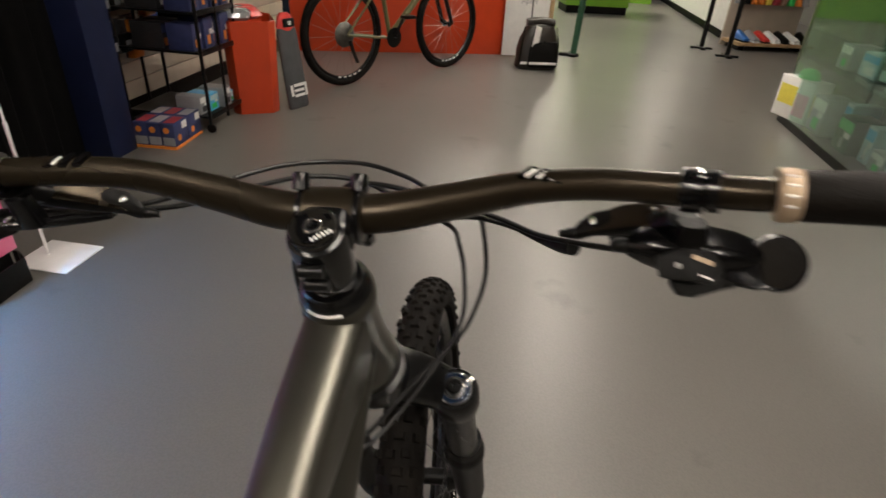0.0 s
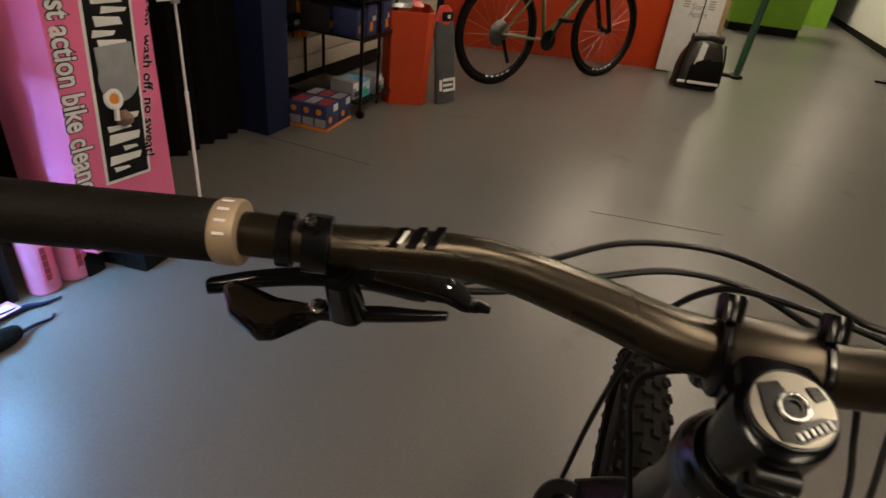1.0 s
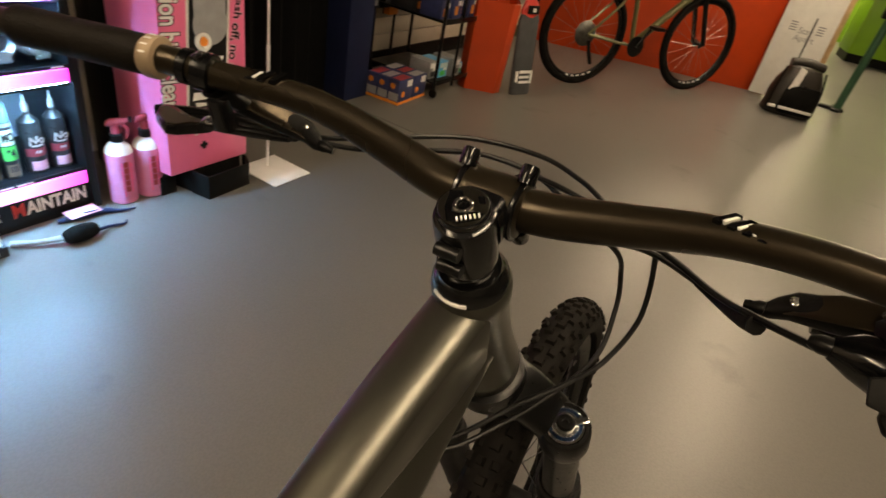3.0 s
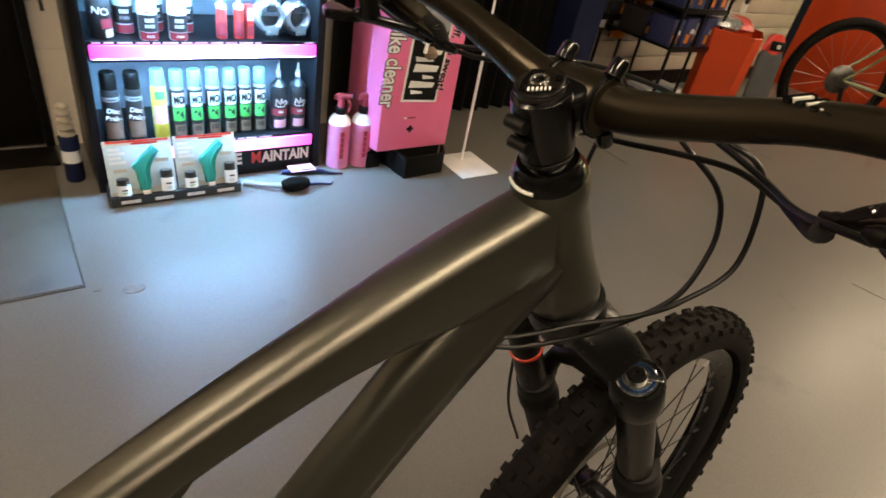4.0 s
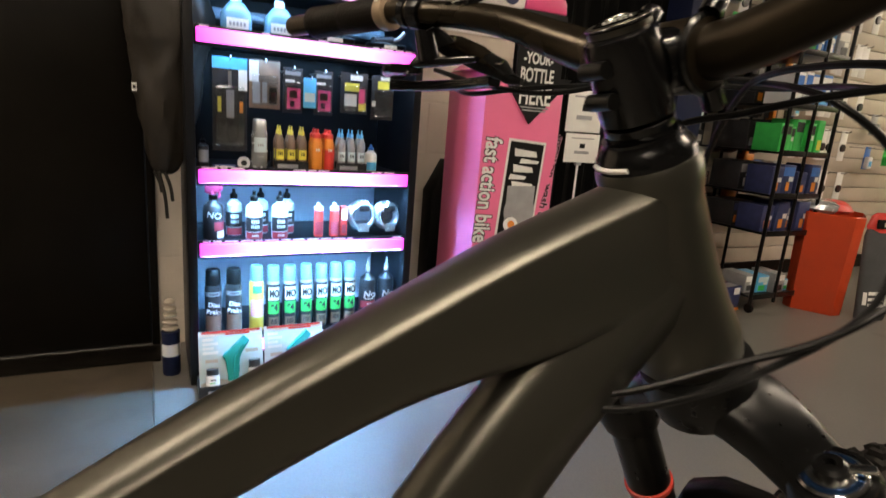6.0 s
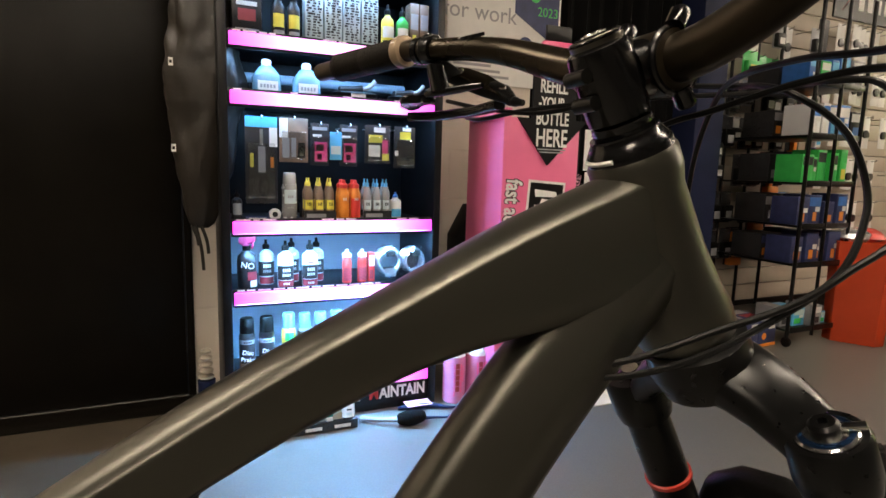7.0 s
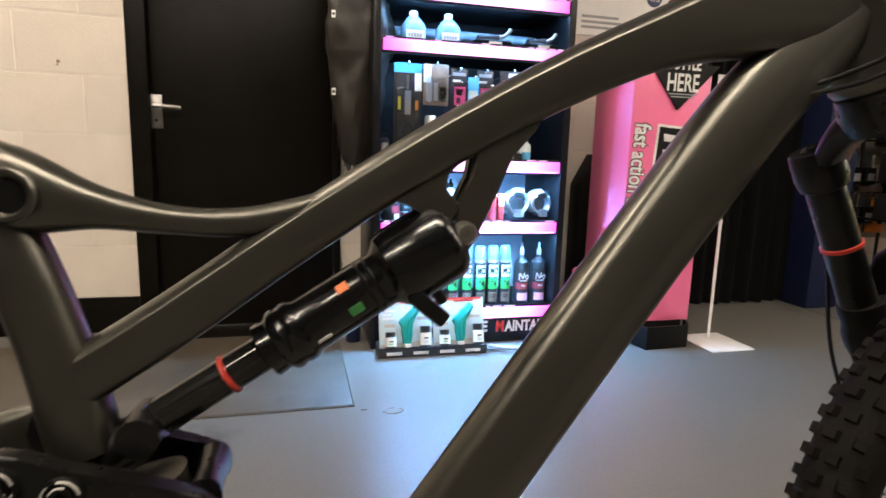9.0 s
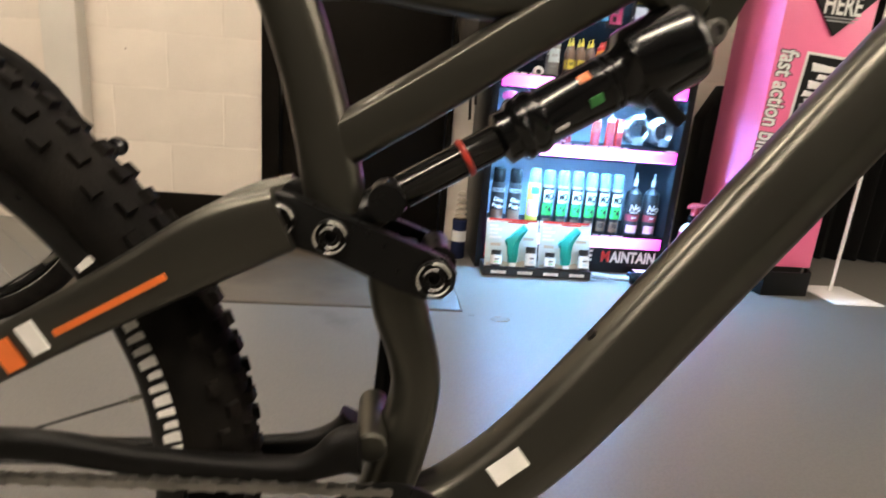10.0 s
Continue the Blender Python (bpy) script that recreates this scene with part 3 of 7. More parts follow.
part("saddle", loft(saddle_rings), MATTE, bike, "plain black saddle")

# suspension link, shock
for side in (-1, 1):
    link = part("rocker_link", prism([(0.0035, 0.553), (0.0075, 0.566), (0.0165, 0.571), (0.028, 0.567), (0.0465, 0.559), (0.085, 0.546), (0.111, 0.5365), (0.127, 0.531), (0.135, 0.521), (0.1335, 0.509), (0.126, 0.5015), (0.112, 0.5010), (0.096, 0.507), (0.079, 0.5145), (0.052, 0.5265), (0.025, 0.5347), (0.0118, 0.537), (0.0055, 0.543)],
                                      0.027 * side, 0.040 * side, "x", bevel=0.003), BLACK, bike, "black forged suspension link")
    for y, z, r in ((0.016, 0.552, 0.0118), (0.0495, 0.5425, 0.0118), (0.1185, 0.517, 0.0128)):
        bolt = part("pivot_bolt", lathe([(r, 0), (r, 0.003), (r * 0.90, 0.0045), (r * 0.84, 0.003), (r * 0.58, 0.003), (r * 0.54, 0.0045), (r * 0.34, 0.0045), (r * 0.30, 0.001)], (0.040 * side, y, z), (side, 0, 0), 24), MATTE, link)
        for a0, rad in ((0.2, 0.87), (2.3, 0.87), (4.4, 0.87), (1.2, 0.56), (4.3, 0.56)):
            rr = [Vector((0.0444 * side, y + r * rad * math.cos(a0 + k * 0.15), z + r * rad * math.sin(a0 + k * 0.15))) for k in range(11)]
            part("printed_arc", tube(rr, 0.0007, 6, per=1), SILVERPRINT, bolt)
part("link_bridge", loft([ring((x, 0.124, 0.522), (0, 1, 0), (0, 0, 1), 0.0085 + 0.0025 * abs(x) / 0.027, 0.0110 + 0.0030 * abs(x) / 0.027, 16, 2.6) for x in (-0.0265, -0.02, -0.008, 0.008, 0.02, 0.0265)]), BLACK, bike)
SA, SB = Vector((0, 0.298, 0.691)), Vector((0, 0.085, 0.563))
ST = (SB - SA).normalized()
SU = Vector((1, 0, 0)).cross(ST)
shock = part("shock", lathe([(0.011, -0.012), (0.017, 0.002), (0.023, 0.004), (0.0285, 0.009), (0.0300, 0.014), (0.0300, 0.050), (0.0285, 0.057), (0.0230, 0.061), (0.0205, 0.065), (0.0205, 0.124), (0.0215, 0.126), (0.0232, 0.129), (0.0232, 0.134), (0.0222, 0.1355), (0.0222, 0.1385), (0.0232, 0.140), (0.0228, 0.144), (0.0190, 0.148), (0.0198, 0.157), (0.0125, 0.160), (0.0125, 0.222)], SA, ST, 32), GLOSS, bike, "black air shock with red travel ring")
for s_ in (0.070, 0.076):
    part("shock_groove", lathe([(0.0204, s_ - 0.0012), (0.0211, s_), (0.0204, s_ + 0.0012)], SA, ST, 32), BLACK, shock)
part("air_valve", lathe([(0.0045, 0.0), (0.0045, 0.010), (0.0035, 0.012), (0.001, 0.012)], SA + ST * 0.036 + SU * 0.028, SU, 14), BLACK, shock)
part("shock_shaft", lathe([(0.0128, 0.150), (0.0128, 0.236)], SA, ST, 24), SHAFT, shock, "polished dark shock shaft")
part("travel_ring", lathe([(0.0130, 0.1832), (0.0142, 0.1838), (0.0142, 0.1866), (0.0130, 0.1872)], SA, ST, 20), REDRUB, shock)
part("lower_eyelet", rod((-0.020, SB.y, SB.z), (0.020, SB.y, SB.z), 0.013, n=18), BLACK, shock)
part("yoke", tube([(0, 0.092, 0.567), (0, 0.070, 0.552), (0, 0.052, 0.545)], [0.013, 0.015, 0.016], 14), BLACK, shock)
part("lockout_lever", box((-0.006, -0.016, -0.006), (0.006, 0.016, 0.006), 0.003), BLACK, shock).matrix_basis = Matrix.Translation((0.02, 0.272, 0.640)) @ Euler((radians(-40), 0, 0)).to_matrix().to_4x4()
for s0, s1, mat, a in ((0.086, 0.096, ORANGEP, -38), (0.084, 0.096, GREENP, 12), (0.112, 0.124, WHITEP, 30)):
    base = SA + ST * ((s0 + s1) / 2)
    nrm = (Vector((1, 0, 0)) * math.cos(radians(a)) - SU * math.sin(radians(a)) * -1).normalized()
    q = Matrix((nrm.cross(ST).normalized(), ST, nrm)).transposed().to_4x4()
    part("shock_label", box((-0.0032 if mat is not WHITEP else -0.0012, -(s1 - s0) * 0.40, 0), (0.0032 if mat is not WHITEP else 0.0012, (s1 - s0) * 0.40, 0.0012)), mat, shock).matrix_basis = Matrix.Translation(base + nrm * 0.0200) @ q

# rear triangle
REAR = Vector((0, -0.346, 0.347))
for side in (-1, 1):
    stay = part("seat_stay", frame_tube([(0.020, 0.553), (-0.020, 0.536), (-0.075, 0.504), (-0.150, 0.460), (-0.260, 0.394), (-0.335, 0.350)], [0.010, 0.010, 0.009, 0.009, 0.008, 0.010], [0.021, 0.024, 0.020, 0.017, 0.014, 0.018], 3.2, 16, 5, 0.042 * side), FRAME, bike)
    if side == 1:
        for y0, y1, mat, off in ((-0.050, -0.118, ORANGEP, -0.004), (-0.126, -0.136, WHITEP, 0.0), (-0.141, -0.152, ORANGEP, -0.003)):
            ym, zm = (y0 + y1) / 2, 0.504 + ((y0 + y1) / 2 + 0.075) * 0.587
            hh = 0.0022 if y0 - y1 > 0.03 else 0.0105
            part("stay_stripe", box((0, -abs(y1 - y0) * 0.58, -hh), (0.0014, abs(y1 - y0) * 0.58, hh)), mat, stay).matrix_basis = Matrix.Translation((0.0512, ym, zm + off)) @ Euler((radians(30.4), 0, 0)).to_matrix().to_4x4()
    part("chain_stay", frame_tube(([(0.074, 0.392), (0.062, 0.390), (0.044, 0.380), (0.018, 0.375), (-0.066, 0.381), (-0.155, 0.394), (-0.24, 0.382)] if side == 1 else [(0.070, 0.362), (0.066, 0.357), (0.048, 0.346), (0.018, 0.337), (-0.062, 0.332), (-0.153, 0.330), (-0.24, 0.336)]) + [(-0.335, 0.350)], [0.011, 0.011, 0.010, 0.009, 0.008, 0.008, 0.008, 0.009], [0.018, 0.016, 0.010, 0.009, 0.0098, 0.0105, 0.012, 0.016], 3.0, 14, 5, 0.046 * side), MATTE, bike, "black chain stay with rubber guard")


# wheels
def wheel(center, name, rad=0.345, wid=0.0295, label="black wheel with a knobbly rubber tyre", tread_seed=3):
    rnd = random.Random(tread_seed)
    c = Vector(center)
    tyre_r = rad - 0.006
    prof = []
    for k in range(17):
        a = radians(-118 + k * 236 / 16)
        prof.append((tyre_r - wid + wid * math.cos(a) * 1.0, wid * math.sin(a)))
    hubw = part(name, lathe([(0.006, -0.055), (0.018, -0.052), (0.026, -0.034), (0.014, -0.030), (0.014, 0.030), (0.026, 0.034), (0.018, 0.052), (0.006, 0.055)], c, (1, 0, 0), 20), BLACK, bike, label)
    rings = []
    N = 96
    for i in range(N):
        a = 2 * math.pi * i / N
        dv = Vector((0, math.cos(a), math.sin(a)))
        rings.append([c + dv * r + Vector((x, 0, 0)) for r, x in prof])
    tyre = part("tyre", loft(rings, closed=True), RUBBER, hubw, "black knobbly mountain bike tyre", angle=60)
    knobs = bmesh.new()
    M = 104
    for i in range(M):
        a = 2 * math.pi * i / M
        rows = ((0.0, 0.0070, 0.0058), ) if i % 2 else ((-0.30, 0.0056, 0.0058), (0.30, 0.0056, 0.0058))
        rows = rows + ((-0.72, 0.0052, 0.0062), (0.72, 0.0052, 0.0062)) if i % 2 else rows + ((-1.02, 0.0046, 0.0064), (1.02, 0.0046, 0.0064))
        for ph, hwid, hlen in rows:
            aa = a + rnd.uniform(-0.004, 0.004)
            rad_dir = Vector((0, math.cos(aa), math.sin(aa)))
            tang = Vector((0, -math.sin(aa), math.cos(aa)))
            nrm = rad_dir * math.cos(ph) + Vector((1, 0, 0)) * math.sin(ph)
            sid = nrm.cross(tang)
            o = c + rad_dir * (tyre_r - wid) + nrm * (wid - 0.0015)
            lo = ring(o, sid, tang, hwid * 1.38, hlen * 1.30, 4, 2)
            hi = ring(o + nrm * 0.0062, sid, tang, hwid * 1.12, hlen * 1.05, 4, 2)
            loft([lo, hi], knobs)
    tagged(part("tread", knobs, RUBBER, tyre, "block tread knobs", smooth=False), kind="stuff")
    rim_r = tyre_r - 2 * wid + 0.004
    rp = [(rim_r + 0.006, -0.017), (rim_r + 0.006, 0.017), (rim_r - 0.010, 0.014), (rim_r - 0.018, 0.006), (rim_r - 0.018, -0.006), (rim_r - 0.010, -0.014)]
    part("rim", loft([[c + Vector((0, math.cos(2 * math.pi * i / 72), math.sin(2 * math.pi * i / 72))) * r + Vector((x, 0, 0)) for r, x in rp] for i in range(72)], closed=True), BLACK, hubw, "black alloy rim")
    for i in range(28):
        a = 2 * math.pi * i / 28
        side = 1 if i % 2 else -1
        h = a + (0.9 if (i // 2) % 2 else -0.9)
        p0 = c + Vector((0.032 * side, 0.024 * math.cos(h), 0.024 * math.sin(h)))
        p1 = c + Vector((0.0, (rim_r - 0.016) * math.cos(a), (rim_r - 0.016) * math.sin(a)))
        sp = part("spoke", rod(p0, p1, 0.0010, n=5), BLACK, hubw)
        part("nipple", rod(p1, p1 + (p0 - p1).normalized() * 0.014, 0.0021, n=6), STEEL, sp)
    return hubw, tyre, rim_r


rear, rear_tyre, _ = wheel(REAR, "rear_wheel")
AXLE = steer(0.742, 0.035)
front, front_tyre, _ = wheel(AXLE, "front_wheel", tread_seed=5)
# pale sidewall print as plain bars
def sidewall(c, tyre, a0, n, step, x, mat=WHITEP, r0=0.291, h=0.020):
    for k in range(n):
        a = radians(a0 + k * step)
        rd, tg = Vector((0, math.cos(a), math.sin(a))), Vector((0, -math.sin(a), math.cos(a)))
        q = Matrix((tg, rd, Vector((1, 0, 0)))).transposed().to_4x4()
        hh = h * (0.42 if k % 4 else 0.30)
        wide = 0.0030 if k % 3 else 0.0044
        part("sidewall_print", prism([(-wide, -hh), (wide * 0.4, -hh), (wide, hh * 0.1), (wide * 0.7, hh), (-wide * 0.6, hh)], 0.0, 0.0012, "z"), mat, tyre).matrix_basis = Matrix.Translation(c + rd * r0 + Vector((x, 0, 0))) @ q


sidewall(REAR, rear_tyre, 2, 18, 1.95, 0.0245)
sidewall(AXLE, front_tyre, -62, 16, 1.95, 0.0245, h=0.014)
# brake disc, cassette, chain, ring and cranks
part("brake_disc", loft([[AXLE + Vector((-0.040 + x, r * math.cos(2 * math.pi * i / 48), r * math.sin(2 * math.pi * i / 48))) for r, x in ((0.090, 0), (0.090, 0.002), (0.074, 0.002), (0.074, 0))] for i in range(48)], closed=True), STEEL, front)
cas = bmesh.new()
for k in range(9):
    r = 0.085 - k * 0.0078
    lathe([(r * 0.8, 0), (r, 0.0005), (r, 0.002), (r * 0.8, 0.0022)], REAR + Vector((0.020 + k * 0.0042, 0, 0)), (1, 0, 0), 30, cas)
part("cassette", cas, STEEL, rear)
part("chainring", lathe([(0.022, 0), (0.056, 0.0), (0.060, 0.001), (0.060, 0.003), (0.056, 0.004), (0.022, 0.004)], (0.055, 0.095, 0.312), (1, 0, 0), 40), BLACK, bike)
for side, dy, dz in ((1, -0.005, -0.168), (-1, 0.005, 0.168)):
    part("crank_arm", loft([ring((0.068 * side + 0.008 * side * k, 0.095 + dy * k, 0.312 + dz * k), (1, 0, 0), Vector((0, -dz, dy)).normalized(), 0.007, 0.018 - 0.006 * k, 14, 3) for k in (0, 0.3, 0.7, 1)]), BLACK, bike)
chain = bmesh.new()
a0, a1 = Vector((0.057, 0.095, 0.366)), Vector((0.058, -0.335, 0.384))
b0, b1 = Vector((0.057, 0.095, 0.252)), Vector((0.058, -0.335, 0.262))
for p, q in ((a0, a1), (b1, b0)):
    n = int((q - p).length / 0.0127)
    for k in range(n):
        m0, m1 = p.lerp(q, k / n), p.lerp(q, (k + 1) / n)
        off = 0.0034 if k % 2 else 0.0024
        for s in (-1, 1):
            t = (m1 - m0).normalized()
            up = Vector((1, 0, 0)).cross(t)
            loft([ring(m0 - t * 0.002 + Vector((s * off, 0, 0)), (1, 0, 0), up, 0.0006, 0.0040, 8), ring(m0.lerp(m1, 0.5) + Vector((s * off, 0, 0)), (1, 0, 0), up, 0.0006, 0.0026, 8), ring(m1 + t * 0.002 + Vector((s * off, 0, 0)), (1, 0, 0), up, 0.0006, 0.0040, 8)], chain)
        rod(m0 - Vector((0.003, 0, 0)), m0 + Vector((0.003, 0, 0)), 0.0036, n=8, bm=chain)
tagged(part("chain", chain, STEEL, bike, "steel roller chain"), kind="stuff")

# fork
fork = part("fork", lathe([(0.0285, 0.203), (0.034, 0.206), (0.035, 0.222), (0.030, 0.240)], CAP, AX, 26), BLACK, bike, "black air-sprung suspension fork")
LV, LF = 0.0755, 0.000
for side in (-1, 1):
    crown = [ring(steer(0.228 + 0.040 * k * k + 0.006 * k, 0.004 + 0.002 * k, side * (0.010 + 0.060 * k)), FWD, AX, 0.027 - 0.004 * k, 0.0185 - 0.0015 * k, 18, 2.8) for k in (0, 0.25, 0.5, 0.75, 1.0)]
    part("crown", loft(crown), BLACK, fork)
    leg = part("stanchion", lathe([(0.0215, 0.2545), (0.0235, 0.2575), (0.0240, 0.284), (0.0220, 0.294), (0.0180, 0.296), (0.0180, 0.46)], steer(0, LF, side * LV), AX, 26), BLACK, fork, "black fork stanchion")
    low = part("lower_leg", lathe([(0.0190, 0.425), (0.0230, 0.427), (0.0240, 0.440), (0.0230, 0.446), (0.0240, 0.452), (0.0262, 0.462), (0.0262, 0.475), (0.0230, 0.49), (0.0230, 0.66), (0.020, 0.70), (0.014, 0.712)], steer(0, LF + 0.004, side * LV), AX, 26), MATTE, fork, "black fork lower leg")
    part("dropout", lathe([(0.020, -0.010), (0.022, -0.006), (0.022, 0.006), (0.020, 0.010)], AXLE + Vector((side * 0.064, 0, 0)), (1, 0, 0), 18), MATTE, low)
part("fork_arch", loft([ring(steer(a, f, v * LV), FWD, Vector((w, 0, 0)) - AX * (1 - abs(w)), 0.011, 0.0145, 14, 3) for a, f, v, w in ((0.470, 0.008, 1.02, 0.95), (0.425, 0.024, 0.98, 0.85), (0.392, 0.034, 0.80, 0.45), (0.377, 0.037, 0.45, 0.12), (0.373, 0.038, 0.0, 0.0), (0.377, 0.037, -0.45, -0.12), (0.392, 0.034, -0.80, -0.45), (0.425, 0.024, -0.98, -0.85), (0.470, 0.008, -1.02, -0.95))]), MATTE, fork)
part("travel_ring", lathe([(0.0183, 0.358), (0.0198, 0.3588), (0.0198, 0.3622), (0.0183, 0.363)], steer(0, LF, -LV), AX, 26), REDRUB, fork, "red rubber travel ring")
K0 = steer(0.0655, LF, LV)
knob = part("damper_knob", lathe([(0.0235, 0.206), (0.0230, 0.202), (0.0210, 0.200), (0.0202, 0.192), (0.0185, 0.190), (0.0180, 0.1885), (0.001, 0.1885)], K0, AX, 32), GLOSS, fork, "gloss black damper knob with blue ring")
part("knob_ring", lathe([(0.0128, 0.1882), (0.0150, 0.1879), (0.0150, 0.1872), (0.0128, 0.1870)], K0, AX, 30), BLUERING, knob)
part("knob_ring", lathe([(0.0160, 0.1890), (0.0186, 0.1892), (0.0190, 0.1900), (0.0160, 0.1874)], K0, AX, 30), CHROME, knob)
part("knob_ring", lathe([(0.0090, 0.1882), (0.0122, 0.1876), (0.0122, 0.1866), (0.0090, 0.1862)], K0, AX, 30), CHROME, knob)
part("knob_dial", lathe([(0.0085, 0.1880), (0.0085, 0.182), (0.0065, 0.180), (0.003, 0.180), (0.003, 0.184)], K0, AX, 24), BLACK, knob)
part("knob_pointer", box((-0.003, 0.006, 0), (0.003, 0.021, 0.003), 0.001), CHROME, knob).matrix_basis = Matrix.Translation(K0 + AX * 0.186) @ Matrix((Vector((0.55, -0.78, -0.29)).normalized(), Vector((0.83, 0.52, 0.19)).normalized(), -AX)).transposed().to_4x4()
for k in range(6):
    a = radians(-112 + k * 11)
    rd = Vector((1, 0, 0)) * math.cos(a) + FWD * math.sin(a)
    part("knob_print", rod(K0 + AX * 0.1985 + rd * 0.0203, K0 + AX * 0.1945 + rd * 0.0206, 0.0010, n=6), WHITEP, knob)
KL = steer(0.0655, LF, -LV)
cap2 = part("air_cap", lathe([(0.0230, 0.206), (0.0225, 0.199), (0.019, 0.197), (0.012, 0.1965), (0.0115, 0.188), (0.008, 0.186), (0.001, 0.186)], KL, AX, 26), GLOSS, fork, "gloss black air cap")
part("valve_ring", lathe([(0.0070, 0.1855), (0.0070, 0.1845), (0.0045, 0.1845)], KL, AX, 20), CHROME, cap2)

# headset, spacers, stem
part("headset", lathe([(0.0270, 0.070), (0.0267, 0.065), (0.0235, 0.060), (0.0215, 0.057), (0.0215, 0.055)], CAP, AX, 28), GLOSS, bike, "gloss black headset cup")
part("spacer", lathe([(0.0180, 0.0548), (0.0186, 0.054), (0.0186, 0.0485), (0.0180, 0.048)], CAP, AX, 26), GLOSS, bike)
part("headset_print", tube([CAP + AX * 0.066 + (Vector((1, 0, 0)) * math.sin(a) - FWD * math.cos(a)) * 0.0268 for a in (-0.55, -0.25, 0.1, 0.45)], 0.0016, 6), WHITEP, bike, "white printed mark")
stem = part("stem", lathe([(0.0160, 0.0475), (0.0190, 0.046), (0.0197, 0.040), (0.0197, 0.008), (0.0190, 0.003), (0.0160, 0.001)], CAP, AX, 28), GLOSS, bike, "black short alloy stem with silver faceplate")
BARC = Vector((0.0, 0.623, 0.985))
mid = steer(0.021)
part("stem_neck", loft([ring(mid.lerp(BARC, k), (1, 0, 0), AX, 0.019 + 0.002 * k, 0.0185 - 0.001 * k, 18, 3.0) for k in (0.25, 0.5, 0.75)]), GLOSS, stem)
part("stem_clamp", lathe([(0.0150, -0.0235), (0.0190, -0.022), (0.0196, -0.018), (0.0196, 0.018), (0.0190, 0.022), (0.0150, 0.0235)], BARC, (1, 0, 0), 26), BARMAT, stem, "bronze-grey faceplate")
for sx in (-1, 1):
    part("clamp_edge", torus(BARC + Vector((sx * 0.0200, 0, 0)), (1, 0, 0), 0.0192, 0.0024, 28, 8), GLOSS, stem)
    for dy, dz in ((0.001, 0.0245), (0.008, -0.0215)):
        part("clamp_bolt", lathe([(0.006, -0.006), (0.0062, 0.004), (0.005, 0.006), (0.003, 0.006), (0.003, 0.003)], BARC + Vector((sx * 0.0207, dy, dz)), (0, 0.5, 0.86 if dz > 0 else -0.86), 14), GLOSS, stem)
    part("pinch_bolt", lathe([(0.0045, -0.008), (0.0045, 0.008)], steer(0.014 if sx > 0 else 0.030, -0.022, 0.0), (1, 0, 0), 12), BLACK, stem)
cap = part("top_cap", lathe([(0.0152, 0.002), (0.0160, 0.0), (0.0160, -0.003), (0.0150, -0.0045), (0.001, -0.0045)], CAP, AX, 32), CAPMAT, stem, "silver top cap with black emblem")
UPN = -AX
q = Matrix((Vector((1, 0, 0)), FWD, UPN)).transposed().to_4x4()
EMB = Matrix.Translation(CAP + UPN * 0.0046) @ q @ Matrix.Diagonal((0.78, 0.78, 1, 1))
part("cap_emblem", prism([(x * 0.0205, y * 0.0205) for x, y in ((-0.80, 0.45), (-0.35, 0.62), (-0.10, 0.28), (-0.40, -0.08), (-0.25, -0.42), (0.10, -0.40), (0.55, -0.10), (0.92, -0.05), (0.86, -0.34), (0.25, -0.82), (-0.22, -0.88), (-0.58, -0.35))], 0, 0.0008, "z"), GLOSS, cap).matrix_basis = EMB
part("cap_emblem", prism([(0.006, 0.0125), (0.0105, 0.0060), (0.0150, 0.0085), (0.0110, 0.0140)], 0, 0.0008, "z"), GLOSS, cap).matrix_basis = EMB
part("cap_edge", torus(CAP + UPN * 0.0030, AX, 0.0156, 0.0010, 32, 8), GLOSS, cap)
part("cap_bolt_ring", torus(CAP + UPN * 0.0056, AX, 0.0052, 0.0012, 24, 8), CHROME, cap)
part("cap_bolt", lathe([(0.0045, 0.0), (0.0045, 0.0012), (0.0028, 0.0012), (0.0026, 0.0002)], CAP + UPN * 0.0046, UPN, 18), GLOSS, cap)
for k in range(6):
    part("cap_print", box((-0.0006, -0.0015, 0), (0.0006, 0.0015, 0.0009)), WHITEP, cap).matrix_basis = Matrix.Translation(CAP + UPN * 0.0055) @ q @ pose(0.0020 + k * 0.0021, -0.0112 + k * 0.0015, 0, 0, 0, 36)

# handlebar, grips, levers
RIGHT = [(0.0, 0.623, 0.985), (0.040, 0.623, 0.988), (0.088, 0.618, 1.001), (0.138, 0.606, 1.018), (0.178, 0.589, 1.0285), (0.223, 0.568, 1.0355), (0.264, 0.550, 1.042), (0.404, 0.513, 1.056)]
LEFT = [(0.0, 0.623, 0.985), (0.040, 0.622, 0.988), (0.078, 0.617, 1.001), (0.122, 0.604, 1.0185), (0.155, 0.588, 1.0275), (0.192, 0.569, 1.033), (0.229, 0.556, 1.038), (0.368, 0.519, 1.043)]


def along(pts, x):
    """The point of a bar half at the distance x from its middle."""
    for a, b in zip(pts, pts[1:]):
        if x <= b[0]:
            k = (x - a[0]) / (b[0] - a[0])
            return [u + (v - u) * k for u, v in zip(a, b)]


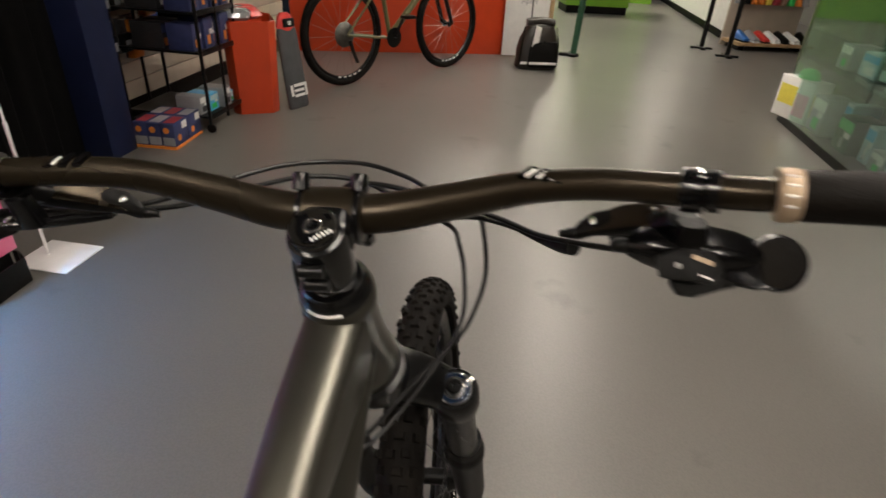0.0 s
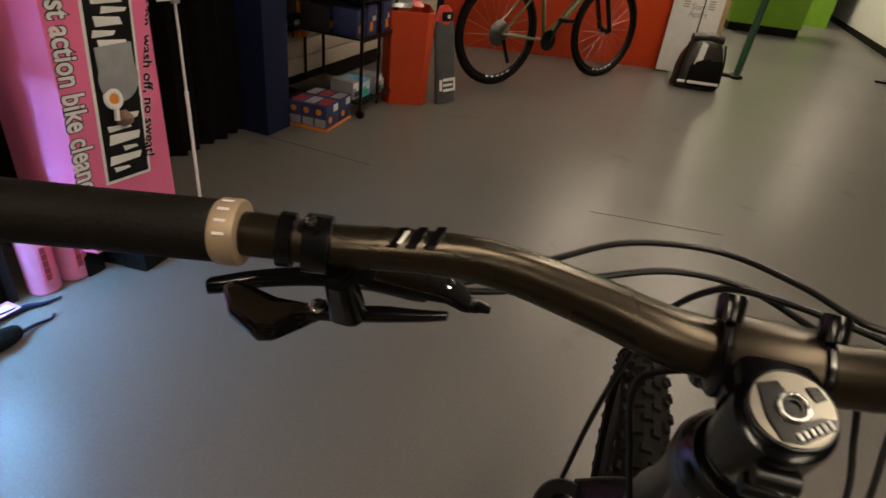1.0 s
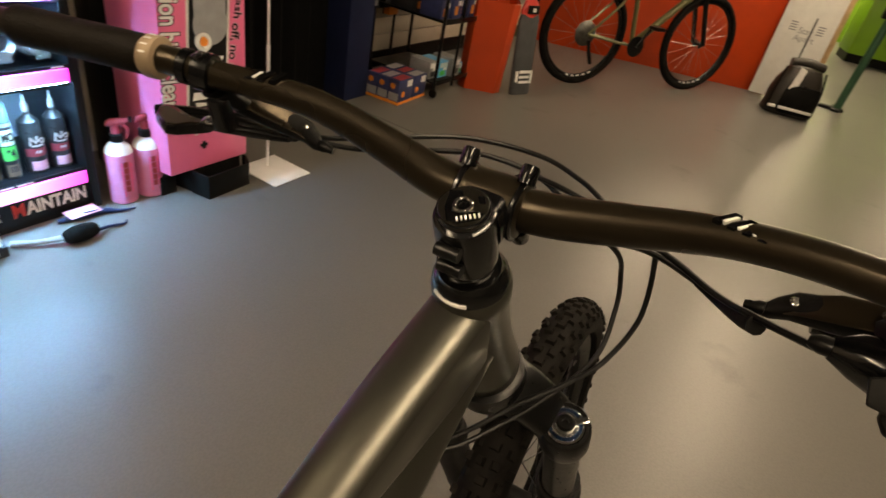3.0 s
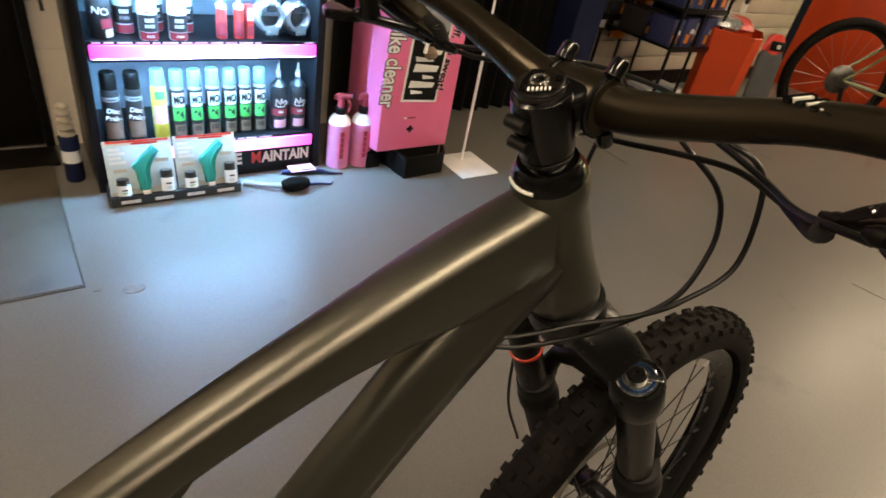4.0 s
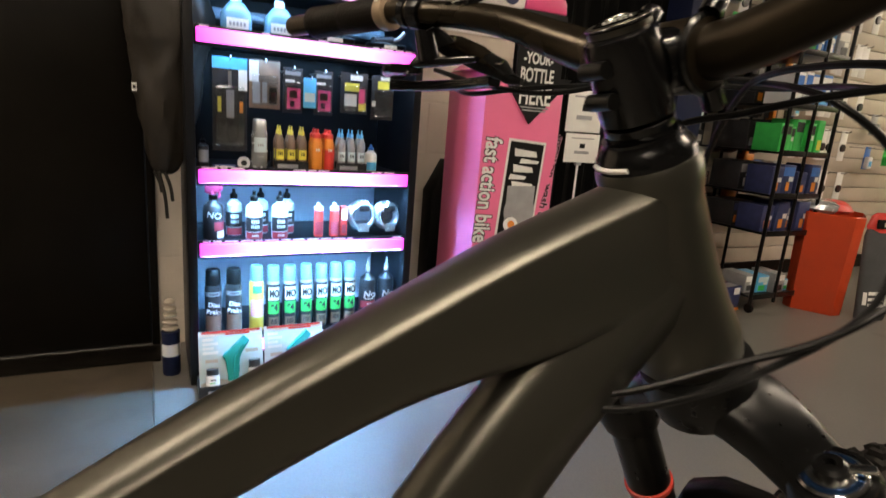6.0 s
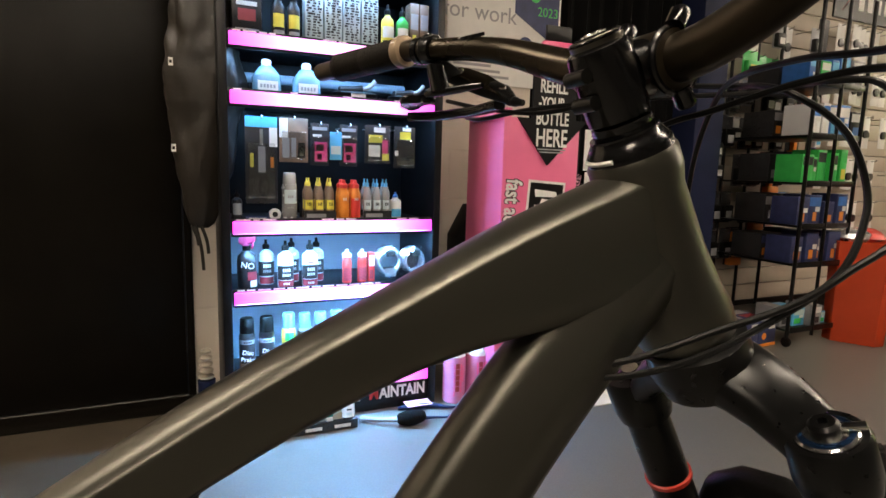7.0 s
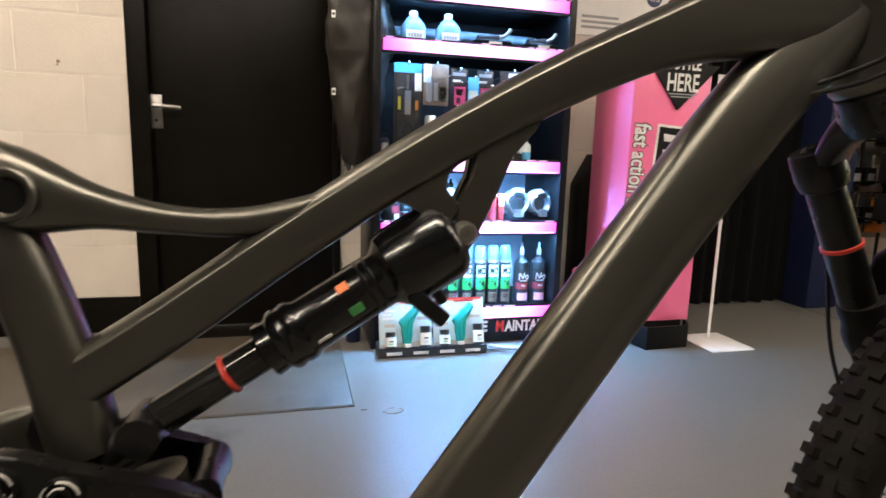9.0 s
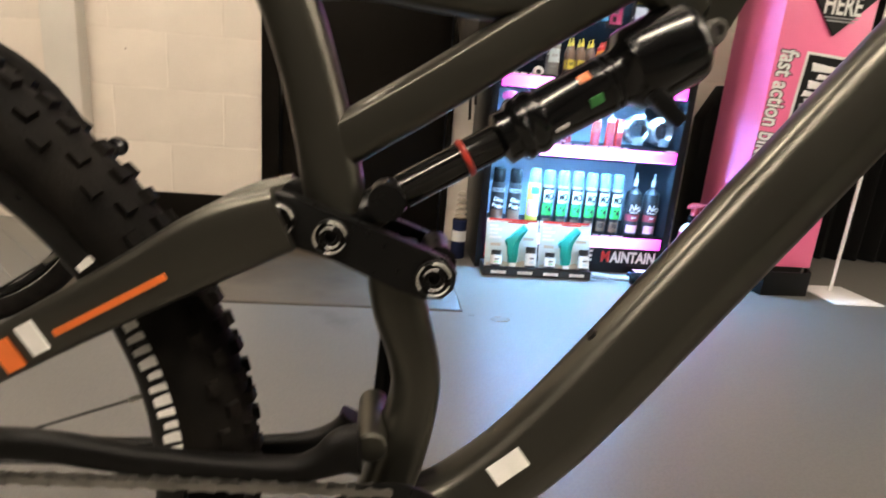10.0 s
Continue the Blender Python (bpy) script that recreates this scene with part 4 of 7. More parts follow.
RAD = [0.0146, 0.0143, 0.0128, 0.0109, 0.0099, 0.0094, 0.0094, 0.0094]
bar = part("handlebar", tube([(-x, y, z) for x, y, z in LEFT[:0:-1]] + RIGHT, RAD[:0:-1] + RAD, 18, per=5), BARMAT, bike, "satin bronze-black riser handlebar")
for side in (-1, 1):
    half, clamp_at, grip_at = (RIGHT, 0.223, 0.264) if side == 1 else (LEFT, 0.192, 0.229)
    clamp_pt, grip_pt = along(half, clamp_at), along(half, grip_at)
    p = [Vector((side * x, y, z)) for x, y, z in half[:5] + [clamp_pt, grip_pt, half[7]]]
    ahead = Vector((0, 1, 0))
    e0, e1 = p[6], p[7]
    t = (e1 - e0).normalized()
    grip = part("grip", lathe([(0.0120, 0.004), (0.0133, 0.006), (0.0134, 0.054), (0.0130, 0.056), (0.0134, 0.058), (0.0137, 0.098), (0.0142, 0.104), (0.0120, 0.108)], e0, t, 22), GRIPMAT, bar, "dark rubber lock-on grip")
    part("grip_collar", lathe([(0.0112, -0.0062), (0.0136, -0.0058), (0.0142, -0.0045), (0.0142, 0.003), (0.0130, 0.0048)], e0, t, 30), BRONZE, grip, "light bronze lock ring")
    for k in range(4):
        a = radians(70 + k * 22)
        u = t.orthogonal().normalized()
        w = t.cross(u)
        rd = u * math.cos(a) + w * math.sin(a)
        part("collar_print", rod(e0 + rd * 0.0139 - t * 0.0030, e0 + rd * 0.0139 + t * 0.0016, 0.0008, n=5), WHITEP, grip)
    # brake lever: clamp, body and blade, ahead of and below the bar
    c0 = p[5]
    tb = (p[6] - p[5]).normalized()
    k0, k1 = (0.000, 0.0105) if side == 1 else (0.003, 0.016)  # lever clamp and shifter clamp along the bar
    base = Vector((0.223, 0.570, 1.021)) if side == 1 else Vector((-0.192, 0.566, 1.027))
    at = lambda out, ahead_, up: base + Vector((side * out, ahead_, up))
    lev = part("brake_lever", lathe([(0.0096, -0.0060), (0.0126, -0.0054), (0.0128, 0.0), (0.0126, 0.0054), (0.0096, 0.0060)], c0 + tb * k0, tb, 24), GLOSS, bar, "black hydraulic brake lever")
    part("clamp_band", lathe([(0.0096, -0.0038), (0.0118, -0.003), (0.0118, 0.003), (0.0096, 0.0038)], c0 + tb * k1, tb, 24), GLOSS, lev)
    part("clamp_bolt", lathe([(0.0020, -0.003), (0.0024, 0.0012), (0.0014, 0.0018)], c0 + tb * k0 + Vector((0, -0.004, 0.0125)), (0, -0.25, 0.97), 12), CHROME, lev)
    part("clamp_ear", box((-0.0046, -0.006, 0.0085), (0.0046, 0.004, 0.0132), 0.0016), GLOSS, lev).matrix_basis = Matrix.Translation(c0 + tb * k0) @ Euler((0.25, 0, 0)).to_matrix().to_4x4()
    side_, upv = Vector((0, 0.90, 0.43)), Vector((0, -0.43, 0.90))
    part("lever_body", loft([ring(at(o, a, u + 0.003), side_, upv, w * 0.74, h * 0.74, 18, 3.0) for o, a, u, w, h in ((0.004, 0.018, -0.016, 0.006, 0.007), (-0.003, 0.023, -0.019, 0.010, 0.009), (-0.011, 0.028, -0.022, 0.012, 0.010), (-0.026, 0.040, -0.030, 0.0125, 0.010), (-0.042, 0.050, -0.038, 0.0105, 0.009), (-0.050, 0.050, -0.043, 0.008, 0.0075), (-0.054, 0.049, -0.045, 0.005, 0.005))]), MATTE, lev)
    part("lever_lid", loft([ring(at(o, a, u), side_, upv, w, 0.0012, 16, 3.0) for o, a, u, w in ((-0.006, 0.0215, -0.0105, 0.005), (-0.012, 0.0245, -0.0130, 0.0085), (-0.026, 0.0355, -0.0208, 0.0090), (-0.040, 0.0460, -0.0310, 0.0070), (-0.046, 0.0465, -0.0362, 0.004))]), BARMAT, lev, "bronze-grey reservoir lid")
    part("hose_nut", lathe([(0.0036, -0.004), (0.0042, 0.002), (0.0042, 0.007), (0.0032, 0.009), (0.0026, 0.014)], at(-0.050, 0.050, -0.042), Vector((-side * 0.93, 0.25, -0.22)).normalized(), 12), BLACK, lev)
    part("lever_mount", loft([ring(at(0.000, 0.006, -0.006), (1, 0, 0), (0, 0.9, 0.43), 0.009, 0.008, 12, 3), ring(at(-0.004, 0.020, -0.016), (1, 0, 0), (0, 0.9, 0.43), 0.011, 0.008, 12, 3)]), BLACK, lev)
    part("lever_pivot", lathe([(0.0028, -0.003), (0.0036, 0.001), (0.0024, 0.002)], at(-0.042, 0.047, -0.0310), (0, -0.35, 0.94), 14), CHROME, lev)
    part("lever_screw", lathe([(0.0024, -0.002), (0.0032, 0.001), (0.002, 0.002)], at(-0.011, 0.0235, -0.0112), (0, -0.35, 0.94), 12), CHROME, lev)
    blade = [at(-0.030, 0.052, -0.042), at(-0.002, 0.052, -0.042), at(0.028, 0.045, -0.042), at(0.055, 0.032, -0.042), at(0.076, 0.014, -0.041)]
    wide = [0.0060, 0.0075, 0.0078, 0.0075, 0.0070, 0.0066, 0.0062, 0.0060, 0.0058, 0.0056, 0.0054, 0.0052, 0.0050, 0.0050, 0.0052, 0.0050, 0.0030]
    part("lever_blade", loft([ring(q_, ahead, (0, 0, 1), w, 0.0046, 12, 3) for q_, w in zip(smooth_path(blade, 4), wide)]), GLOSS, lev, "black lever blade")
    # thumb shifter on the right, seat post remote on the left
    if side == 1:
        sh = part("gear_shifter", loft([ring(at(o, a, u), (0, 0.94, 0.34), (0, -0.34, 0.94), w, h, 16, 3) for o, a, u, w, h in ((0.048, 0.008, -0.032, 0.009, 0.009), (0.034, 0.008, -0.031, 0.013, 0.013), (0.016, 0.008, -0.030, 0.015, 0.015), (-0.002, 0.009, -0.029, 0.014, 0.014), (-0.018, 0.010, -0.028, 0.010, 0.010), (-0.028, 0.011, -0.029, 0.005, 0.005))]), GLOSS, bar, "black gear shifter")
        facing = Matrix.Translation(base) @ Matrix.Translation((-0.003, -0.002, -0.0355)) @ Matrix.Rotation(radians(50), 4, "X")
        part("shifter_cover", prism([(-0.010, -0.008), (0.018, -0.011), (0.027, -0.004), (0.022, 0.008), (0.002, 0.010), (-0.012, 0.004)], 0.0100, 0.0125, "z", bevel=0.001), MATTE, sh).matrix_basis = facing
        part("shifter_screw", lathe([(0.0012, -0.001), (0.0018, 0.0008), (0.0010, 0.0012)], (0.000, -0.001, 0.0125), (0, 0, 1), 12), STEEL, sh).matrix_basis = facing
        part("shifter_badge", prism([(0.008, 0.0035), (0.019, -0.0005), (0.020, 0.0020), (0.009, 0.0060)], 0.0123, 0.0132, "z"), BRONZE, sh, "small light bronze badge").matrix_basis = facing
        part("shifter_badge", prism([(0.012, -0.0065), (0.018, -0.0085), (0.0185, -0.0075), (0.0125, -0.0055)], 0.0123, 0.0130, "z"), STEEL, sh).matrix_basis = facing
        part("shifter_mount", loft([ring(at(0.004, 0.000, -0.006), (1, 0, 0), (0, 1, 0), 0.008, 0.008, 12, 3), ring(at(0.006, 0.004, -0.022), (1, 0, 0), (0, 1, 0), 0.011, 0.009, 12, 3)]), MATTE, sh)
        part("cable_adjuster", lathe([(0.0030, -0.004), (0.0048, -0.002), (0.0048, 0.005), (0.0040, 0.007), (0.0026, 0.010)], at(-0.027, 0.011, -0.029), Vector((-0.93, 0.25, -0.15)).normalized(), 14), BLACK, sh)
        # rounded main paddle on its arm, small release paddle below the body
        disc = [(0.060 + 0.0180 * math.cos(radians(d)), 0.005 + 0.0175 * math.sin(radians(d))) for d in range(-125, 136, 20)]
        paddle = [(0.026, -0.008)] + disc + [(0.030, 0.008)]
        part("thumb_paddle", prism(paddle, -0.003, 0.003, "z", bevel=0.002), GLOSS, sh, "black thumb paddle").matrix_basis = facing
        part("paddle_face", prism([(0.060 + (x - 0.060) * 0.88, 0.005 + (y - 0.005) * 0.88) for x, y in disc], 0.0028, 0.0038, "z", bevel=0.0004), RUBBER, sh, "dark brown paddle face").matrix_basis = facing
        part("thumb_paddle", prism([(0.000, 0.002), (-0.001, -0.010), (0.003, -0.0165), (0.013, -0.0175), (0.021, -0.013), (0.036, -0.0105), (0.034, -0.005), (0.018, -0.004)], -0.003, 0.003, "z", bevel=0.0015), MATTE, sh).matrix_basis = facing
    else:
        rm = part("post_remote", loft([ring(at(o, a, u), (0, 1, 0), (0, 0, 1), w, h, 14, 3) for o, a, u, w, h in ((-0.050, 0.022, -0.031, 0.0018, 0.0022), (-0.040, 0.018, -0.031, 0.0026, 0.0028), (-0.024, 0.013, -0.031, 0.0038, 0.0034), (-0.004, 0.006, -0.031, 0.0044, 0.0034), (0.010, 0.002, -0.031, 0.0040, 0.0030))]), GLOSS, bar, "black seat post remote lever")
        part("remote_mount", loft([ring(at(-0.008, 0.000, -0.009), (1, 0, 0), (0, 1, 0), 0.006, 0.007, 12, 3), ring(at(-0.008, 0.006, -0.031), (1, 0, 0), (0, 1, 0), 0.008, 0.008, 12, 3)]), GLOSS, rm)
        part("remote_bolt", lathe([(0.0035, -0.003), (0.0042, 0.001), (0.0026, 0.002)], at(0.006, 0.003, -0.0275), (0, -0.2, 0.98), 14), CHROME, rm)
        paddle = [(-0.061, 0.006), (-0.047, -0.009), (-0.025, -0.019), (-0.018, -0.016), (-0.014, -0.002), (-0.006, 0.004), (-0.009, 0.010), (-0.030, 0.004), (-0.047, 0.010), (-0.058, 0.012)]
        part("remote_paddle", prism(paddle, -0.038, -0.031, "z", bevel=0.002), GLOSS, rm, "black thumb paddle").matrix_basis = Matrix.Translation(base)
        part("paddle_face", prism([(-0.033 + (x + 0.033) * 0.80, -0.005 + (y + 0.005) * 0.72) for x, y in paddle], -0.0313, -0.0303, "z"), BARMAT, rm, "bronze-black paddle face").matrix_basis = Matrix.Translation(base)

# bar prints: slanted gloss strokes with pale strokes between, too small to read
for side in (-1, 1):
    top = Matrix.Translation((0.142, 0.6000, 1.0292) if side == 1 else (-0.162, 0.580, 1.0374)) @ Euler((radians(24), 0, 0)).to_matrix().to_4x4() @ pose(0, 0, 0, 0, -side * 10, -side * 22)
    for k in range(4):
        part("bar_print", prism([(-0.014 + k * 0.008, -0.005), (-0.010 + k * 0.008, -0.005), (-0.004 + k * 0.008, 0.005), (-0.008 + k * 0.008, 0.005)], -0.0022, 0.0008, "z"), GLOSS, bar).matrix_basis = top
        if side == 1 or k < 2:
            part("bar_print", prism([(-0.0098 + k * 0.008, -0.0036), (-0.0078 + k * 0.008, -0.0036), (-0.0040 + k * 0.008, 0.0030), (-0.0060 + k * 0.008, 0.0030)], -0.0022, 0.0008, "z"), WHITEP, bar).matrix_basis = top


# cables and hoses, with rubber boots where they leave the levers
def cable(pts, r=0.0021, mat=CABLEMAT, label="black cable loop"):
    return part("cable", tube(pts, r, 8, per=8), mat, bike, label)


cable([(-0.246, 0.616, 0.978), (-0.205, 0.612, 0.972), (-0.154, 0.630, 0.976), (-0.114, 0.671, 0.980), (-0.073, 0.713, 0.982), (-0.019, 0.736, 0.979), (0.026, 0.721, 0.977), (0.057, 0.702, 0.973), (0.086, 0.705, 0.968), (0.096, 0.716, 0.944), (0.103, 0.711, 0.892), (0.094, 0.676, 0.865), (0.078, 0.657, 0.846), (0.053, 0.629, 0.828), (0.031, 0.597, 0.811), (0.018, 0.580, 0.804)])
cable([(-0.240, 0.592, 0.992), (-0.190, 0.606, 0.980), (-0.138, 0.635, 0.972), (-0.085, 0.666, 0.980), (-0.046, 0.687, 0.984), (-0.005, 0.698, 0.979), (0.030, 0.683, 0.973), (0.056, 0.678, 0.964), (0.074, 0.694, 0.945), (0.078, 0.711, 0.920), (0.084, 0.706, 0.893), (0.086, 0.679, 0.860), (0.064, 0.640, 0.827), (0.045, 0.614, 0.809), (0.030, 0.590, 0.800), (0.018, 0.575, 0.797)])
cable([(0.190, 0.598, 0.992), (0.168, 0.616, 0.984), (0.142, 0.642, 0.974), (0.110, 0.660, 0.976), (0.062, 0.672, 0.982), (0.010, 0.688, 0.982), (-0.020, 0.702, 0.970), (-0.045, 0.712, 0.930), (-0.060, 0.718, 0.860), (-0.071, 0.716, 0.790), (-0.079, 0.722, 0.700), (-0.083, 0.742, 0.560), (-0.084, 0.790, 0.450)])
cable([(0.164, 0.622, 0.977), (0.154, 0.644, 0.968), (0.130, 0.662, 0.966), (0.095, 0.668, 0.970), (0.059, 0.662, 0.966), (0.020, 0.656, 0.958), (-0.020, 0.651, 0.950), (-0.049, 0.651, 0.928), (-0.042, 0.641, 0.885), (-0.030, 0.622, 0.840), (-0.022, 0.595, 0.805)])

part("hose_boot", tube([(0.166, 0.618, 0.979), (0.160, 0.632, 0.972), (0.148, 0.650, 0.966), (0.130, 0.662, 0.966)], [0.0056, 0.0052, 0.0042, 0.0026], 10), MATTE, bike, "black rubber hose boot")

# bars and front wheel are turned a little to the left
turn_left = Matrix.Translation(CAP) @ Matrix.Rotation(radians(4.0), 4, -AX) @ Matrix.Translation(-CAP)
lean = Matrix.Translation(CAP) @ Matrix.Rotation(radians(-1.5), 4, "Y") @ Matrix.Translation(-CAP)
for ob in (stem, bar):
    ob.matrix_basis = turn_left
for ob in (fork, front):
    ob.matrix_basis = lean @ turn_left


# ---- lit shelf unit with bike care products ----
SX, SY0, SY1 = -1.950, 0.452, 1.262  # front plane and outer sides
unit = thing("display_shelf", pose(SX, 0, 0), "tall black display shelf unit with pink light strips", "shelf")
DEEP = -0.385
part("side_panel", box((DEEP, SY0, 0), (0.0, SY0 + 0.030, 2.0), 0.003), SHELFBLACK, unit)
part("side_panel", box((DEEP, SY1 - 0.030, 0), (0.0, SY1, 2.0), 0.003), SHELFBLACK, unit)
part("back_panel", box((DEEP, SY0 + 0.030, 0.02), (DEEP + 0.012, SY1 - 0.030, 0.738)), BACKP, unit, "pale blue back panel")
part("back_panel", box((DEEP, SY0 + 0.030, 0.742), (DEEP + 0.012, SY1 - 0.030, 1.99)), SHELFBLACK, unit, "black perforated back panel")
part("top_panel", box((DEEP, SY0, 2.0), (0.0, SY1, 2.03), 0.003), SHELFBLACK, unit)
LEDS = (0.132, 0.490, 0.738, 1.176, 1.364, 1.640)
Y0, Y1 = 0.489, 1.225
for n, z in enumerate(LEDS):
    sh = part("shelf", box((DEEP + 0.012, SY0 + 0.031, z - 0.012), (-0.014, SY1 - 0.031, z + 0.020), 0.002), SHELFBLACK, unit)
    part("strip_holder", box((-0.013, SY0 + 0.031, z - 0.031), (-0.004, SY1 - 0.031, z + 0.031), 0.002), SHELFBLACK, sh)
    strip = part("light_strip", box((-0.003, Y0, z - 0.023), (0.006, Y1, z + 0.022), 0.004), LEDPINK, sh, "glowing pink light strip")
    if n:
        part("under_light", box((-0.046, Y0 + 0.02, z - 0.0145), (-0.018, Y1 - 0.02, z - 0.0121)), LEDBLUE, sh, "cool white strip under the shelf")
        # added light source, unseen: throws the blue pool onto the floor
        part("wash_strip", box((-0.003, Y0 + 0.01, z - 0.0265), (0.0055, Y1 - 0.01, z - 0.0235)), LEDWASH if n < 3 else LEDWHITE, sh, "unseen thin cool strip added to light the floor")
        # added lip that cuts how far this floor light reaches
        part("strip_lip", box((0.0062, Y0, z - 0.0300), (0.0082, Y1, z - 0.0215), 0.0005), SHELFBLACK, sh)
    rnd = random.Random(n)
    y = Y0 + 0.01
    while y < (Y1 if n != 0 else Y1 - 0.03):
        w = rnd.uniform(0.02, 0.05)
        part("price_print", box((-0.003, y, z + 0.0245), (-0.001, y + w, z + 0.0295)), WHITEP, sh)
        y += w + rnd.choice((0.008, 0.01, 0.16))
kick = part("kick_panel", box((-0.045, SY0 + 0.031, 0.0), (-0.010, SY1 - 0.031, 0.104), 0.002), SHELFBLACK, unit)
lettering("M", 0.066, pose(-0.0095, 1.001, 0.066, 90, 0, 90) @ Matrix.Diagonal((0.78, 0.97, 1, 1)), RED, kick, bold=0.0022)
lettering("AINTAIN", 0.064, pose(-0.0095, 1.122, 0.066, 90, 0, 90), WHITE, kick, bold=0.0022, width=0.196)
lettering("E", 0.064, pose(-0.0095, 0.930, 0.068, 90, 0, 90) @ Matrix.Diagonal((0.9, 1, 1, 1)), WHITE, kick, bold=0.0022)
lettering("P", 0.080, pose(-0.0095, 0.500, 0.068, 90, 0, 90) @ Matrix.Diagonal((0.8, 1, 1, 1)), RED, kick)


def stand(name, x, y, z, label, category, group=""):
    return thing(name, pose(x, y, z), label, category, group)


def label_band(r, z0, z1, mat, parent, cover=1.0, name="label", turn=0.0):
    """A label wrapped round the front of a round body."""
    bm = bmesh.new()
    n = 14
    rows = [[], []]
    for k in range(n + 1):
        a = (k / n - 0.5) * 2 * math.pi * 0.42 * cover + turn
        for row, z in zip(rows, (z0, z1)):
            row.append(bm.verts.new(((r + 0.0007) * math.cos(a), (r + 0.0007) * math.sin(a), z)))
    for k in range(n):
        bm.faces.new((rows[0][k], rows[0][k + 1], rows[1][k + 1], rows[1][k]))
    return part(name, bm, mat, parent)


def print_bars(r, z, n, w, h, gap, mat, parent, rows=1, dz=0.006):
    """Small upright bars for print too small to read."""
    for j in range(rows):
        for k in range(n):
            a = ((k - (n - 1) / 2) * (w + gap)) / r
            q = pose(0, 0, z - j * dz, 0, 0, math.degrees(a))
            part("print_mark", box((r + 0.0008, -w / 2, -h / 2), (r + 0.0014, w / 2, h / 2)), mat, parent).matrix_basis = q


def spray_can(x, y, z, r, h, body, cap, labels, label, cap_clear=False, marks=None):
    ob = stand("spray_can", x, y, z, label, "spray can", "cans on the lit shelf")
    ch = h * 0.20
    can = part("can", lathe([(r * 0.90, 0), (r, 0.004), (r, h - ch - 0.020), (r * 0.92, h - ch - 0.008), (r * 0.55, h - ch), (0.002, h - ch)], n=20), body, ob)
    part("cap", lathe([(r * 0.88, h - ch - 0.012), (r * 0.90, h - ch), (r * 0.86, h - 0.006), (r * 0.74, h), (0.002, h)], n=20), cap, ob, "clear frosted cap" if cap_clear else "")
    if cap_clear:
        part("nozzle", lathe([(r * 0.35, h - ch - 0.002), (r * 0.30, h - 0.024), (0.002, h - 0.022)], n=12), WHITEPL, ob)
    for z0, z1, mat, cov in labels:
        label_band(r, z0, z1, mat, can, cov)
    if marks:
        for zz, n, w, hh, gap, mat in marks:
            print_bars(r, zz, n, w, hh, gap, mat, can)
    return ob


def bottle(x, y, z, r, h, body, cap, labels, label, neck=0.42, capr=0.5, marks=None, group="bottles on the lit shelf"):
    ob = stand("bottle", x, y, z, label, "bottle", group)
    b = part("body", lathe([(r * 0.9, 0), (r, 0.004), (r, h * 0.60), (r * 0.93, h * 0.68), (r * neck, h * 0.76), (r * neck, h * 0.80)], n=20), body, ob)
    part("cap", lathe([(r * capr, h * 0.79), (r * capr, h * 0.88), (r * capr * 0.45, h * 0.92), (r * capr * 0.40, h), (0.002, h)], n=16), cap, ob)
    for z0, z1, mat, cov in labels:
        label_band(r, z0, z1, mat, b, cov)
    if marks:
        for zz, n, w, hh, gap, mat in marks:
            print_bars(r, zz, n, w, hh, gap, mat, b)
    return ob


def trigger_bottle(x, y, z, r, h, body, trig, labels, label, turn=0, marks=None):
    ob = stand("spray_bottle", x, y, z, label, "spray bottle", "trigger bottles")
    ob.matrix_basis = pose(x, y, z, 0, 0, turn)
    b = part("body", lathe([(r * 0.92, 0), (r, 0.005), (r, h * 0.52), (r * 0.90, h * 0.62), (r * 0.45, h * 0.70), (r * 0.35, h * 0.73)], n=22), body, ob)
    part("collar", lathe([(r * 0.42, h * 0.725), (r * 0.42, h * 0.80), (r * 0.36, h * 0.81)], n=16), MATTE, ob)
    part("trigger_head", loft([ring((k, 0, h * 0.90 + dz), (0, 1, 0), (0, 0, 1), r * 0.26, hh, 12, 3) for k, hh, dz in ((-r * 0.75, 0.012, 0.0), (-r * 0.2, 0.020, 0.0), (r * 0.35, 0.016, 0.004), (r * 0.95, 0.009, 0.008))]), trig, ob)
    part("trigger_neck", lathe([(r * 0.30, h * 0.80), (r * 0.26, h * 0.90)], n=12), trig, ob)
    part("trigger", tube([(r * 0.45, 0, h * 0.90), (r * 0.70, 0, h * 0.84), (r * 0.62, 0, h * 0.76)], 0.0045, 8), trig, ob)
    for z0, z1, mat, cov in labels:
        label_band(r, z0, z1, mat, b, cov)
    if marks:
        for zz, n, w, hh, gap, mat in marks:
            print_bars(r, zz, n, w, hh, gap, mat, b)
    return ob


def carton(x, y, z, d, w, h, body, prints, label, category="box", group="boxed products", turn=0.0, tilt=0.0):
    """A box standing with its front towards +x; prints: (y0, y1, z0, z1, material) as shares of its front."""
    ob = thing("product_box", pose(x, y, z, 0, tilt, turn), label, category, group)
    b = part("box", box((-d, -w / 2, 0), (0, w / 2, h), 0.0015), body, ob)
    for a, c, e, f, mat in prints:
        part("print", box((0.0002, -w / 2 + a * w, e * h), (0.0012, -w / 2 + c * w, f * h)), mat, b)
    return ob


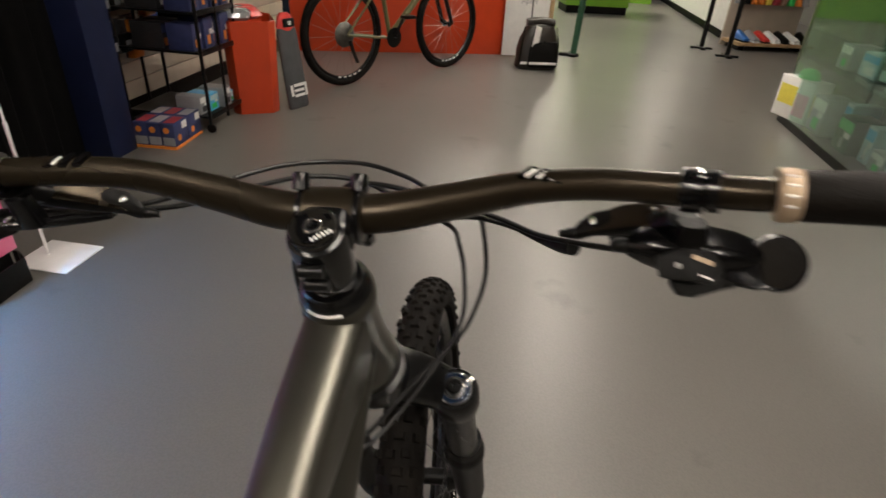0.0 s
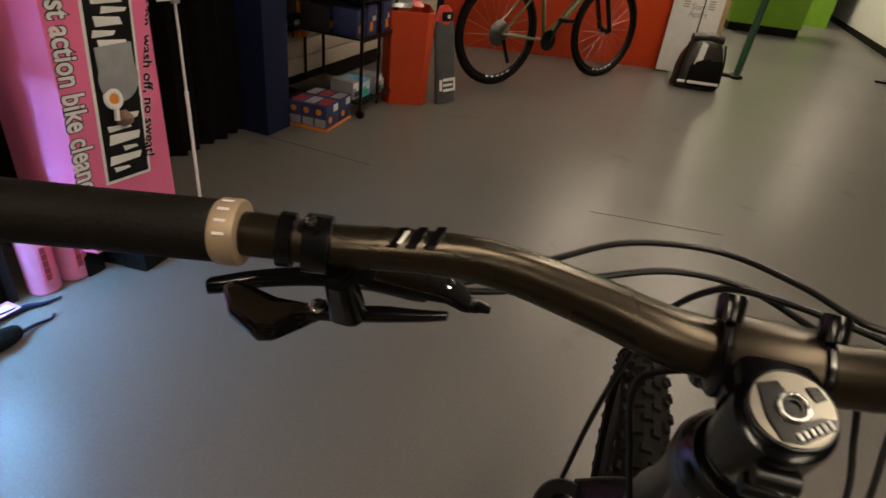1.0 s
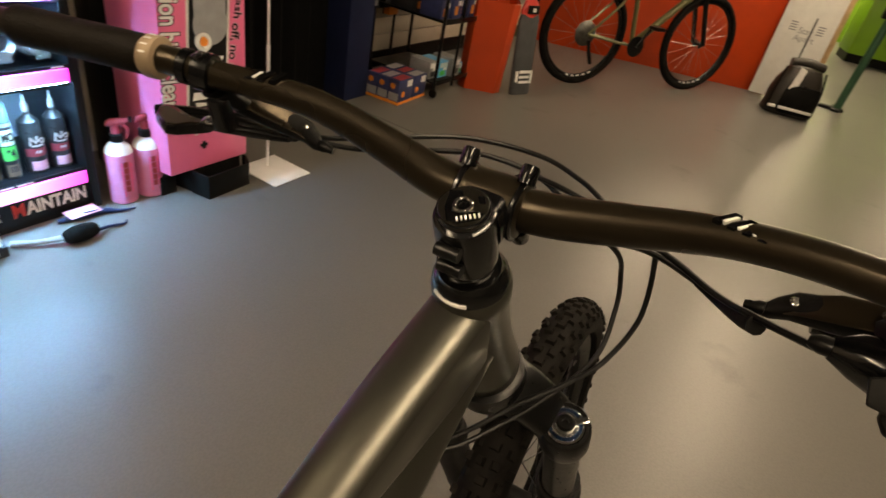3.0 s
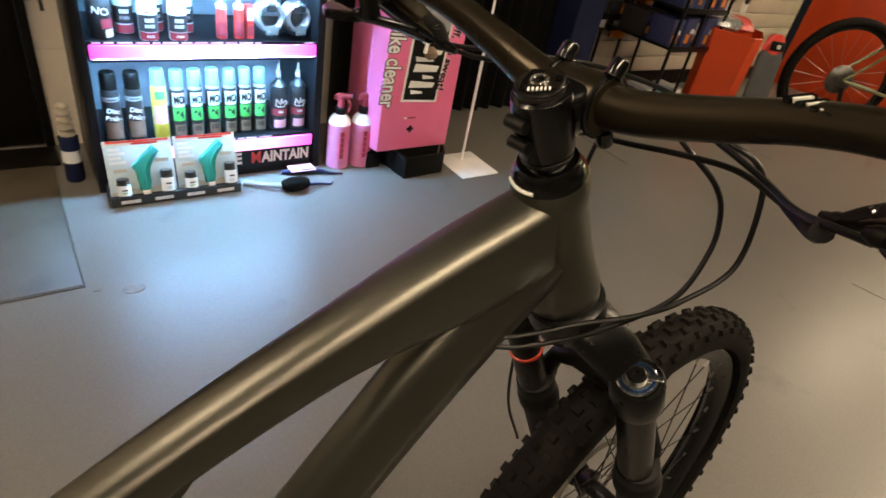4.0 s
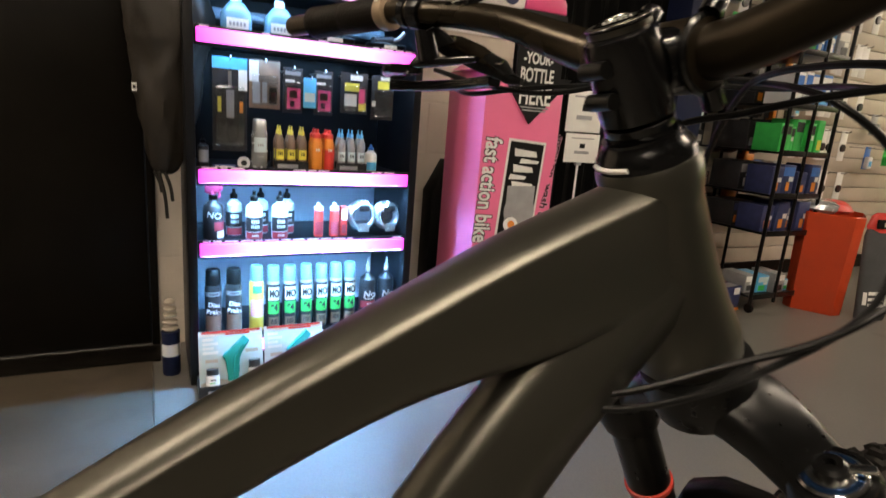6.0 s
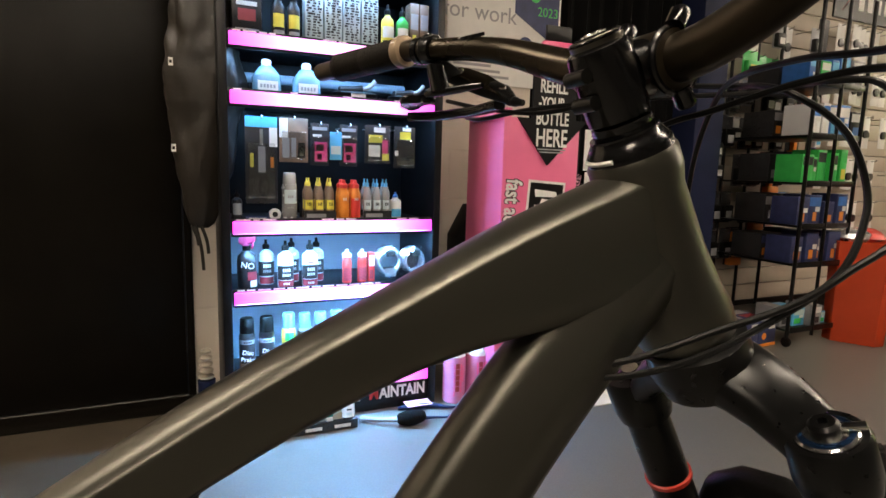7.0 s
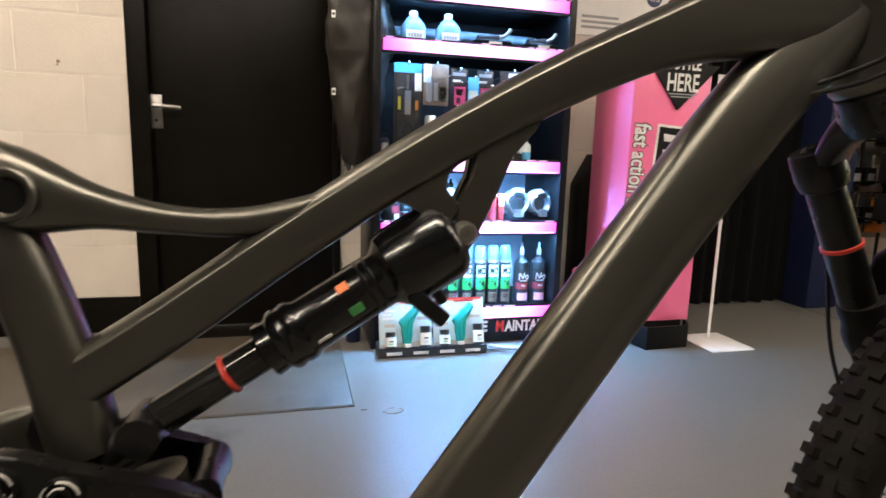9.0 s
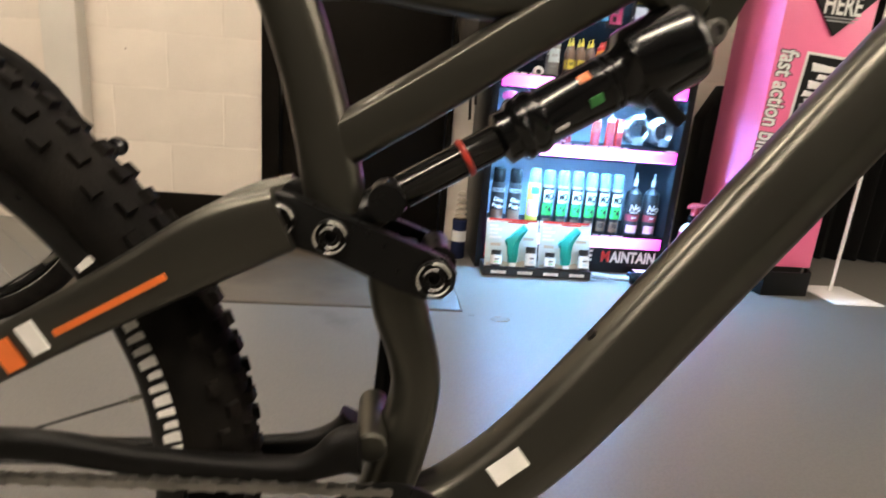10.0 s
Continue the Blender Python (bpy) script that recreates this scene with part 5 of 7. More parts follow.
def hang_pack(x, y, z, w, h, card, prints, label, blister=None):
    """A carded packet hanging on a peg, top at z."""
    ob = thing("hanging_packet", pose(x, y, z), label, "packet", "packets on pegs")
    c = part("card", box((-0.002, -w / 2, -h), (0.0, w / 2, 0.0), 0.0006), card, ob)
    part("hang_hook", tube([(-0.20, 0, -0.006), (0.015, 0, -0.006), (0.022, 0, 0.004)], 0.002, 6, per=3), STEEL, ob)
    if blister:
        part("blister", box((0.0003, -w * 0.42, -h * 0.94), (0.018, w * 0.42, -h * 0.30), 0.006), FILM, ob)
    for a, b, e, f, mat in prints:
        part("print", box((0.0002, -w / 2 + a * w, -h + e * h), (0.0014, -w / 2 + b * w, -h + f * h)), mat, c)
    return ob


# bottom shelf: cans
ZA = LEDS[0] + 0.020
AXX = -2.040
for y, nm in ((0.536, 0), (0.606, 1)):
    dc = spray_can(AXX, y, ZA, 0.0285, 0.245, CANDARK, MATTE, [(0.150, 0.166, GREYP, 0.9), (0.018, 0.078, BROWN, 0.8)], "black aerosol can of disc cleaner with brown label", marks=[(0.158, 5, 0.004, 0.007, 0.002, CANDARK)])
    for word, zz in (("Disc", 0.118), ("Brake", 0.092)):
        lettering(word, 0.022, pose(0.0292, 0, zz, 90, 8, 90), WHITEP, dc, bold=0.0008)
spray_can(AXX, 0.686, ZA, 0.0260, 0.252, YELLOW, CAPCLEAR, [(0.060, 0.125, PINKL, 0.8), (0.150, 0.180, GREEN, 0.5)], "yellow aerosol can with pink label and clear cap", True)
for k, y in enumerate((0.746, 0.806, 0.868, 0.927, 0.984, 1.040)):
    c = spray_can(AXX + 0.003 * (k % 2), y, ZA, 0.0255, 0.248 + 0.001 * (k % 3), CANDARK, CAPCLEAR, [(0.180, 0.192, GREYP, 1.0), (0.118, 0.170, WHITE, 0.66), (0.066, 0.114, GREEN, 0.70), (0.010, 0.052, BROWN, 0.6)], "black aerosol can with white and green label and clear cap", True,
                  marks=[(0.036, 5, 0.003, 0.020, 0.002, CANDARK)])
    lettering("MO", 0.036, pose(0.0262, 0, 0.144, 90, 0, 90) @ Matrix.Diagonal((0.62, 1.1, 1, 1)), CANDARK, c, bold=0.0014)
    lettering("94", 0.034, pose(0.0264, 0, 0.089, 90, 0, 90) @ Matrix.Diagonal((0.72, 1.1, 1, 1)), CANDARK, c, bold=0.0012)
for y in (1.118, 1.196):
    ob = bottle(AXX, y, ZA, 0.033, 0.262, CANDARK, GREYP, [(0.062, 0.090, DARKRED, 0.9), (0.012, 0.045, PINKL, 0.6)], "dark bottle with white script and red label", 0.30, 0.30, marks=[(0.100, 6, 0.004, 0.006, 0.002, WHITEP), (0.078, 4, 0.003, 0.008, 0.002, WHITEP)])
    lettering("No", 0.040, pose(0.0336, 0, 0.118, 90, 0, 90) @ Matrix(((1, 0.2, 0, 0), (0.15, 1, 0, 0), (0, 0, 1, 0), (0, 0, 0, 1))), WHITEP, ob, bold=0.0012)

# second shelf
ZB = LEDS[1] + 0.020
trigger_bottle(-2.040, 0.540, ZB, 0.034, 0.190, CANDARK, PINKD, [(0.006, 0.030, WHITEP, 0.6), (0.032, 0.062, DARKRED, 0.8)], "black trigger bottle with white writing and pink trigger", 60)
lettering("NO", 0.030, pose(-2.0050, 0.540, ZB + 0.085, 90, 8, 90), WHITEP, bpy.data.objects["spray_bottle"], name="writing").matrix_basis = pose(0.0352 * math.cos(radians(-60)), 0.0352 * math.sin(radians(-60)), 0.085, 90, 10, 30)
for y, x in ((0.614, -2.09), (0.712, -2.12), (0.806, -2.11)):
    bottle(x, y, ZB, 0.0285, 0.168, TEALCARD, MATTE, [(0.034, 0.088, CANDARK, 1.0), (0.004, 0.030, DARKRED, 0.8)], "pale bottle with black cap and label", 0.42, 0.46, marks=[(0.072, 4, 0.005, 0.012, 0.002, WHITEP), (0.052, 5, 0.004, 0.010, 0.002, GREYP)])
for y in (0.673, 0.762):
    bottle(-2.015, y, ZB, 0.0290, 0.172, WHITEPL, MATTE, [(0.086, 0.096, PINKL, 0.7), (0.030, 0.082, CANDARK, 1.0), (0.004, 0.028, DARKRED, 0.9)], "white bottle with black cap and banded label", 0.42, 0.46, marks=[(0.066, 4, 0.005, 0.012, 0.002, WHITEP), (0.048, 5, 0.004, 0.010, 0.002, WHITEP), (0.016, 4, 0.004, 0.008, 0.002, WHITEP), (0.091, 5, 0.003, 0.004, 0.002, CANDARK)])
for y in (0.908, 0.968):
    bottle(-2.030, y, ZB, 0.0185, 0.128, RED, WHITEPL, [(0.010, 0.060, DARKRED, 0.7)], "small red tube with white cap", 0.9, 0.95)
carton(-2.020, 1.005, ZB, 0.03, 0.026, 0.115, RED, [(0.1, 0.9, 0.55, 0.9, WHITEP), (0.2, 0.8, 0.1, 0.4, DARKRED)], "slim red and white packet")
for y, t in ((1.078, 0), (1.182, 12)):
    pk = thing("tube_packet", pose(-2.030, y, ZB, 0, 0, t), "crumpled clear foil bag holding a coiled white tube", "packet", "coil bags")
    coil = bmesh.new()
    for k in range(4):
        torus((-0.02 + 0.010 * k, 0, 0.078), (1, 0, 0.12), 0.050 - 0.002 * k, 0.008, 32, 8, coil)
    part("coil", coil, SILVER, pk)
    bag = loft([[Vector((dx, 0.056 * math.cos(a) * s, 0.074 + 0.066 * math.sin(a) * s + 0.006 * noise.noise(Vector((math.cos(a) * 3, math.sin(a) * 3, dx * 40 + t))))) for a in [2 * math.pi * i / 24 for i in range(24)]] for dx, s in ((-0.045, 0.7), (-0.035, 1.0), (0.020, 1.02), (0.032, 0.80))])
    part("bag", bag, FILM, pk, "clear film bag")
    part("insert_card", box((0.026, -0.022, 0.020), (0.028, 0.022, 0.052)), SILVER, pk)
    part("insert_card", box((0.022, -0.018, 0.098), (0.024, 0.020, 0.120)), CANDARK, pk)

# third shelf: sealant, lubricants in counter trays
ZC = LEDS[2] + 0.020
hang_pack(-1.995, 0.592, 1.120, 0.108, 0.300, CANDARK, [(0.0, 1.0, 0.88, 1.0, SKYBLUE), (0.40, 0.62, 0.36, 0.66, GREYP), (0.15, 0.25, 0.42, 0.58, YELLOW), (0.78, 0.88, 0.42, 0.54, ORANGE), (0.75, 1.0, 0.66, 0.88, WHITE), (0.45, 0.55, 0.68, 0.86, STEEL)], "tall black hanging box with blue header", True)
hang_pack(-1.990, 0.702, 1.122, 0.100, 0.155, BROWN, [(0.0, 0.3, 0.55, 0.98, WHITE), (0.10, 0.35, 0.10, 0.55, GREYP), (0.42, 0.58, 0.12, 0.55, GREYP), (0.65, 0.90, 0.10, 0.45, BLACK), (0.7, 0.85, 0.15, 0.35, WHITEP)], "brown carded tool packet", True)
for y in (0.795, 0.902):
    hang_pack(-1.990, y, 1.108, 0.066, 0.150, CANDARK, [(0.22, 0.90, 0.10, 0.56, PINKD), (0.30, 0.72, 0.34, 0.50, WHITEP), (0.36, 0.60, 0.14, 0.28, CANDARK), (0.10, 0.90, 0.84, 0.92, GREYP), (0.12, 0.60, 0.68, 0.74, WHITEP)], "black and pink hanging packet", True)
hang_pack(-1.982, 0.852, 1.080, 0.044, 0.100, SKYBLUE, [(0.1, 0.9, 0.2, 0.5, TEALCARD)], "pale blue hanging packet")
hang_pack(-1.985, 1.012, 1.112, 0.100, 0.140, CANDARK, [(0.15, 0.60, 0.18, 0.48, WHITE), (0.15, 0.68, 0.55, 0.75, YELLOW), (0.68, 0.90, 0.25, 0.62, PINKD), (0.68, 0.95, 0.08, 0.28, YELLOW), (0.35, 0.8, 0.82, 0.95, WHITE)], "black hanging pack with yellow flash", True)
hang_pack(-1.985, 1.120, 1.112, 0.086, 0.155, CANDARK, [(0.28, 0.78, 0.70, 0.88, YELLOW), (0.30, 0.68, 0.20, 0.52, CANDARK), (0.05, 0.2, 0.3, 0.42, WHITEP), (0.4, 0.8, 0.9, 0.98, WHITE)], "clear grey hanging pack with yellow flash", True)
bottle(-2.03, 0.510, ZC, 0.018, 0.105, CANDARK, MATTE, [(0.02, 0.06, GREYP, 0.7)], "small black bottle on the shelf")
spray_can(-2.03, 0.692, ZC, 0.0285, 0.172, SILVER, SILVER, [(0.060, 0.110, TEALCARD, 0.6)], "silver aerosol can on the shelf", marks=[(0.085, 3, 0.004, 0.010, 0.003, GREYP), (0.045, 4, 0.003, 0.006, 0.003, GREYP)])
tin = thing("round_tin", pose(-2.015, 0.638, ZC + 0.021, 0, 0, 0), "small white round tin with black centre", "tin")
part("tin_body", lathe([(0.019, -0.012), (0.021, -0.010), (0.021, 0.004), (0.019, 0.006), (0.012, 0.006)], (0, 0, 0), (1, 0, 0.1), 22), WHITEPL, tin)
part("tin_centre", lathe([(0.010, 0), (0.009, 0.002), (0.001, 0.002)], (0.0055, 0, 0), (1, 0, 0.1), 18), CANDARK, tin)
carton(-2.00, 0.575, ZC, 0.05, 0.075, 0.014, NAVYBOX, [(0.1, 0.9, 0.3, 0.7, WHITEP)], "flat dark packet lying on the shelf")


def counter_tray(y, w, glassc, capm, n, tint, label):
    """A printed cardboard tray with small bottles in two ranks."""
    tray = thing("counter_tray", pose(-1.985, y, ZC), "black printed cardboard counter tray", "tray", "counter trays")
    part("front_lip", box((-0.003, -w / 2, 0), (0.0, w / 2, 0.034)), CANDARK, tray)
    part("base", box((-0.085, -w / 2, 0), (-0.003, w / 2, 0.004)), CANDARK, tray)
    part("back_lip", box((-0.088, -w / 2, 0), (-0.085, w / 2, 0.060)), CANDARK, tray)
    part("tray_print", box((0.0002, -w * 0.42, 0.010), (0.001, w * 0.18, 0.024)), GREYP, tray)
    for j in range(2):
        for k in range(n):
            bottle(-2.005 - 0.040 * j, y - w / 2 + w * (k + 0.5) / n, ZC + 0.0045, 0.0155, 0.150, glassc, capm, [(0.035, 0.070, tint, 0.8), (0.008, 0.030, CANDARK, 0.8)], label, 0.6, 0.42, marks=[(0.055, 3, 0.003, 0.012, 0.002, CANDARK)], group="small bottles in trays")


counter_tray(0.796, 0.118, BROWN, YELLOW, 3, YELLOW, "small brown lubricant bottle with yellow nozzle")
counter_tray(1.016, 0.112, GREYP, SKYBLUE, 3, TEALCARD, "small grey lubricant bottle with blue nozzle")
for k, (x, y) in enumerate(((-2.00, 0.886), (-2.00, 0.930), (-2.045, 0.886), (-2.045, 0.930))):
    bottle(x, y, ZC, 0.020, 0.150, ORANGE, RED, [(0.010, 0.080, RED if k % 2 else ORANGE, 0.8)], "orange bottle with red cap", 0.75, 0.78, marks=[(0.078, 3, 0.003, 0.010, 0.002, WHITEP)])
bottle(-2.02, 1.098, ZC, 0.024, 0.105, WHITEPL, BLUE, [(0.010, 0.040, SKYBLUE, 0.7)], "small white bottle with blue cap", 0.5, 0.45)
# fourth shelf: jugs and dark trays
ZD = LEDS[3] + 0.020
for y in (0.618, 0.757):
    jug = thing("jug", pose(-2.04, y, ZD), "clear white plastic refill jug with label", "jug", "refill jugs")
    part("body", loft([ring((0, 0, z), (0, 1, 0), (1, 0, 0), w, d_, 20, 3.2) for z, w, d_ in ((0, 0.045, 0.035), (0.004, 0.049, 0.038), (0.062, 0.049, 0.038), (0.078, 0.040, 0.032), (0.098, 0.024, 0.020), (0.102, 0.016, 0.016))]), CAPCLEAR, jug)
    part("cap", lathe([(0.017, 0.101), (0.017, 0.120), (0.014, 0.123), (0.002, 0.123)], n=16), WHITEPL, jug)
    part("label", box((0.0382, -0.034, 0.010), (0.0395, 0.034, 0.048)), WHITE, jug)
    for k in range(5):
        part("print_mark", box((0.0396, -0.026 + k * 0.011, 0.024), (0.0402, -0.019 + k * 0.011, 0.036)), GREYP, jug)
for y, w in ((0.935, 0.17), (1.140, 0.15)):
    tr = thing("brush_set", pose(-2.03, y, ZD), "dark plastic brush set in a low tray", "brush set", "brush sets")
    part("tray", loft([ring((0, 0, z), (0, 1, 0), (1, 0, 0), w / 2 * s, 0.05 * s, 20, 3) for z, s in ((0, 0.85), (0.028, 1.0), (0.034, 0.9))]), MATTE, tr)
    part("brush_head", loft([ring((0, dy, 0.045 + 0.006 * math.sin(dy * 30)), (1, 0, 0), (0, 0, 1), 0.022, 0.014, 12, 2.4) for dy in (-w * 0.35, -w * 0.1, w * 0.15)]), CANDARK, tr)
    part("brush_handle", tube([(0.01, w * 0.12, 0.046), (0.012, w * 0.30, 0.056), (0.014, w * 0.44, 0.080)], 0.008, 10), GREYP, tr)
    part("label", box((0.049, -w * 0.16, 0.006), (0.0505, w * 0.16, 0.026)), WHITE, tr)
pipe = thing("rail_pole", pose(-2.20, 0.490, ZD + 0.080), "pale blue cardboard tube lying at the back", "tube")
part("tube_body", rod((0, 0.0, 0), (0, 0.70, 0), 0.018), BACKP, pipe)
# fifth shelf: cartons
ZE = LEDS[4] + 0.020
carton(-2.01, 0.553, ZE, 0.06, 0.096, 0.175, CANDARK, [(0.08, 0.92, 0.72, 0.92, DARKRED), (0.2, 0.8, 0.30, 0.52, DARKRED), (0.1, 0.9, 0.10, 0.16, GREYP), (0.15, 0.85, 0.58, 0.66, WHITEP)], "black box with dark red print")
for y in (0.656, 0.708):
    bottle(-2.01, y, ZE, 0.022, 0.165, CANDARK, MATTE, [(0.040, 0.085, YELLOW, 0.7), (0.012, 0.030, GREYP, 0.7)], "black bottle with yellow print", 0.55, 0.5)
for k, y in enumerate((0.780, 0.849, 0.917, 0.985)):
    pr = [(0.06, 0.94, 0.03, 0.09, GREYP)]
    rnd = random.Random(k + 7)
    for j in range(20):
        b = 0.13 + j * 0.042
        for c0_ in (0.05, 0.36, 0.66):
            a = c0_ + rnd.uniform(0.0, 0.12)
            pr.append((a, min(0.95, a + rnd.uniform(0.10, 0.26)), b, b + rnd.uniform(0.018, 0.034), CANDARK))
    carton(-2.01, y, ZE, 0.06, 0.062, 0.215, TEALCARD, pr, "white box with black doodle pattern")
for y, m in ((1.052, YELLOW), (1.110, GREEN)):
    bottle(-2.01, y, ZE, 0.024, 0.170, m, MATTE, [(0.050, 0.090, WHITE, 0.8), (0.01, 0.04, CANDARK, 0.8)], "green-yellow bottle with white label")
for y in (1.160, 1.200):
    carton(-2.01, y, ZE, 0.06, 0.036, 0.19, BROWN, [(0.1, 0.9, 0.5, 0.8, GREYP), (0.3, 0.7, 0.1, 0.4, YELLOW)], "slim brown card box on the shelf")

# ---- things on the floor by the shelf ----
tray = thing("brush_kit_tray", pose(-1.842, 0.470, 0.0, 0, 0, -0.6), "cardboard tray display of two teal brush kits", "display tray")
TW = 0.432
part("tray_base", prism([(0.0, 0.0), (0.0, 0.034), (-0.010, 0.036), (-0.105, 0.036), (-0.105, 0.0)], 0, TW, "y", bevel=0.001), CANDARK, tray)
for k in range(4):
    part("tray_print", box((0.0005, 0.03 + k * 0.105, 0.010), (0.0015, 0.03 + k * 0.105 + 0.06, 0.022)), WHITEP, tray)
for k in range(2):
    kit = thing("brush_kit", pose(-1.842 - 0.012, 0.470 + 0.004 + k * 0.214, 0.037, 0, -14, -0.6), "pale card pack with teal brush and two small jars", "brush kit", "brush kits")
    W = 0.208
    part("card", box((-0.004, 0, 0), (0.0, W, 0.184), 0.0006), TEALCARD, kit)
    part("header", box((0.0003, 0, 0.168), (0.0016, W, 0.185)), WHITE, kit)
    part("header_stripe", box((0.0017, 0.01, 0.177), (0.0023, W * 0.96, 0.185)), RED, kit)
    part("header_mark", box((0.0017, 0.085, 0.169), (0.0023, 0.165, 0.176)), RED, kit)
    for j in range(4):
        part("print", box((0.0003, 0.012, 0.152 - j * 0.015), (0.0014, 0.048 + 0.014 * (j % 2), 0.162 - j * 0.015)), WHITE, kit)
    part("spot_print", box((0.0003, 0.020, 0.078), (0.0014, 0.060, 0.090)), SLAT, kit)
    part("spot_print", box((0.0003, 0.150, 0.104), (0.0014, 0.192, 0.116)), SLAT, kit)
    part("base_print", prism([(0.004, 0.0), (0.204, 0.0), (0.204, 0.012), (0.150, 0.024), (0.110, 0.012), (0.060, 0.022), (0.004, 0.010)], 0.0003, 0.0012, "x"), SLAT, kit)
    teal = part("brush", prism([(0.088, 0.014), (0.122, 0.014), (0.128, 0.050), (0.124, 0.092), (0.132, 0.112), (0.164, 0.146), (0.144, 0.168), (0.110, 0.126), (0.080, 0.110), (0.072, 0.096), (0.090, 0.080), (0.092, 0.050)], 0.002, 0.024, "x", bevel=0.005), TEAL, kit, "teal plastic brush")
    part("brush_rib", tube([(0.0245, 0.106, 0.022), (0.0250, 0.110, 0.080), (0.0250, 0.118, 0.104), (0.0245, 0.144, 0.138)], 0.003, 8), TEAL, teal)
    part("bristles", box((0.004, 0.097, 0.000), (0.022, 0.120, 0.014), 0.002), WHITEPL, kit)
    for y, hh in ((0.040, 0.060), (0.176, 0.078)):
        jar = part("jar", lathe([(0.0195, 0), (0.021, 0.003), (0.021, hh * 0.70), (0.017, hh * 0.78)], (0.022, y, 0.002), (0, 0, 1), 18), CANDARK, kit, "black jar with pale label")
        part("lid", lathe([(0.0195, hh * 0.77), (0.0195, hh), (0.001, hh)], (0.022, y, 0.002), (0, 0, 1), 18), CANDARK, jar)
        lab = label_band(0.0212, 0.006, hh * 0.68, WHITE, jar, 1.1)
        lab.location = (0.022, y, 0.002)
        part("label_print", box((0.0434, y - 0.009, hh * 0.42), (0.0440, y + 0.009, hh * 0.49)), CANDARK, jar)
        part("label_print", box((0.0434, y - 0.010, 0.016), (0.0440, y + 0.008, hh * 0.32)), GREEN if y < 0.1 else TEALCARD, jar)

brush = thing("detailing_brush", pose(-1.83, 1.095, 0.0, 0, 0, 0), "black bristle wheel brush with long handle lying on the floor", "brush")
part("bristle_head", loft([ring((0.045 - 0.0 * k, 0.055 * math.cos(math.pi * (1 - k)), 0.030), (1, 0, 0), (0, 0, 1), 0.031 * max(0.25, math.sin(math.pi * (0.12 + 0.76 * k))), 0.029 * max(0.3, math.sin(math.pi * (0.12 + 0.76 * k))), 20, 2.0) for k in (0, 0.08, 0.2, 0.4, 0.6, 0.8, 0.92, 1.0)]), DRAPE, brush, "black bristles")
part("handle", tube([(0.040, -0.04, 0.026), (0.0, -0.11, 0.018), (-0.045, -0.17, 0.014)], [0.011, 0.008, 0.010], 12), GREYP, brush)
part("hook_end", tube([(0.050, 0.045, 0.022), (0.035, 0.10, 0.010), (0.045, 0.145, 0.008), (0.030, 0.165, 0.007)], [0.007, 0.005, 0.004, 0.003], 8), NAVY, brush)
brush2 = thing("claw_brush", pose(-1.90, 1.18, 0.0), "blue-black claw brush with printed card lying on the floor", "brush")
part("handle", tube([(-0.02, -0.09, 0.010), (0.0, 0.0, 0.014), (0.010, 0.06, 0.012), (0.035, 0.10, 0.010), (0.045, 0.150, 0.007)], [0.008, 0.012, 0.010, 0.006, 0.003], 10), NAVY, brush2)
part("card", box((-0.045, -0.06, 0.022), (0.015, 0.045, 0.024)), PINKL, brush2)
part("card_print", box((-0.030, -0.045, 0.0242), (0.0, 0.030, 0.0248)), WHITEP, brush2)

def litre_bottle(x, y, turn):
    """A pink litre bottle with a white shoulder, dark upright print and a red trigger head."""
    ob = stand("litre_spray_bottle", x, y, 0.0, "pink litre spray bottle with white shoulder and red trigger", "spray bottle", "litre bottles by the dispenser")
    r = 0.048
    body = part("body", lathe([(r * 0.90, 0), (r, 0.006), (r, 0.186), (r * 0.97, 0.196)], n=28), PINKLIQ, ob)
    part("shoulder", lathe([(r * 0.97, 0.196), (r * 0.90, 0.210), (r * 0.70, 0.224), (r * 0.42, 0.232), (r * 0.40, 0.240)], n=28), WHITEPL, ob, "white bottle shoulder")
    part("collar", lathe([(r * 0.44, 0.236), (r * 0.46, 0.238), (r * 0.46, 0.262), (r * 0.36, 0.266)], n=18), MATTE, ob)
    for a, z0, z1, w in ((-24, 0.030, 0.170, 0.006), (-8, 0.050, 0.172, 0.016), (10, 0.046, 0.168, 0.006), (22, 0.090, 0.160, 0.005)):
        for k in range(5):
            za = z0 + (z1 - z0) * k / 5
            part("print_mark", box((r - 0.0004, -w / 2, 0.003), (r + 0.0010, w / 2, (z1 - z0) / 5)), DARKRED if abs(a) < 9 else PINKD, body).matrix_basis = pose(0, 0, za, 0, 0, a)
    trig = part("trigger_head", loft([ring((dx, 0, dz), (0, 1, 0), (0.2, 0, 1), w, h, 14, 3) for dx, dz, w, h in ((-0.030, 0.300, 0.008, 0.009), (-0.016, 0.305, 0.011, 0.014), (0.012, 0.308, 0.010, 0.013), (0.036, 0.313, 0.008, 0.009), (0.044, 0.315, 0.006, 0.007))]), DARKRED, ob)
    part("trigger_neck", lathe([(0.016, 0.262), (0.014, 0.296)], n=14), DARKRED, trig)
    part("trigger", tube([(0.022, 0, 0.300), (0.036, 0, 0.282), (0.034, 0, 0.258), (0.028, 0, 0.244)], [0.006, 0.006, 0.005, 0.004], 8), DARKRED, trig)
    part("nozzle", box((0.044, -0.008, 0.308), (0.056, 0.008, 0.326), 0.002), MATTE, trig)
    trig.matrix_basis = pose(0, 0, 0, 0, 0, turn)
    return ob


litre_bottle(-1.945, 1.345, 55)
litre_bottle(-1.935, 1.446, 80)

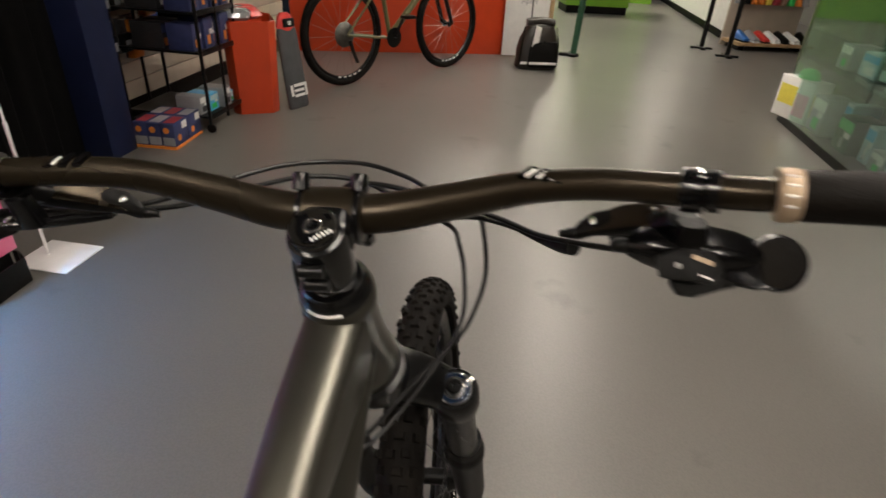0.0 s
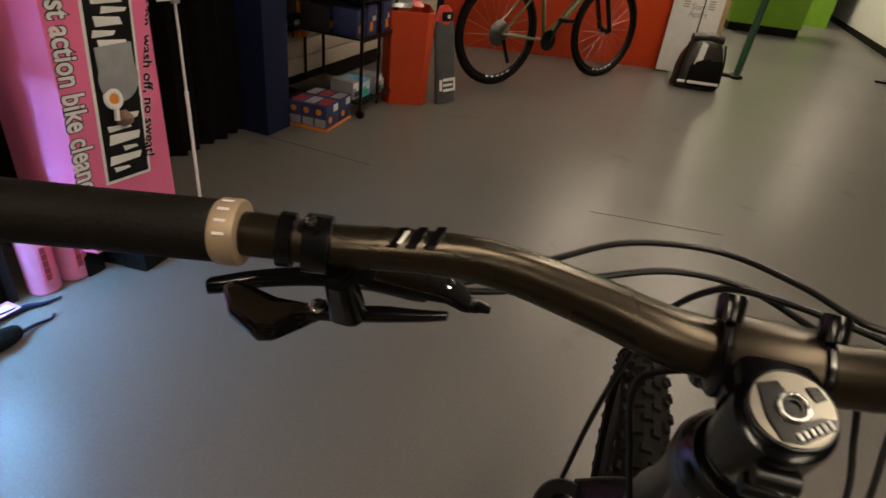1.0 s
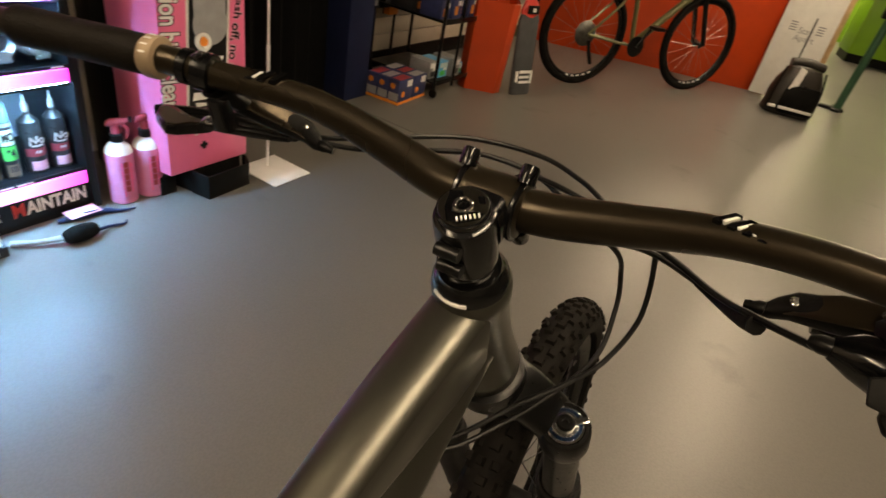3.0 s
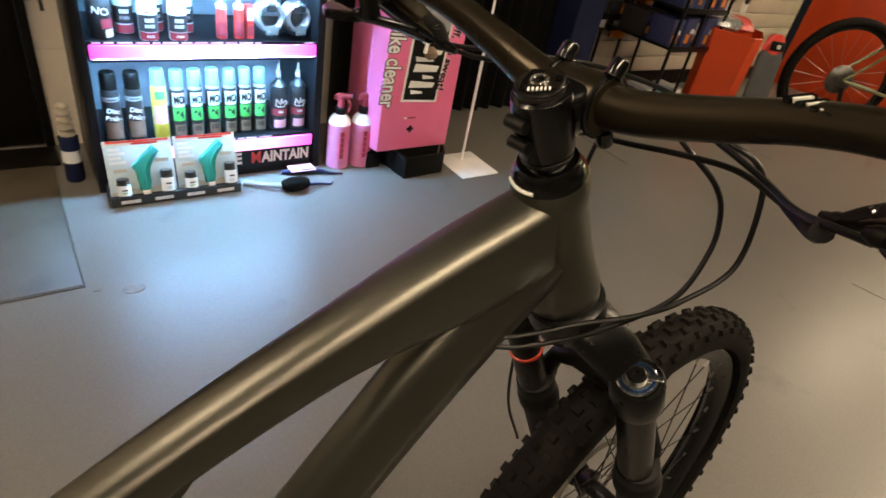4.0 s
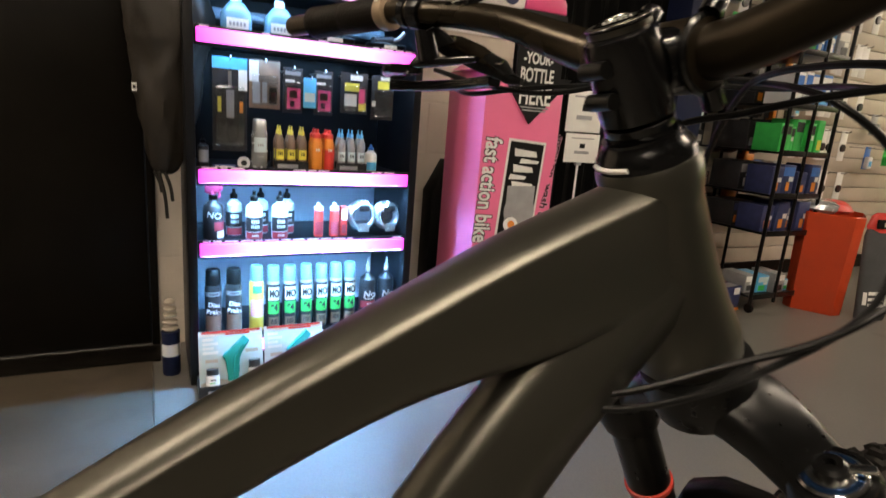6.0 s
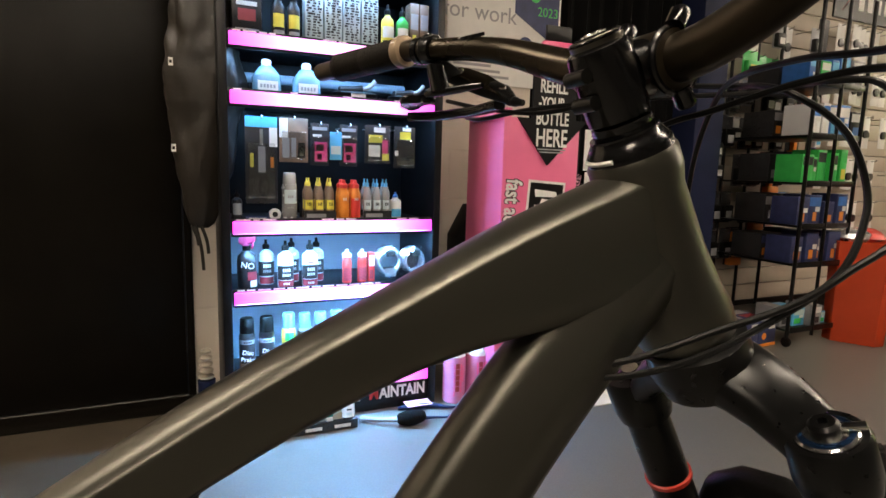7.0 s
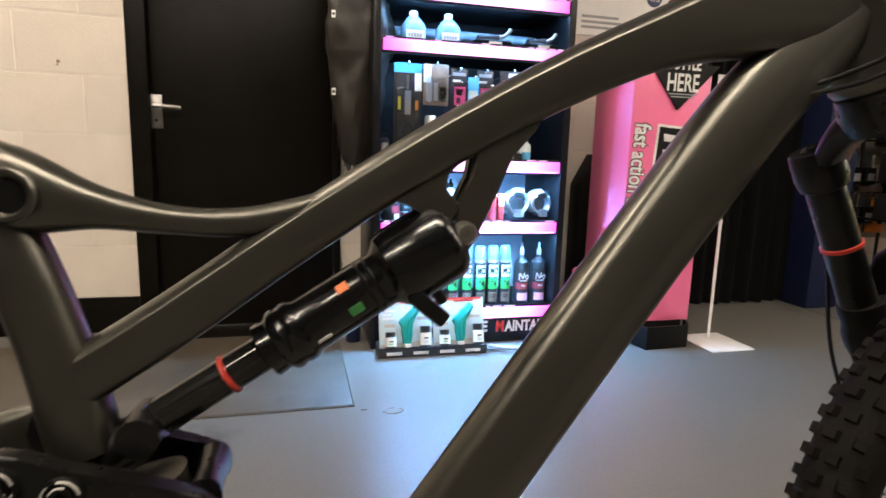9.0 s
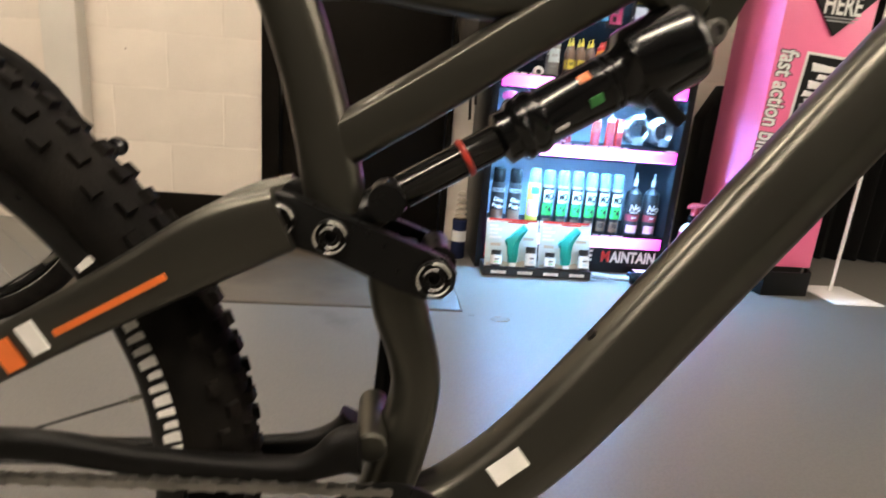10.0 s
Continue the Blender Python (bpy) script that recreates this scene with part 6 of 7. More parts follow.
roll = thing("brush_tub", pose(-2.075, 0.395, 0.0), "dark blue tub with white label and stacked pale wheel brushes", "tub")
part("tub", lathe([(0.028, 0), (0.030, 0.004), (0.030, 0.150), (0.031, 0.155), (0.031, 0.165), (0.028, 0.166)], n=22), NAVY, roll)
label_band(0.030, 0.075, 0.120, WHITE, roll)
for k in range(5):
    part("bristle_ring", lathe([(0.010, 0.0), (0.026 - 0.002 * k, 0.006), (0.027 - 0.002 * k, 0.014), (0.010, 0.022)], (0.003 * (k % 2), 0, 0.166 + k * 0.024), (0, 0, 1), 18), SLAT, roll)


# ---- pink refill dispenser ----
disp = thing("refill_dispenser", pose(-1.835, 1.42, 0.0), "tall pink cardboard refill dispenser column with black foot", "dispenser")
foot = part("foot", prism([(-0.004, 0.140), (-0.004, 0.375), (-0.20, 0.390), (-0.24, 0.120), (-0.110, 0.120)], 0.0, 0.098, "z", bevel=0.003), MATTE, disp, "black hexagonal foot with an open front tray")
part("tray_floor", prism([(0.083, 0.152), (0.073, 0.353), (0.018, 0.388), (-0.003, 0.388), (-0.003, 0.142)], 0.0, 0.040, "z", bevel=0.002), MATTE, foot)
for (ax_, ay_), (bx_, by_) in (((-0.003, 0.136), (0.085, 0.150)), ((0.085, 0.150), (0.075, 0.355)), ((0.075, 0.355), (0.020, 0.390)), ((0.020, 0.390), (-0.003, 0.390))):
    a, b = Vector((ax_, ay_, 0)), Vector((bx_, by_, 0))
    n_ = Vector((0, 0, 1)).cross((b - a).normalized()) * 0.007
    part("tray_wall", prism([(v_.x, v_.y) for v_ in (a, b, b + n_, a + n_)], 0.0, 0.098, "z", bevel=0.0015), MATTE, foot)
part("foot_stub", box((-0.085, 0.035, 0.0), (-0.045, 0.10, 0.075), 0.003), MATTE, disp)
column = part("column", prism([(-0.095, 0.034), (0.0, 0.050), (0.0, 0.405), (-0.10, 0.436), (-0.26, 0.40), (-0.26, 0.03)], 0.099, 1.165, "z", bevel=0.002), PINK, disp)
part("shoulder", prism([(0.0, 1.166), (0.085, 1.166), (0.085, 1.20), (0.060, 1.20)], -0.20, -0.004, "x"), PINK, disp)
head = part("arrow_sign", prism([(0.105, 1.165), (0.168, 1.165), (0.168, 1.395), (0.375, 1.395), (0.375, 1.165), (0.432, 1.165), (0.250, 0.985)], 0.002, 0.012, "x"), SHELFBLACK, disp, "black arrow sign with white writing")
part("bottle_shape", prism([(0.178, 1.396), (0.182, 1.435), (0.205, 1.462), (0.340, 1.462), (0.362, 1.435), (0.366, 1.396)], 0.0, 0.016, "x", bevel=0.004), PINKD, disp, "deep pink bottle-shaped crest")
part("bottle_cap", prism([(0.215, 1.463), (0.215, 1.520), (0.330, 1.520), (0.330, 1.463)], 0.0, 0.014, "x", bevel=0.003), SHELFBLACK, disp)
for txt, z, sz, sx in (("Save &", 1.352, 0.060, 0.80), ("REFILL", 1.288, 0.070, 0.66), ("-YOUR-", 1.226, 0.056, 0.72), ("BOTTLE", 1.164, 0.070, 0.62), ("HERE", 1.088, 0.098, 0.66)):
    lettering(txt, sz, pose(0.0125, 0.262, z, 90, 0, 90) @ Matrix.Diagonal((sx, 1, 1, 1)), WHITE, head, bold=0.0016)
for k in range(2):
    part("small_print", box((0.0122, 0.195 + 0.012 * k, 1.044 - 0.011 * k), (0.0128, 0.330 - 0.012 * k, 1.049 - 0.011 * k)), GREYP, head)


def on_face(y, z, turn):
    """On the column's front: y along it, z up, the letters running downwards, turned by degrees."""
    return pose(0.0008, y, z, 90, 0, 90) @ pose(0, 0, 0, 0, 0, -90 + turn)


for mat_, ext, fat in ((SHELFBLACK, 0.0003, 0.0062), (WHITE, 0.0009, 0.0022)):
    lettering("fast action bike cleaner", 0.100, on_face(0.086, 0.611, -3.3), mat_, column, ext, bold=fat, width=0.632 if mat_ is WHITE else 0.640)
logo = part("logo_panel", box((-0.306, -0.089, 0), (0.306, 0.089, 0.0012)), WHITE, column, "white bordered black logo panel with plain shapes")
logo.matrix_basis = on_face(0.242, 0.616, -3.6)
part("logo_ground", box((-0.296, -0.079, 0.0013), (0.296, 0.079, 0.0020)), SHELFBLACK, logo)
for k, (x0, w, lo, hi) in enumerate(((-0.270, 0.030, -0.058, 0.054), (-0.234, 0.020, -0.020, 0.060), (-0.208, 0.030, -0.054, 0.046), (-0.170, 0.022, -0.060, 0.010), (-0.142, 0.026, -0.050, 0.058), (0.084, 0.026, -0.010, 0.060), (0.118, 0.020, -0.058, 0.034), (0.146, 0.034, -0.052, 0.056), (0.190, 0.018, -0.010, 0.050), (0.216, 0.030, -0.060, 0.052), (0.254, 0.018, -0.054, 0.010))):
    part("logo_shape", prism([(x0, lo), (x0 + w, lo + 0.006 * (-1) ** k), (x0 + w - 0.004, hi), (x0 + 0.005, hi - 0.008 * (-1) ** k)], 0.0021, 0.0030, "z", bevel=0.0004), WHITE, logo)
SLANT = Matrix(((1, 0.22, 0, 0), (0, 1, 0, 0), (0, 0, 1, 0), (0, 0, 0, 1)))
for mat_, ext, fat in ((PINKL, 0.0003, 0.0035), (SHELFBLACK, 0.0009, 0.0008)):
    lettering("spray on, wash off, no sweat!", 0.046, on_face(0.368, 0.655, -3.6) @ SLANT, mat_, column, ext, bold=fat, width=0.60)
window = part("tap_window", lathe([(0.068, 0.001), (0.072, 0.004), (0.072, 0.008), (0.066, 0.009)], (0, 0.250, 0.640), (1, 0, 0), 28), GREYP, column, "round clear tap window")
part("window_recess", lathe([(0.066, 0.0052), (0.001, 0.0052)], (0, 0.250, 0.640), (1, 0, 0), 28), PINKL, window)
part("window_top", box((0.003, 0.184, 0.640), (0.008, 0.316, 0.742), 0.003), GREYP, window)
part("tap_ring", torus((0.010, 0.213, 0.585), (1, 0, 0.2), 0.024, 0.009, 24, 8), WHITEPL, window)
part("tap_centre", lathe([(0.018, 0), (0.016, 0.010), (0.001, 0.012)], (0.006, 0.213, 0.585), (1, 0, 0.2), 18), ORANGE, window)
part("tap_spout", rod((0.012, 0.218, 0.570), (0.022, 0.203, 0.520), 0.008), WHITEPL, window)
part("tap_bulb", lathe([(0.010, 0), (0.028, 0.012), (0.030, 0.03), (0.012, 0.05)], (0.002, 0.243, 0.490), (0, 0, 1), 16), BROWN, window)
for s, m in ((0.016, SHELFBLACK),):
    part("cross_mark", box((0.0005, 0.200 - s, 0.186), (0.0014, 0.200 + s, 0.198)), m, column)
    part("cross_mark", box((0.0015, 0.194, 0.192 - s), (0.0024, 0.206, 0.192 + s)), m, column)
part("flag_mark", box((0.0005, 0.165, 0.238), (0.0014, 0.177, 0.246)), WHITE, column)
part("small_print", box((0.0005, 0.182, 0.239), (0.0014, 0.222, 0.245)), DARKRED, column)

slab = thing("leaning_board", pose(-2.235, 1.452, 0.0), "black board with clipped corner leaning by the wall", "board")
part("board", prism([(0.0, 0.0), (0.0, 0.66), (0.075, 0.80), (0.21, 0.80), (0.21, 0.0)], -0.055, 0.045, "x", bevel=0.004), MATTE, slab)

# sign stand
sign = thing("sign_stand", pose(-1.838, 1.945, 0.0), "white sign stand with two printed cards on a thin pole", "sign")
part("base_plate", box((-0.065, -0.11, 0.0), (0.165, 0.10, 0.006), 0.002), WHITEPL, sign)
pole = part("pole", lathe([(0.0065, 0.006), (0.0065, 0.52), (0.0075, 0.52), (0.0075, 0.535), (0.0045, 0.536), (0.0045, 0.84)], n=12), WHITEPL, sign)
part("pole_clip", box((-0.006, -0.014, 0.832), (0.008, 0.014, 0.850), 0.002), GREYP, pole)
for z0, z1, y0, y1 in ((0.845, 0.962, -0.085, 0.092), (0.968, 1.135, -0.095, 0.085)):
    card = part("sign_card", box((0.0085, y0, z0), (0.0105, y1, z1), 0.0006), WHITE, sign)
    part("card_print", box((0.0107, y0 + 0.05, z0 + (z1 - z0) * 0.30), (0.0112, y1 - 0.05, z0 + (z1 - z0) * 0.40)), GREYP, card)
    part("card_print", box((0.0107, y0 + 0.075, z0 + (z1 - z0) * 0.50), (0.0112, y1 - 0.075, z0 + (z1 - z0) * 0.66)), MATTE, card)
    part("card_print", box((0.0107, y0 + 0.03, z0 + (z1 - z0) * 0.82), (0.0112, y1 - 0.03, z0 + (z1 - z0) * 0.86)), GREYP, card)

# wall poster over the dispenser
poster = thing("wall_poster", pose(WX + 0.004, 1.64, 1.36), "white wall poster with grey lettering and dark corner", "poster")
sheet = part("sheet", box((0, -0.190, 0.0), (0.006, 0.42, 0.62)), WHITE, poster)
lettering("for work", 0.105, pose(0.0068, -0.020, 0.318, 90, 0, 90), GREYP, sheet)
lettering("Bikes", 0.105, pose(0.0068, -0.060, 0.425, 90, 0, 90), GREYP, sheet)
for k in range(3):
    part("small_print", box((0.0062, -0.155, 0.030 + 0.024 * k), (0.0072, 0.14 - 0.05 * k, 0.042 + 0.024 * k)), GREYP, sheet)
part("dark_corner", prism([(0.16, 0.34), (0.41, 0.20), (0.41, 0.61), (0.16, 0.61)], 0.0062, 0.0075, "x"), NAVYBOX, sheet)
lettering("2023", 0.060, pose(0.0082, 0.345, 0.36, 90, 0, 90), GREEN, sheet)
part("green_mark", lathe([(0.03, 0), (0.03, 0.001), (0.001, 0.001)], (0.0077, 0.27, 0.43), (1, 0, 0), 16), GREEN, sheet)
part("round_badge", lathe([(0.042, 0), (0.042, 0.0012), (0.001, 0.0012)], (0.0062, 0.225, 0.195), (1, 0, 0), 24), NAVYBOX, sheet)
lettering("40%", 0.036, pose(0.0078, 0.225, 0.190, 90, 0, 90), WHITE, sheet)

# black bag on a hook at the door's edge
jacket = thing("hanging_bag", pose(-2.105, 0.385, 0.0), "black padded nylon cover bag hanging from a hook", "bag")
rings_ = []
for k in range(64):
    f = k / 63
    z = 0.725 + f * (1.76 - 0.725)
    bulge = min(1.0, 0.20 + 1.15 * f ** 0.50) if f < 0.40 else 1.0 - 0.35 * (f - 0.40) ** 1.4 / 0.49
    cy = -0.020 + 0.030 * min(1, f * 2.2) - 0.020 * max(0, f - 0.5)
    crease = 0.045 * math.sin(z * 21.0 + 0.6) * math.exp(-((z - 1.05) / 0.5) ** 2)
    rr = []
    for i in range(44):
        a = 2 * math.pi * i / 44
        fold = 1 + 0.16 * noise.noise(Vector((math.cos(a) * 1.6, math.sin(a) * 1.6, z * 5))) + 0.10 * noise.noise(Vector((math.cos(a) * 3, math.sin(a) * 3, z * 16 + a))) + crease * math.cos(a * 1.5 + z * 4)
        rr.append(Vector((0.085 * math.cos(a) * fold * bulge, cy + 0.030 + 0.126 * math.sin(a) * fold * bulge, z)))
    rings_.append(rr)
part("bag_body", loft(rings_), NYLON, jacket)
for k, (dy, drop) in enumerate(((0.000, 0.16), (0.018, 0.10), (-0.014, 0.07))):
    part("strap", tube([(0.03, -0.01 + dy, 0.735), (0.035, 0.006 + dy, 0.735 - drop * 0.5), (0.03, 0.012 + dy, 0.735 - drop)], 0.006, 8), NYLON, jacket)
part("hook_strap", tube([(0.0, 0.0, 1.73), (-0.05, 0.0, 1.80), (-0.20, 0.0, 1.82)], 0.008, 8), NYLON, jacket)
part("wall_hook", tube([(-0.255, 0.0, 1.80), (-0.210, 0.0, 1.800), (-0.195, 0.0, 1.83)], 0.006, 8), STEEL, jacket)
for z in (0.99, 1.27):
    part("tag", box((0.070, -0.078, z), (0.074, -0.064, z + 0.026)), WHITE, jacket, "small white tag")
    part("tag_print", box((0.0742, -0.075, z + 0.008), (0.0748, -0.067, z + 0.018)), MATTE, jacket)

# ---- slatwall bay: rack, cartons, bin, board bag ----
def product(x, y, z, d_, w, h, mats, rnd, label, category="box", group="rack products"):
    a, b, c = mats
    pr = [(0.06, 0.94, 0.62, 0.92, b), (0.1 + 0.3 * rnd.random(), 0.6 + 0.3 * rnd.random(), 0.12, 0.42, c)]
    if rnd.random() < 0.6:
        pr.append((0.55, 0.90, 0.44, 0.60, WHITE))
    return carton(x, y, z, d_, w, h, a, pr, label, category, group)


rack = thing("wire_rack", pose(-2.26, 3.40, 0.0), "black metal product rack on castors", "rack")
RX0, RX1, RY0, RY1 = -0.24, 0.30, 0.06, 0.50
for x in (RX0, RX1):
    for y in (RY0, RY1):
        part("post", rod((x, y, 0.05), (x, y, 1.95), 0.011, n=10), BLACK, rack)
        c = part("castor", lathe([(0.026, -0.010), (0.028, -0.006), (0.028, 0.006), (0.026, 0.010)], (x, y, 0.030), (0, 1, 0), 16), MATTE, rack)
    part("mid_post", rod((x, 0.28, 0.05), (x, 0.28, 1.95), 0.010, n=10), BLACK, rack)
SHELVES = (0.100, 0.480, 0.700, 0.940, 1.200, 1.480)
for z in SHELVES:
    sh = part("rack_shelf", box((RX0, RY0, z - 0.012), (RX1, RY1, z), 0.002), BLACK, rack)
    part("shelf_lip", box((RX1, RY0, z - 0.020), (RX1 + 0.006, RY1, z + 0.012), 0.001), BLACK, sh)
rnd = random.Random(11)
PAL = {0: [(SKYBLUE, TEALCARD, GREEN), (GREYP, WHITE, CANDARK), (ORANGE, ORANGE, CANDARK)], 1: [(NAVYBOX, NAVYBOX, ORANGE), (NAVYBOX, GREYP, ORANGE), (NAVYBOX, ORANGE, WHITE)], 2: [(NAVYBOX, BLUE, ORANGE), (NAVYBOX, NAVYBOX, ORANGE)], 3: [(GREEN, GREEN, YELLOW), (CANDARK, CANDARK, GREEN), (GREEN, CANDARK, GREEN)], 4: [(BLUE, WHITE, SKYBLUE), (CANDARK, WHITE, BLUE), (WHITEPL, BLUE, WHITE)], 5: [(GREEN, WHITE, GREEN), (BLUE, SKYBLUE, WHITE), (GREYP, WHITE, CANDARK)]}
LBL = {0: "small mixed carded product on the rack", 1: "navy and orange carton on the rack", 2: "navy and orange carton on the rack", 3: "green and black product box on the rack", 4: "blue and white product bottle box on the rack", 5: "green and white carton on the rack"}
for lv, z in enumerate(SHELVES):
    y = RY0 + 0.02
    while y < RY1 - 0.05:
        w = rnd.uniform(0.06, 0.12)
        h = rnd.uniform(0.13, 0.195) if lv != 0 else rnd.uniform(0.07, 0.14)
        if not (lv == 0 and 0.10 < y < 0.16):
            product(-2.26 + RX1 - 0.02 - rnd.uniform(0, 0.05), 3.40 + y + w / 2, z, 0.16, w * 0.94, h, rnd.choice(PAL[lv]), rnd, LBL[lv])
        if lv:
            product(-2.26 + RX1 - 0.24, 3.40 + y + w / 2, z, 0.20, w * 0.94, h * rnd.uniform(0.8, 1.05), (CANDARK, rnd.choice((CANDARK, NAVYBOX, GREYP)), rnd.choice((GREYP, WHITE, ORANGE))), rnd, "dark product carton at the back of the rack")
        y += w + 0.004
pack = thing("box_bundle", pose(-1.995, 3.125, 0.0, 0, 0, 4), "shrink-wrapped bundle of navy and orange cartons on the floor", "box bundle")
part("wrap_tray", box((-0.245, 0, 0), (0.0, 0.33, 0.016), 0.001), ORANGE, pack)
for i in range(3):
    for j in range(2):
        x0, y0 = -0.242 + i * 0.081, 0.004 + j * 0.163
        b = part("carton", box((x0, y0, 0.017), (x0 + 0.078, y0 + 0.158, 0.150), 0.002), NAVYBOX, pack)
        part("top_print", box((x0 + 0.008, y0 + 0.02, 0.1502), (x0 + 0.070, y0 + 0.14, 0.1512)), GREYP if (i + j) % 2 else DARKRED, b)
        if j == 0:
            part("end_print", lathe([(0.018, 0), (0.018, 0.001), (0.001, 0.001)], (x0 + 0.03, y0 - 0.0002, 0.110), (0, -1, 0), 14), ORANGE, b)
            part("end_print", box((x0 + 0.004, y0 - 0.0012, 0.022), (x0 + 0.074, y0 - 0.0002, 0.070)), GREYP, b)
        if i == 2:
            part("side_print", lathe([(0.020, 0), (0.020, 0.001), (0.001, 0.001)], (x0 + 0.0782, y0 + 0.05, 0.060), (1, 0, 0), 14), ORANGE, b)
            part("side_print", box((x0 + 0.0782, y0 + 0.09, 0.100), (x0 + 0.0792, y0 + 0.145, 0.140)), WHITE, b)

bin_ = thing("dump_bin", pose(-1.95, 3.90, 0.0, 0, 0, 30), "orange-red cardboard dump bin with red bags piled on top", "bin")
part("bin_body", loft([ring((0.08, 0.16, z), (1, 0, 0), (0, 1, 0), 0.165 * s, 0.20 * s, 8, 5) for z, s in ((0.0, 0.94), (0.004, 0.95), (0.60, 1.05), (0.605, 1.03), (0.50, 1.0))]), REDP, bin_)
for k in range(4):
    o = Vector((0.02 + 0.05 * (k % 2), 0.06 + 0.06 * k, 0.60))
    part("wrapped_bag", loft([[o + Vector((0.10 * s * math.cos(a) * (1 + 0.3 * noise.noise(Vector((math.cos(a), math.sin(a), k + z * 20)))), 0.075 * s * math.sin(a), z)) for a in [2 * math.pi * i / 16 for i in range(16)]] for z, s in ((0.0, 0.7), (0.02, 1.0), (0.05, 0.9), (0.07, 0.5))]), RED if k % 2 else SILVER, bin_, "red film-wrapped bag")
board = thing("board_bag", pose(-1.665, 4.16, 0.0, 0, -8, -22), "dark grey carry board with white print leaning on the bin", "board")
part("board_body", loft([ring((0, 0, z), (0, 1, 0), (1, 0, 0), w, t_, 20, 3) for z, w, t_ in ((0.0, 0.085, 0.020), (0.012, 0.095, 0.024), (0.50, 0.092, 0.022), (0.54, 0.080, 0.018), (0.56, 0.05, 0.012))]), material("charcoal cloth", (0.055, 0.057, 0.060), 0.8, 0, 0.15, 12, 0.3, 300), board)
part("red_clasp", loft([ring((0.0, 0.0, z), (0, 1, 0), (1, 0, 0), w, 0.020, 16, 2.4) for z, w in ((0.50, 0.070), (0.56, 0.085), (0.62, 0.060), (0.64, 0.03))]), RED, board)
part("black_handle", box((0.020, -0.045, 0.545), (0.032, 0.060, 0.600), 0.006), MATTE, board)
part("white_tag", box((0.0335, -0.005, 0.558), (0.0345, 0.022, 0.582)), WHITE, board)
for y0, y1, z0, z1 in ((-0.075, -0.050, 0.09, 0.165), (-0.040, 0.065, 0.150, 0.170), (-0.040, 0.055, 0.115, 0.133), (-0.040, 0.060, 0.080, 0.098), (0.065, 0.085, 0.080, 0.170)):
    part("white_print", box((0.0235, y0, z0), (0.0255, y1, z1)), WHITE, board)

# pegged goods on the slatwall
def pegged(y, z, kind):
    ob = thing("pegged_product", pose(-2.584, y, z), {"white": "white hanging card with dark oval cut-out", "green": "bright green carded product on a peg", "blue": "blue and white bottle pack on a peg", "orange": "orange and black carded tool on a peg", "grey": "grey carded product on a peg", "black": "black carded product on a peg"}[kind], "packet", "slatwall goods")
    m = {"white": WHITE, "green": GREEN, "blue": BLUE, "orange": ORANGE, "grey": GREYP, "black": CANDARK}[kind]
    w, h = {"white": (0.085, 0.21), "green": (0.13, 0.13), "blue": (0.075, 0.16), "orange": (0.12, 0.24), "grey": (0.09, 0.15), "black": (0.10, 0.19)}[kind]
    x0 = 0.03 + 0.12 * rnd.random()
    part("peg", tube([(0, 0, 0.0), (x0 + 0.03, 0, 0.0), (x0 + 0.036, 0, 0.012)], 0.003, 6, per=2), STEEL, ob)
    card = part("card", box((x0 - 0.002, -w / 2, -h), (x0, w / 2, 0.01), 0.0006), m if kind != "orange" else CANDARK, ob)
    if kind == "white":
        part("oval", lathe([(0.028, 0), (0.028, 0.012), (0.001, 0.014)], (x0, 0, -h * 0.55), (1, 0, 0), 16), CANDARK, card)
    elif kind == "orange":
        part("tool", box((x0, -w * 0.42, -h), (x0 + 0.05, w * 0.42, -h * 0.78), 0.008), ORANGE, card)
        part("tool_shaft", box((x0, -0.02, -h * 0.8), (x0 + 0.03, 0.015, -0.02), 0.006), ORANGE, card)
    else:
        part("pack", box((x0 + 0.0003, -w * 0.42, -h * 0.95), (x0 + 0.035, w * 0.42, -h * 0.40), 0.008), {"green": GREEN, "blue": WHITEPL, "grey": CANDARK, "black": MATTE}[kind], card)
        part("print", box((x0 + 0.0355, -w * 0.25, -h * 0.85), (x0 + 0.0365, w * 0.25, -h * 0.6)), {"green": YELLOW, "blue": SKYBLUE, "grey": WHITE, "black": GREYP}[kind], card)
    return ob


for z in (0.66, 0.98):
    pegged(3.22, z, "orange")
for y in (3.20, 3.30):
    pegged(y, 1.22, "grey")
for k in range(5):
    pegged(3.45 + 0.17 * k, 1.92, ("grey", "white", "grey", "white", "grey")[k])
for k in range(5):
    pegged(3.55 + 0.16 * k, 1.72, "green" if k < 3 else "blue")
for r_ in range(5):
    for k in range(6):
        pegged(4.46 + 0.105 * k, 0.80 + 0.30 * r_, "white")
for k in range(4):
    pegged(5.25 + 0.15 * k, 1.0 + 0.25 * (k % 2), ("blue", "grey", "green", "grey")[k])
for r_ in range(5):
    for k in range(8):
        pegged(3.40 + 0.122 * k, 0.62 + 0.235 * r_, ("black", "black", "grey", "black", "blue", "black", "orange", "black")[(k * 3 + r_ * 5) % 8])
blk = whole(part("brand_panel", box((-2.584, 4.36, 0.95), (-2.578, 4.46, 2.05)), SHELFBLACK), "tall narrow black sign panel with white shapes", "sign")
for k in range(4):
    part("white_shape", torus((-2.575, 4.41, 1.42 + k * 0.085), (1, 0, 0), 0.026, 0.009, 20, 6), WHITE, blk)
hd = whole(part("header_sign", box((-2.584, 4.48, 2.08), (-2.570, 5.45, 2.32)), SHELFBLACK), "black header sign with a red and white swoosh", "sign")
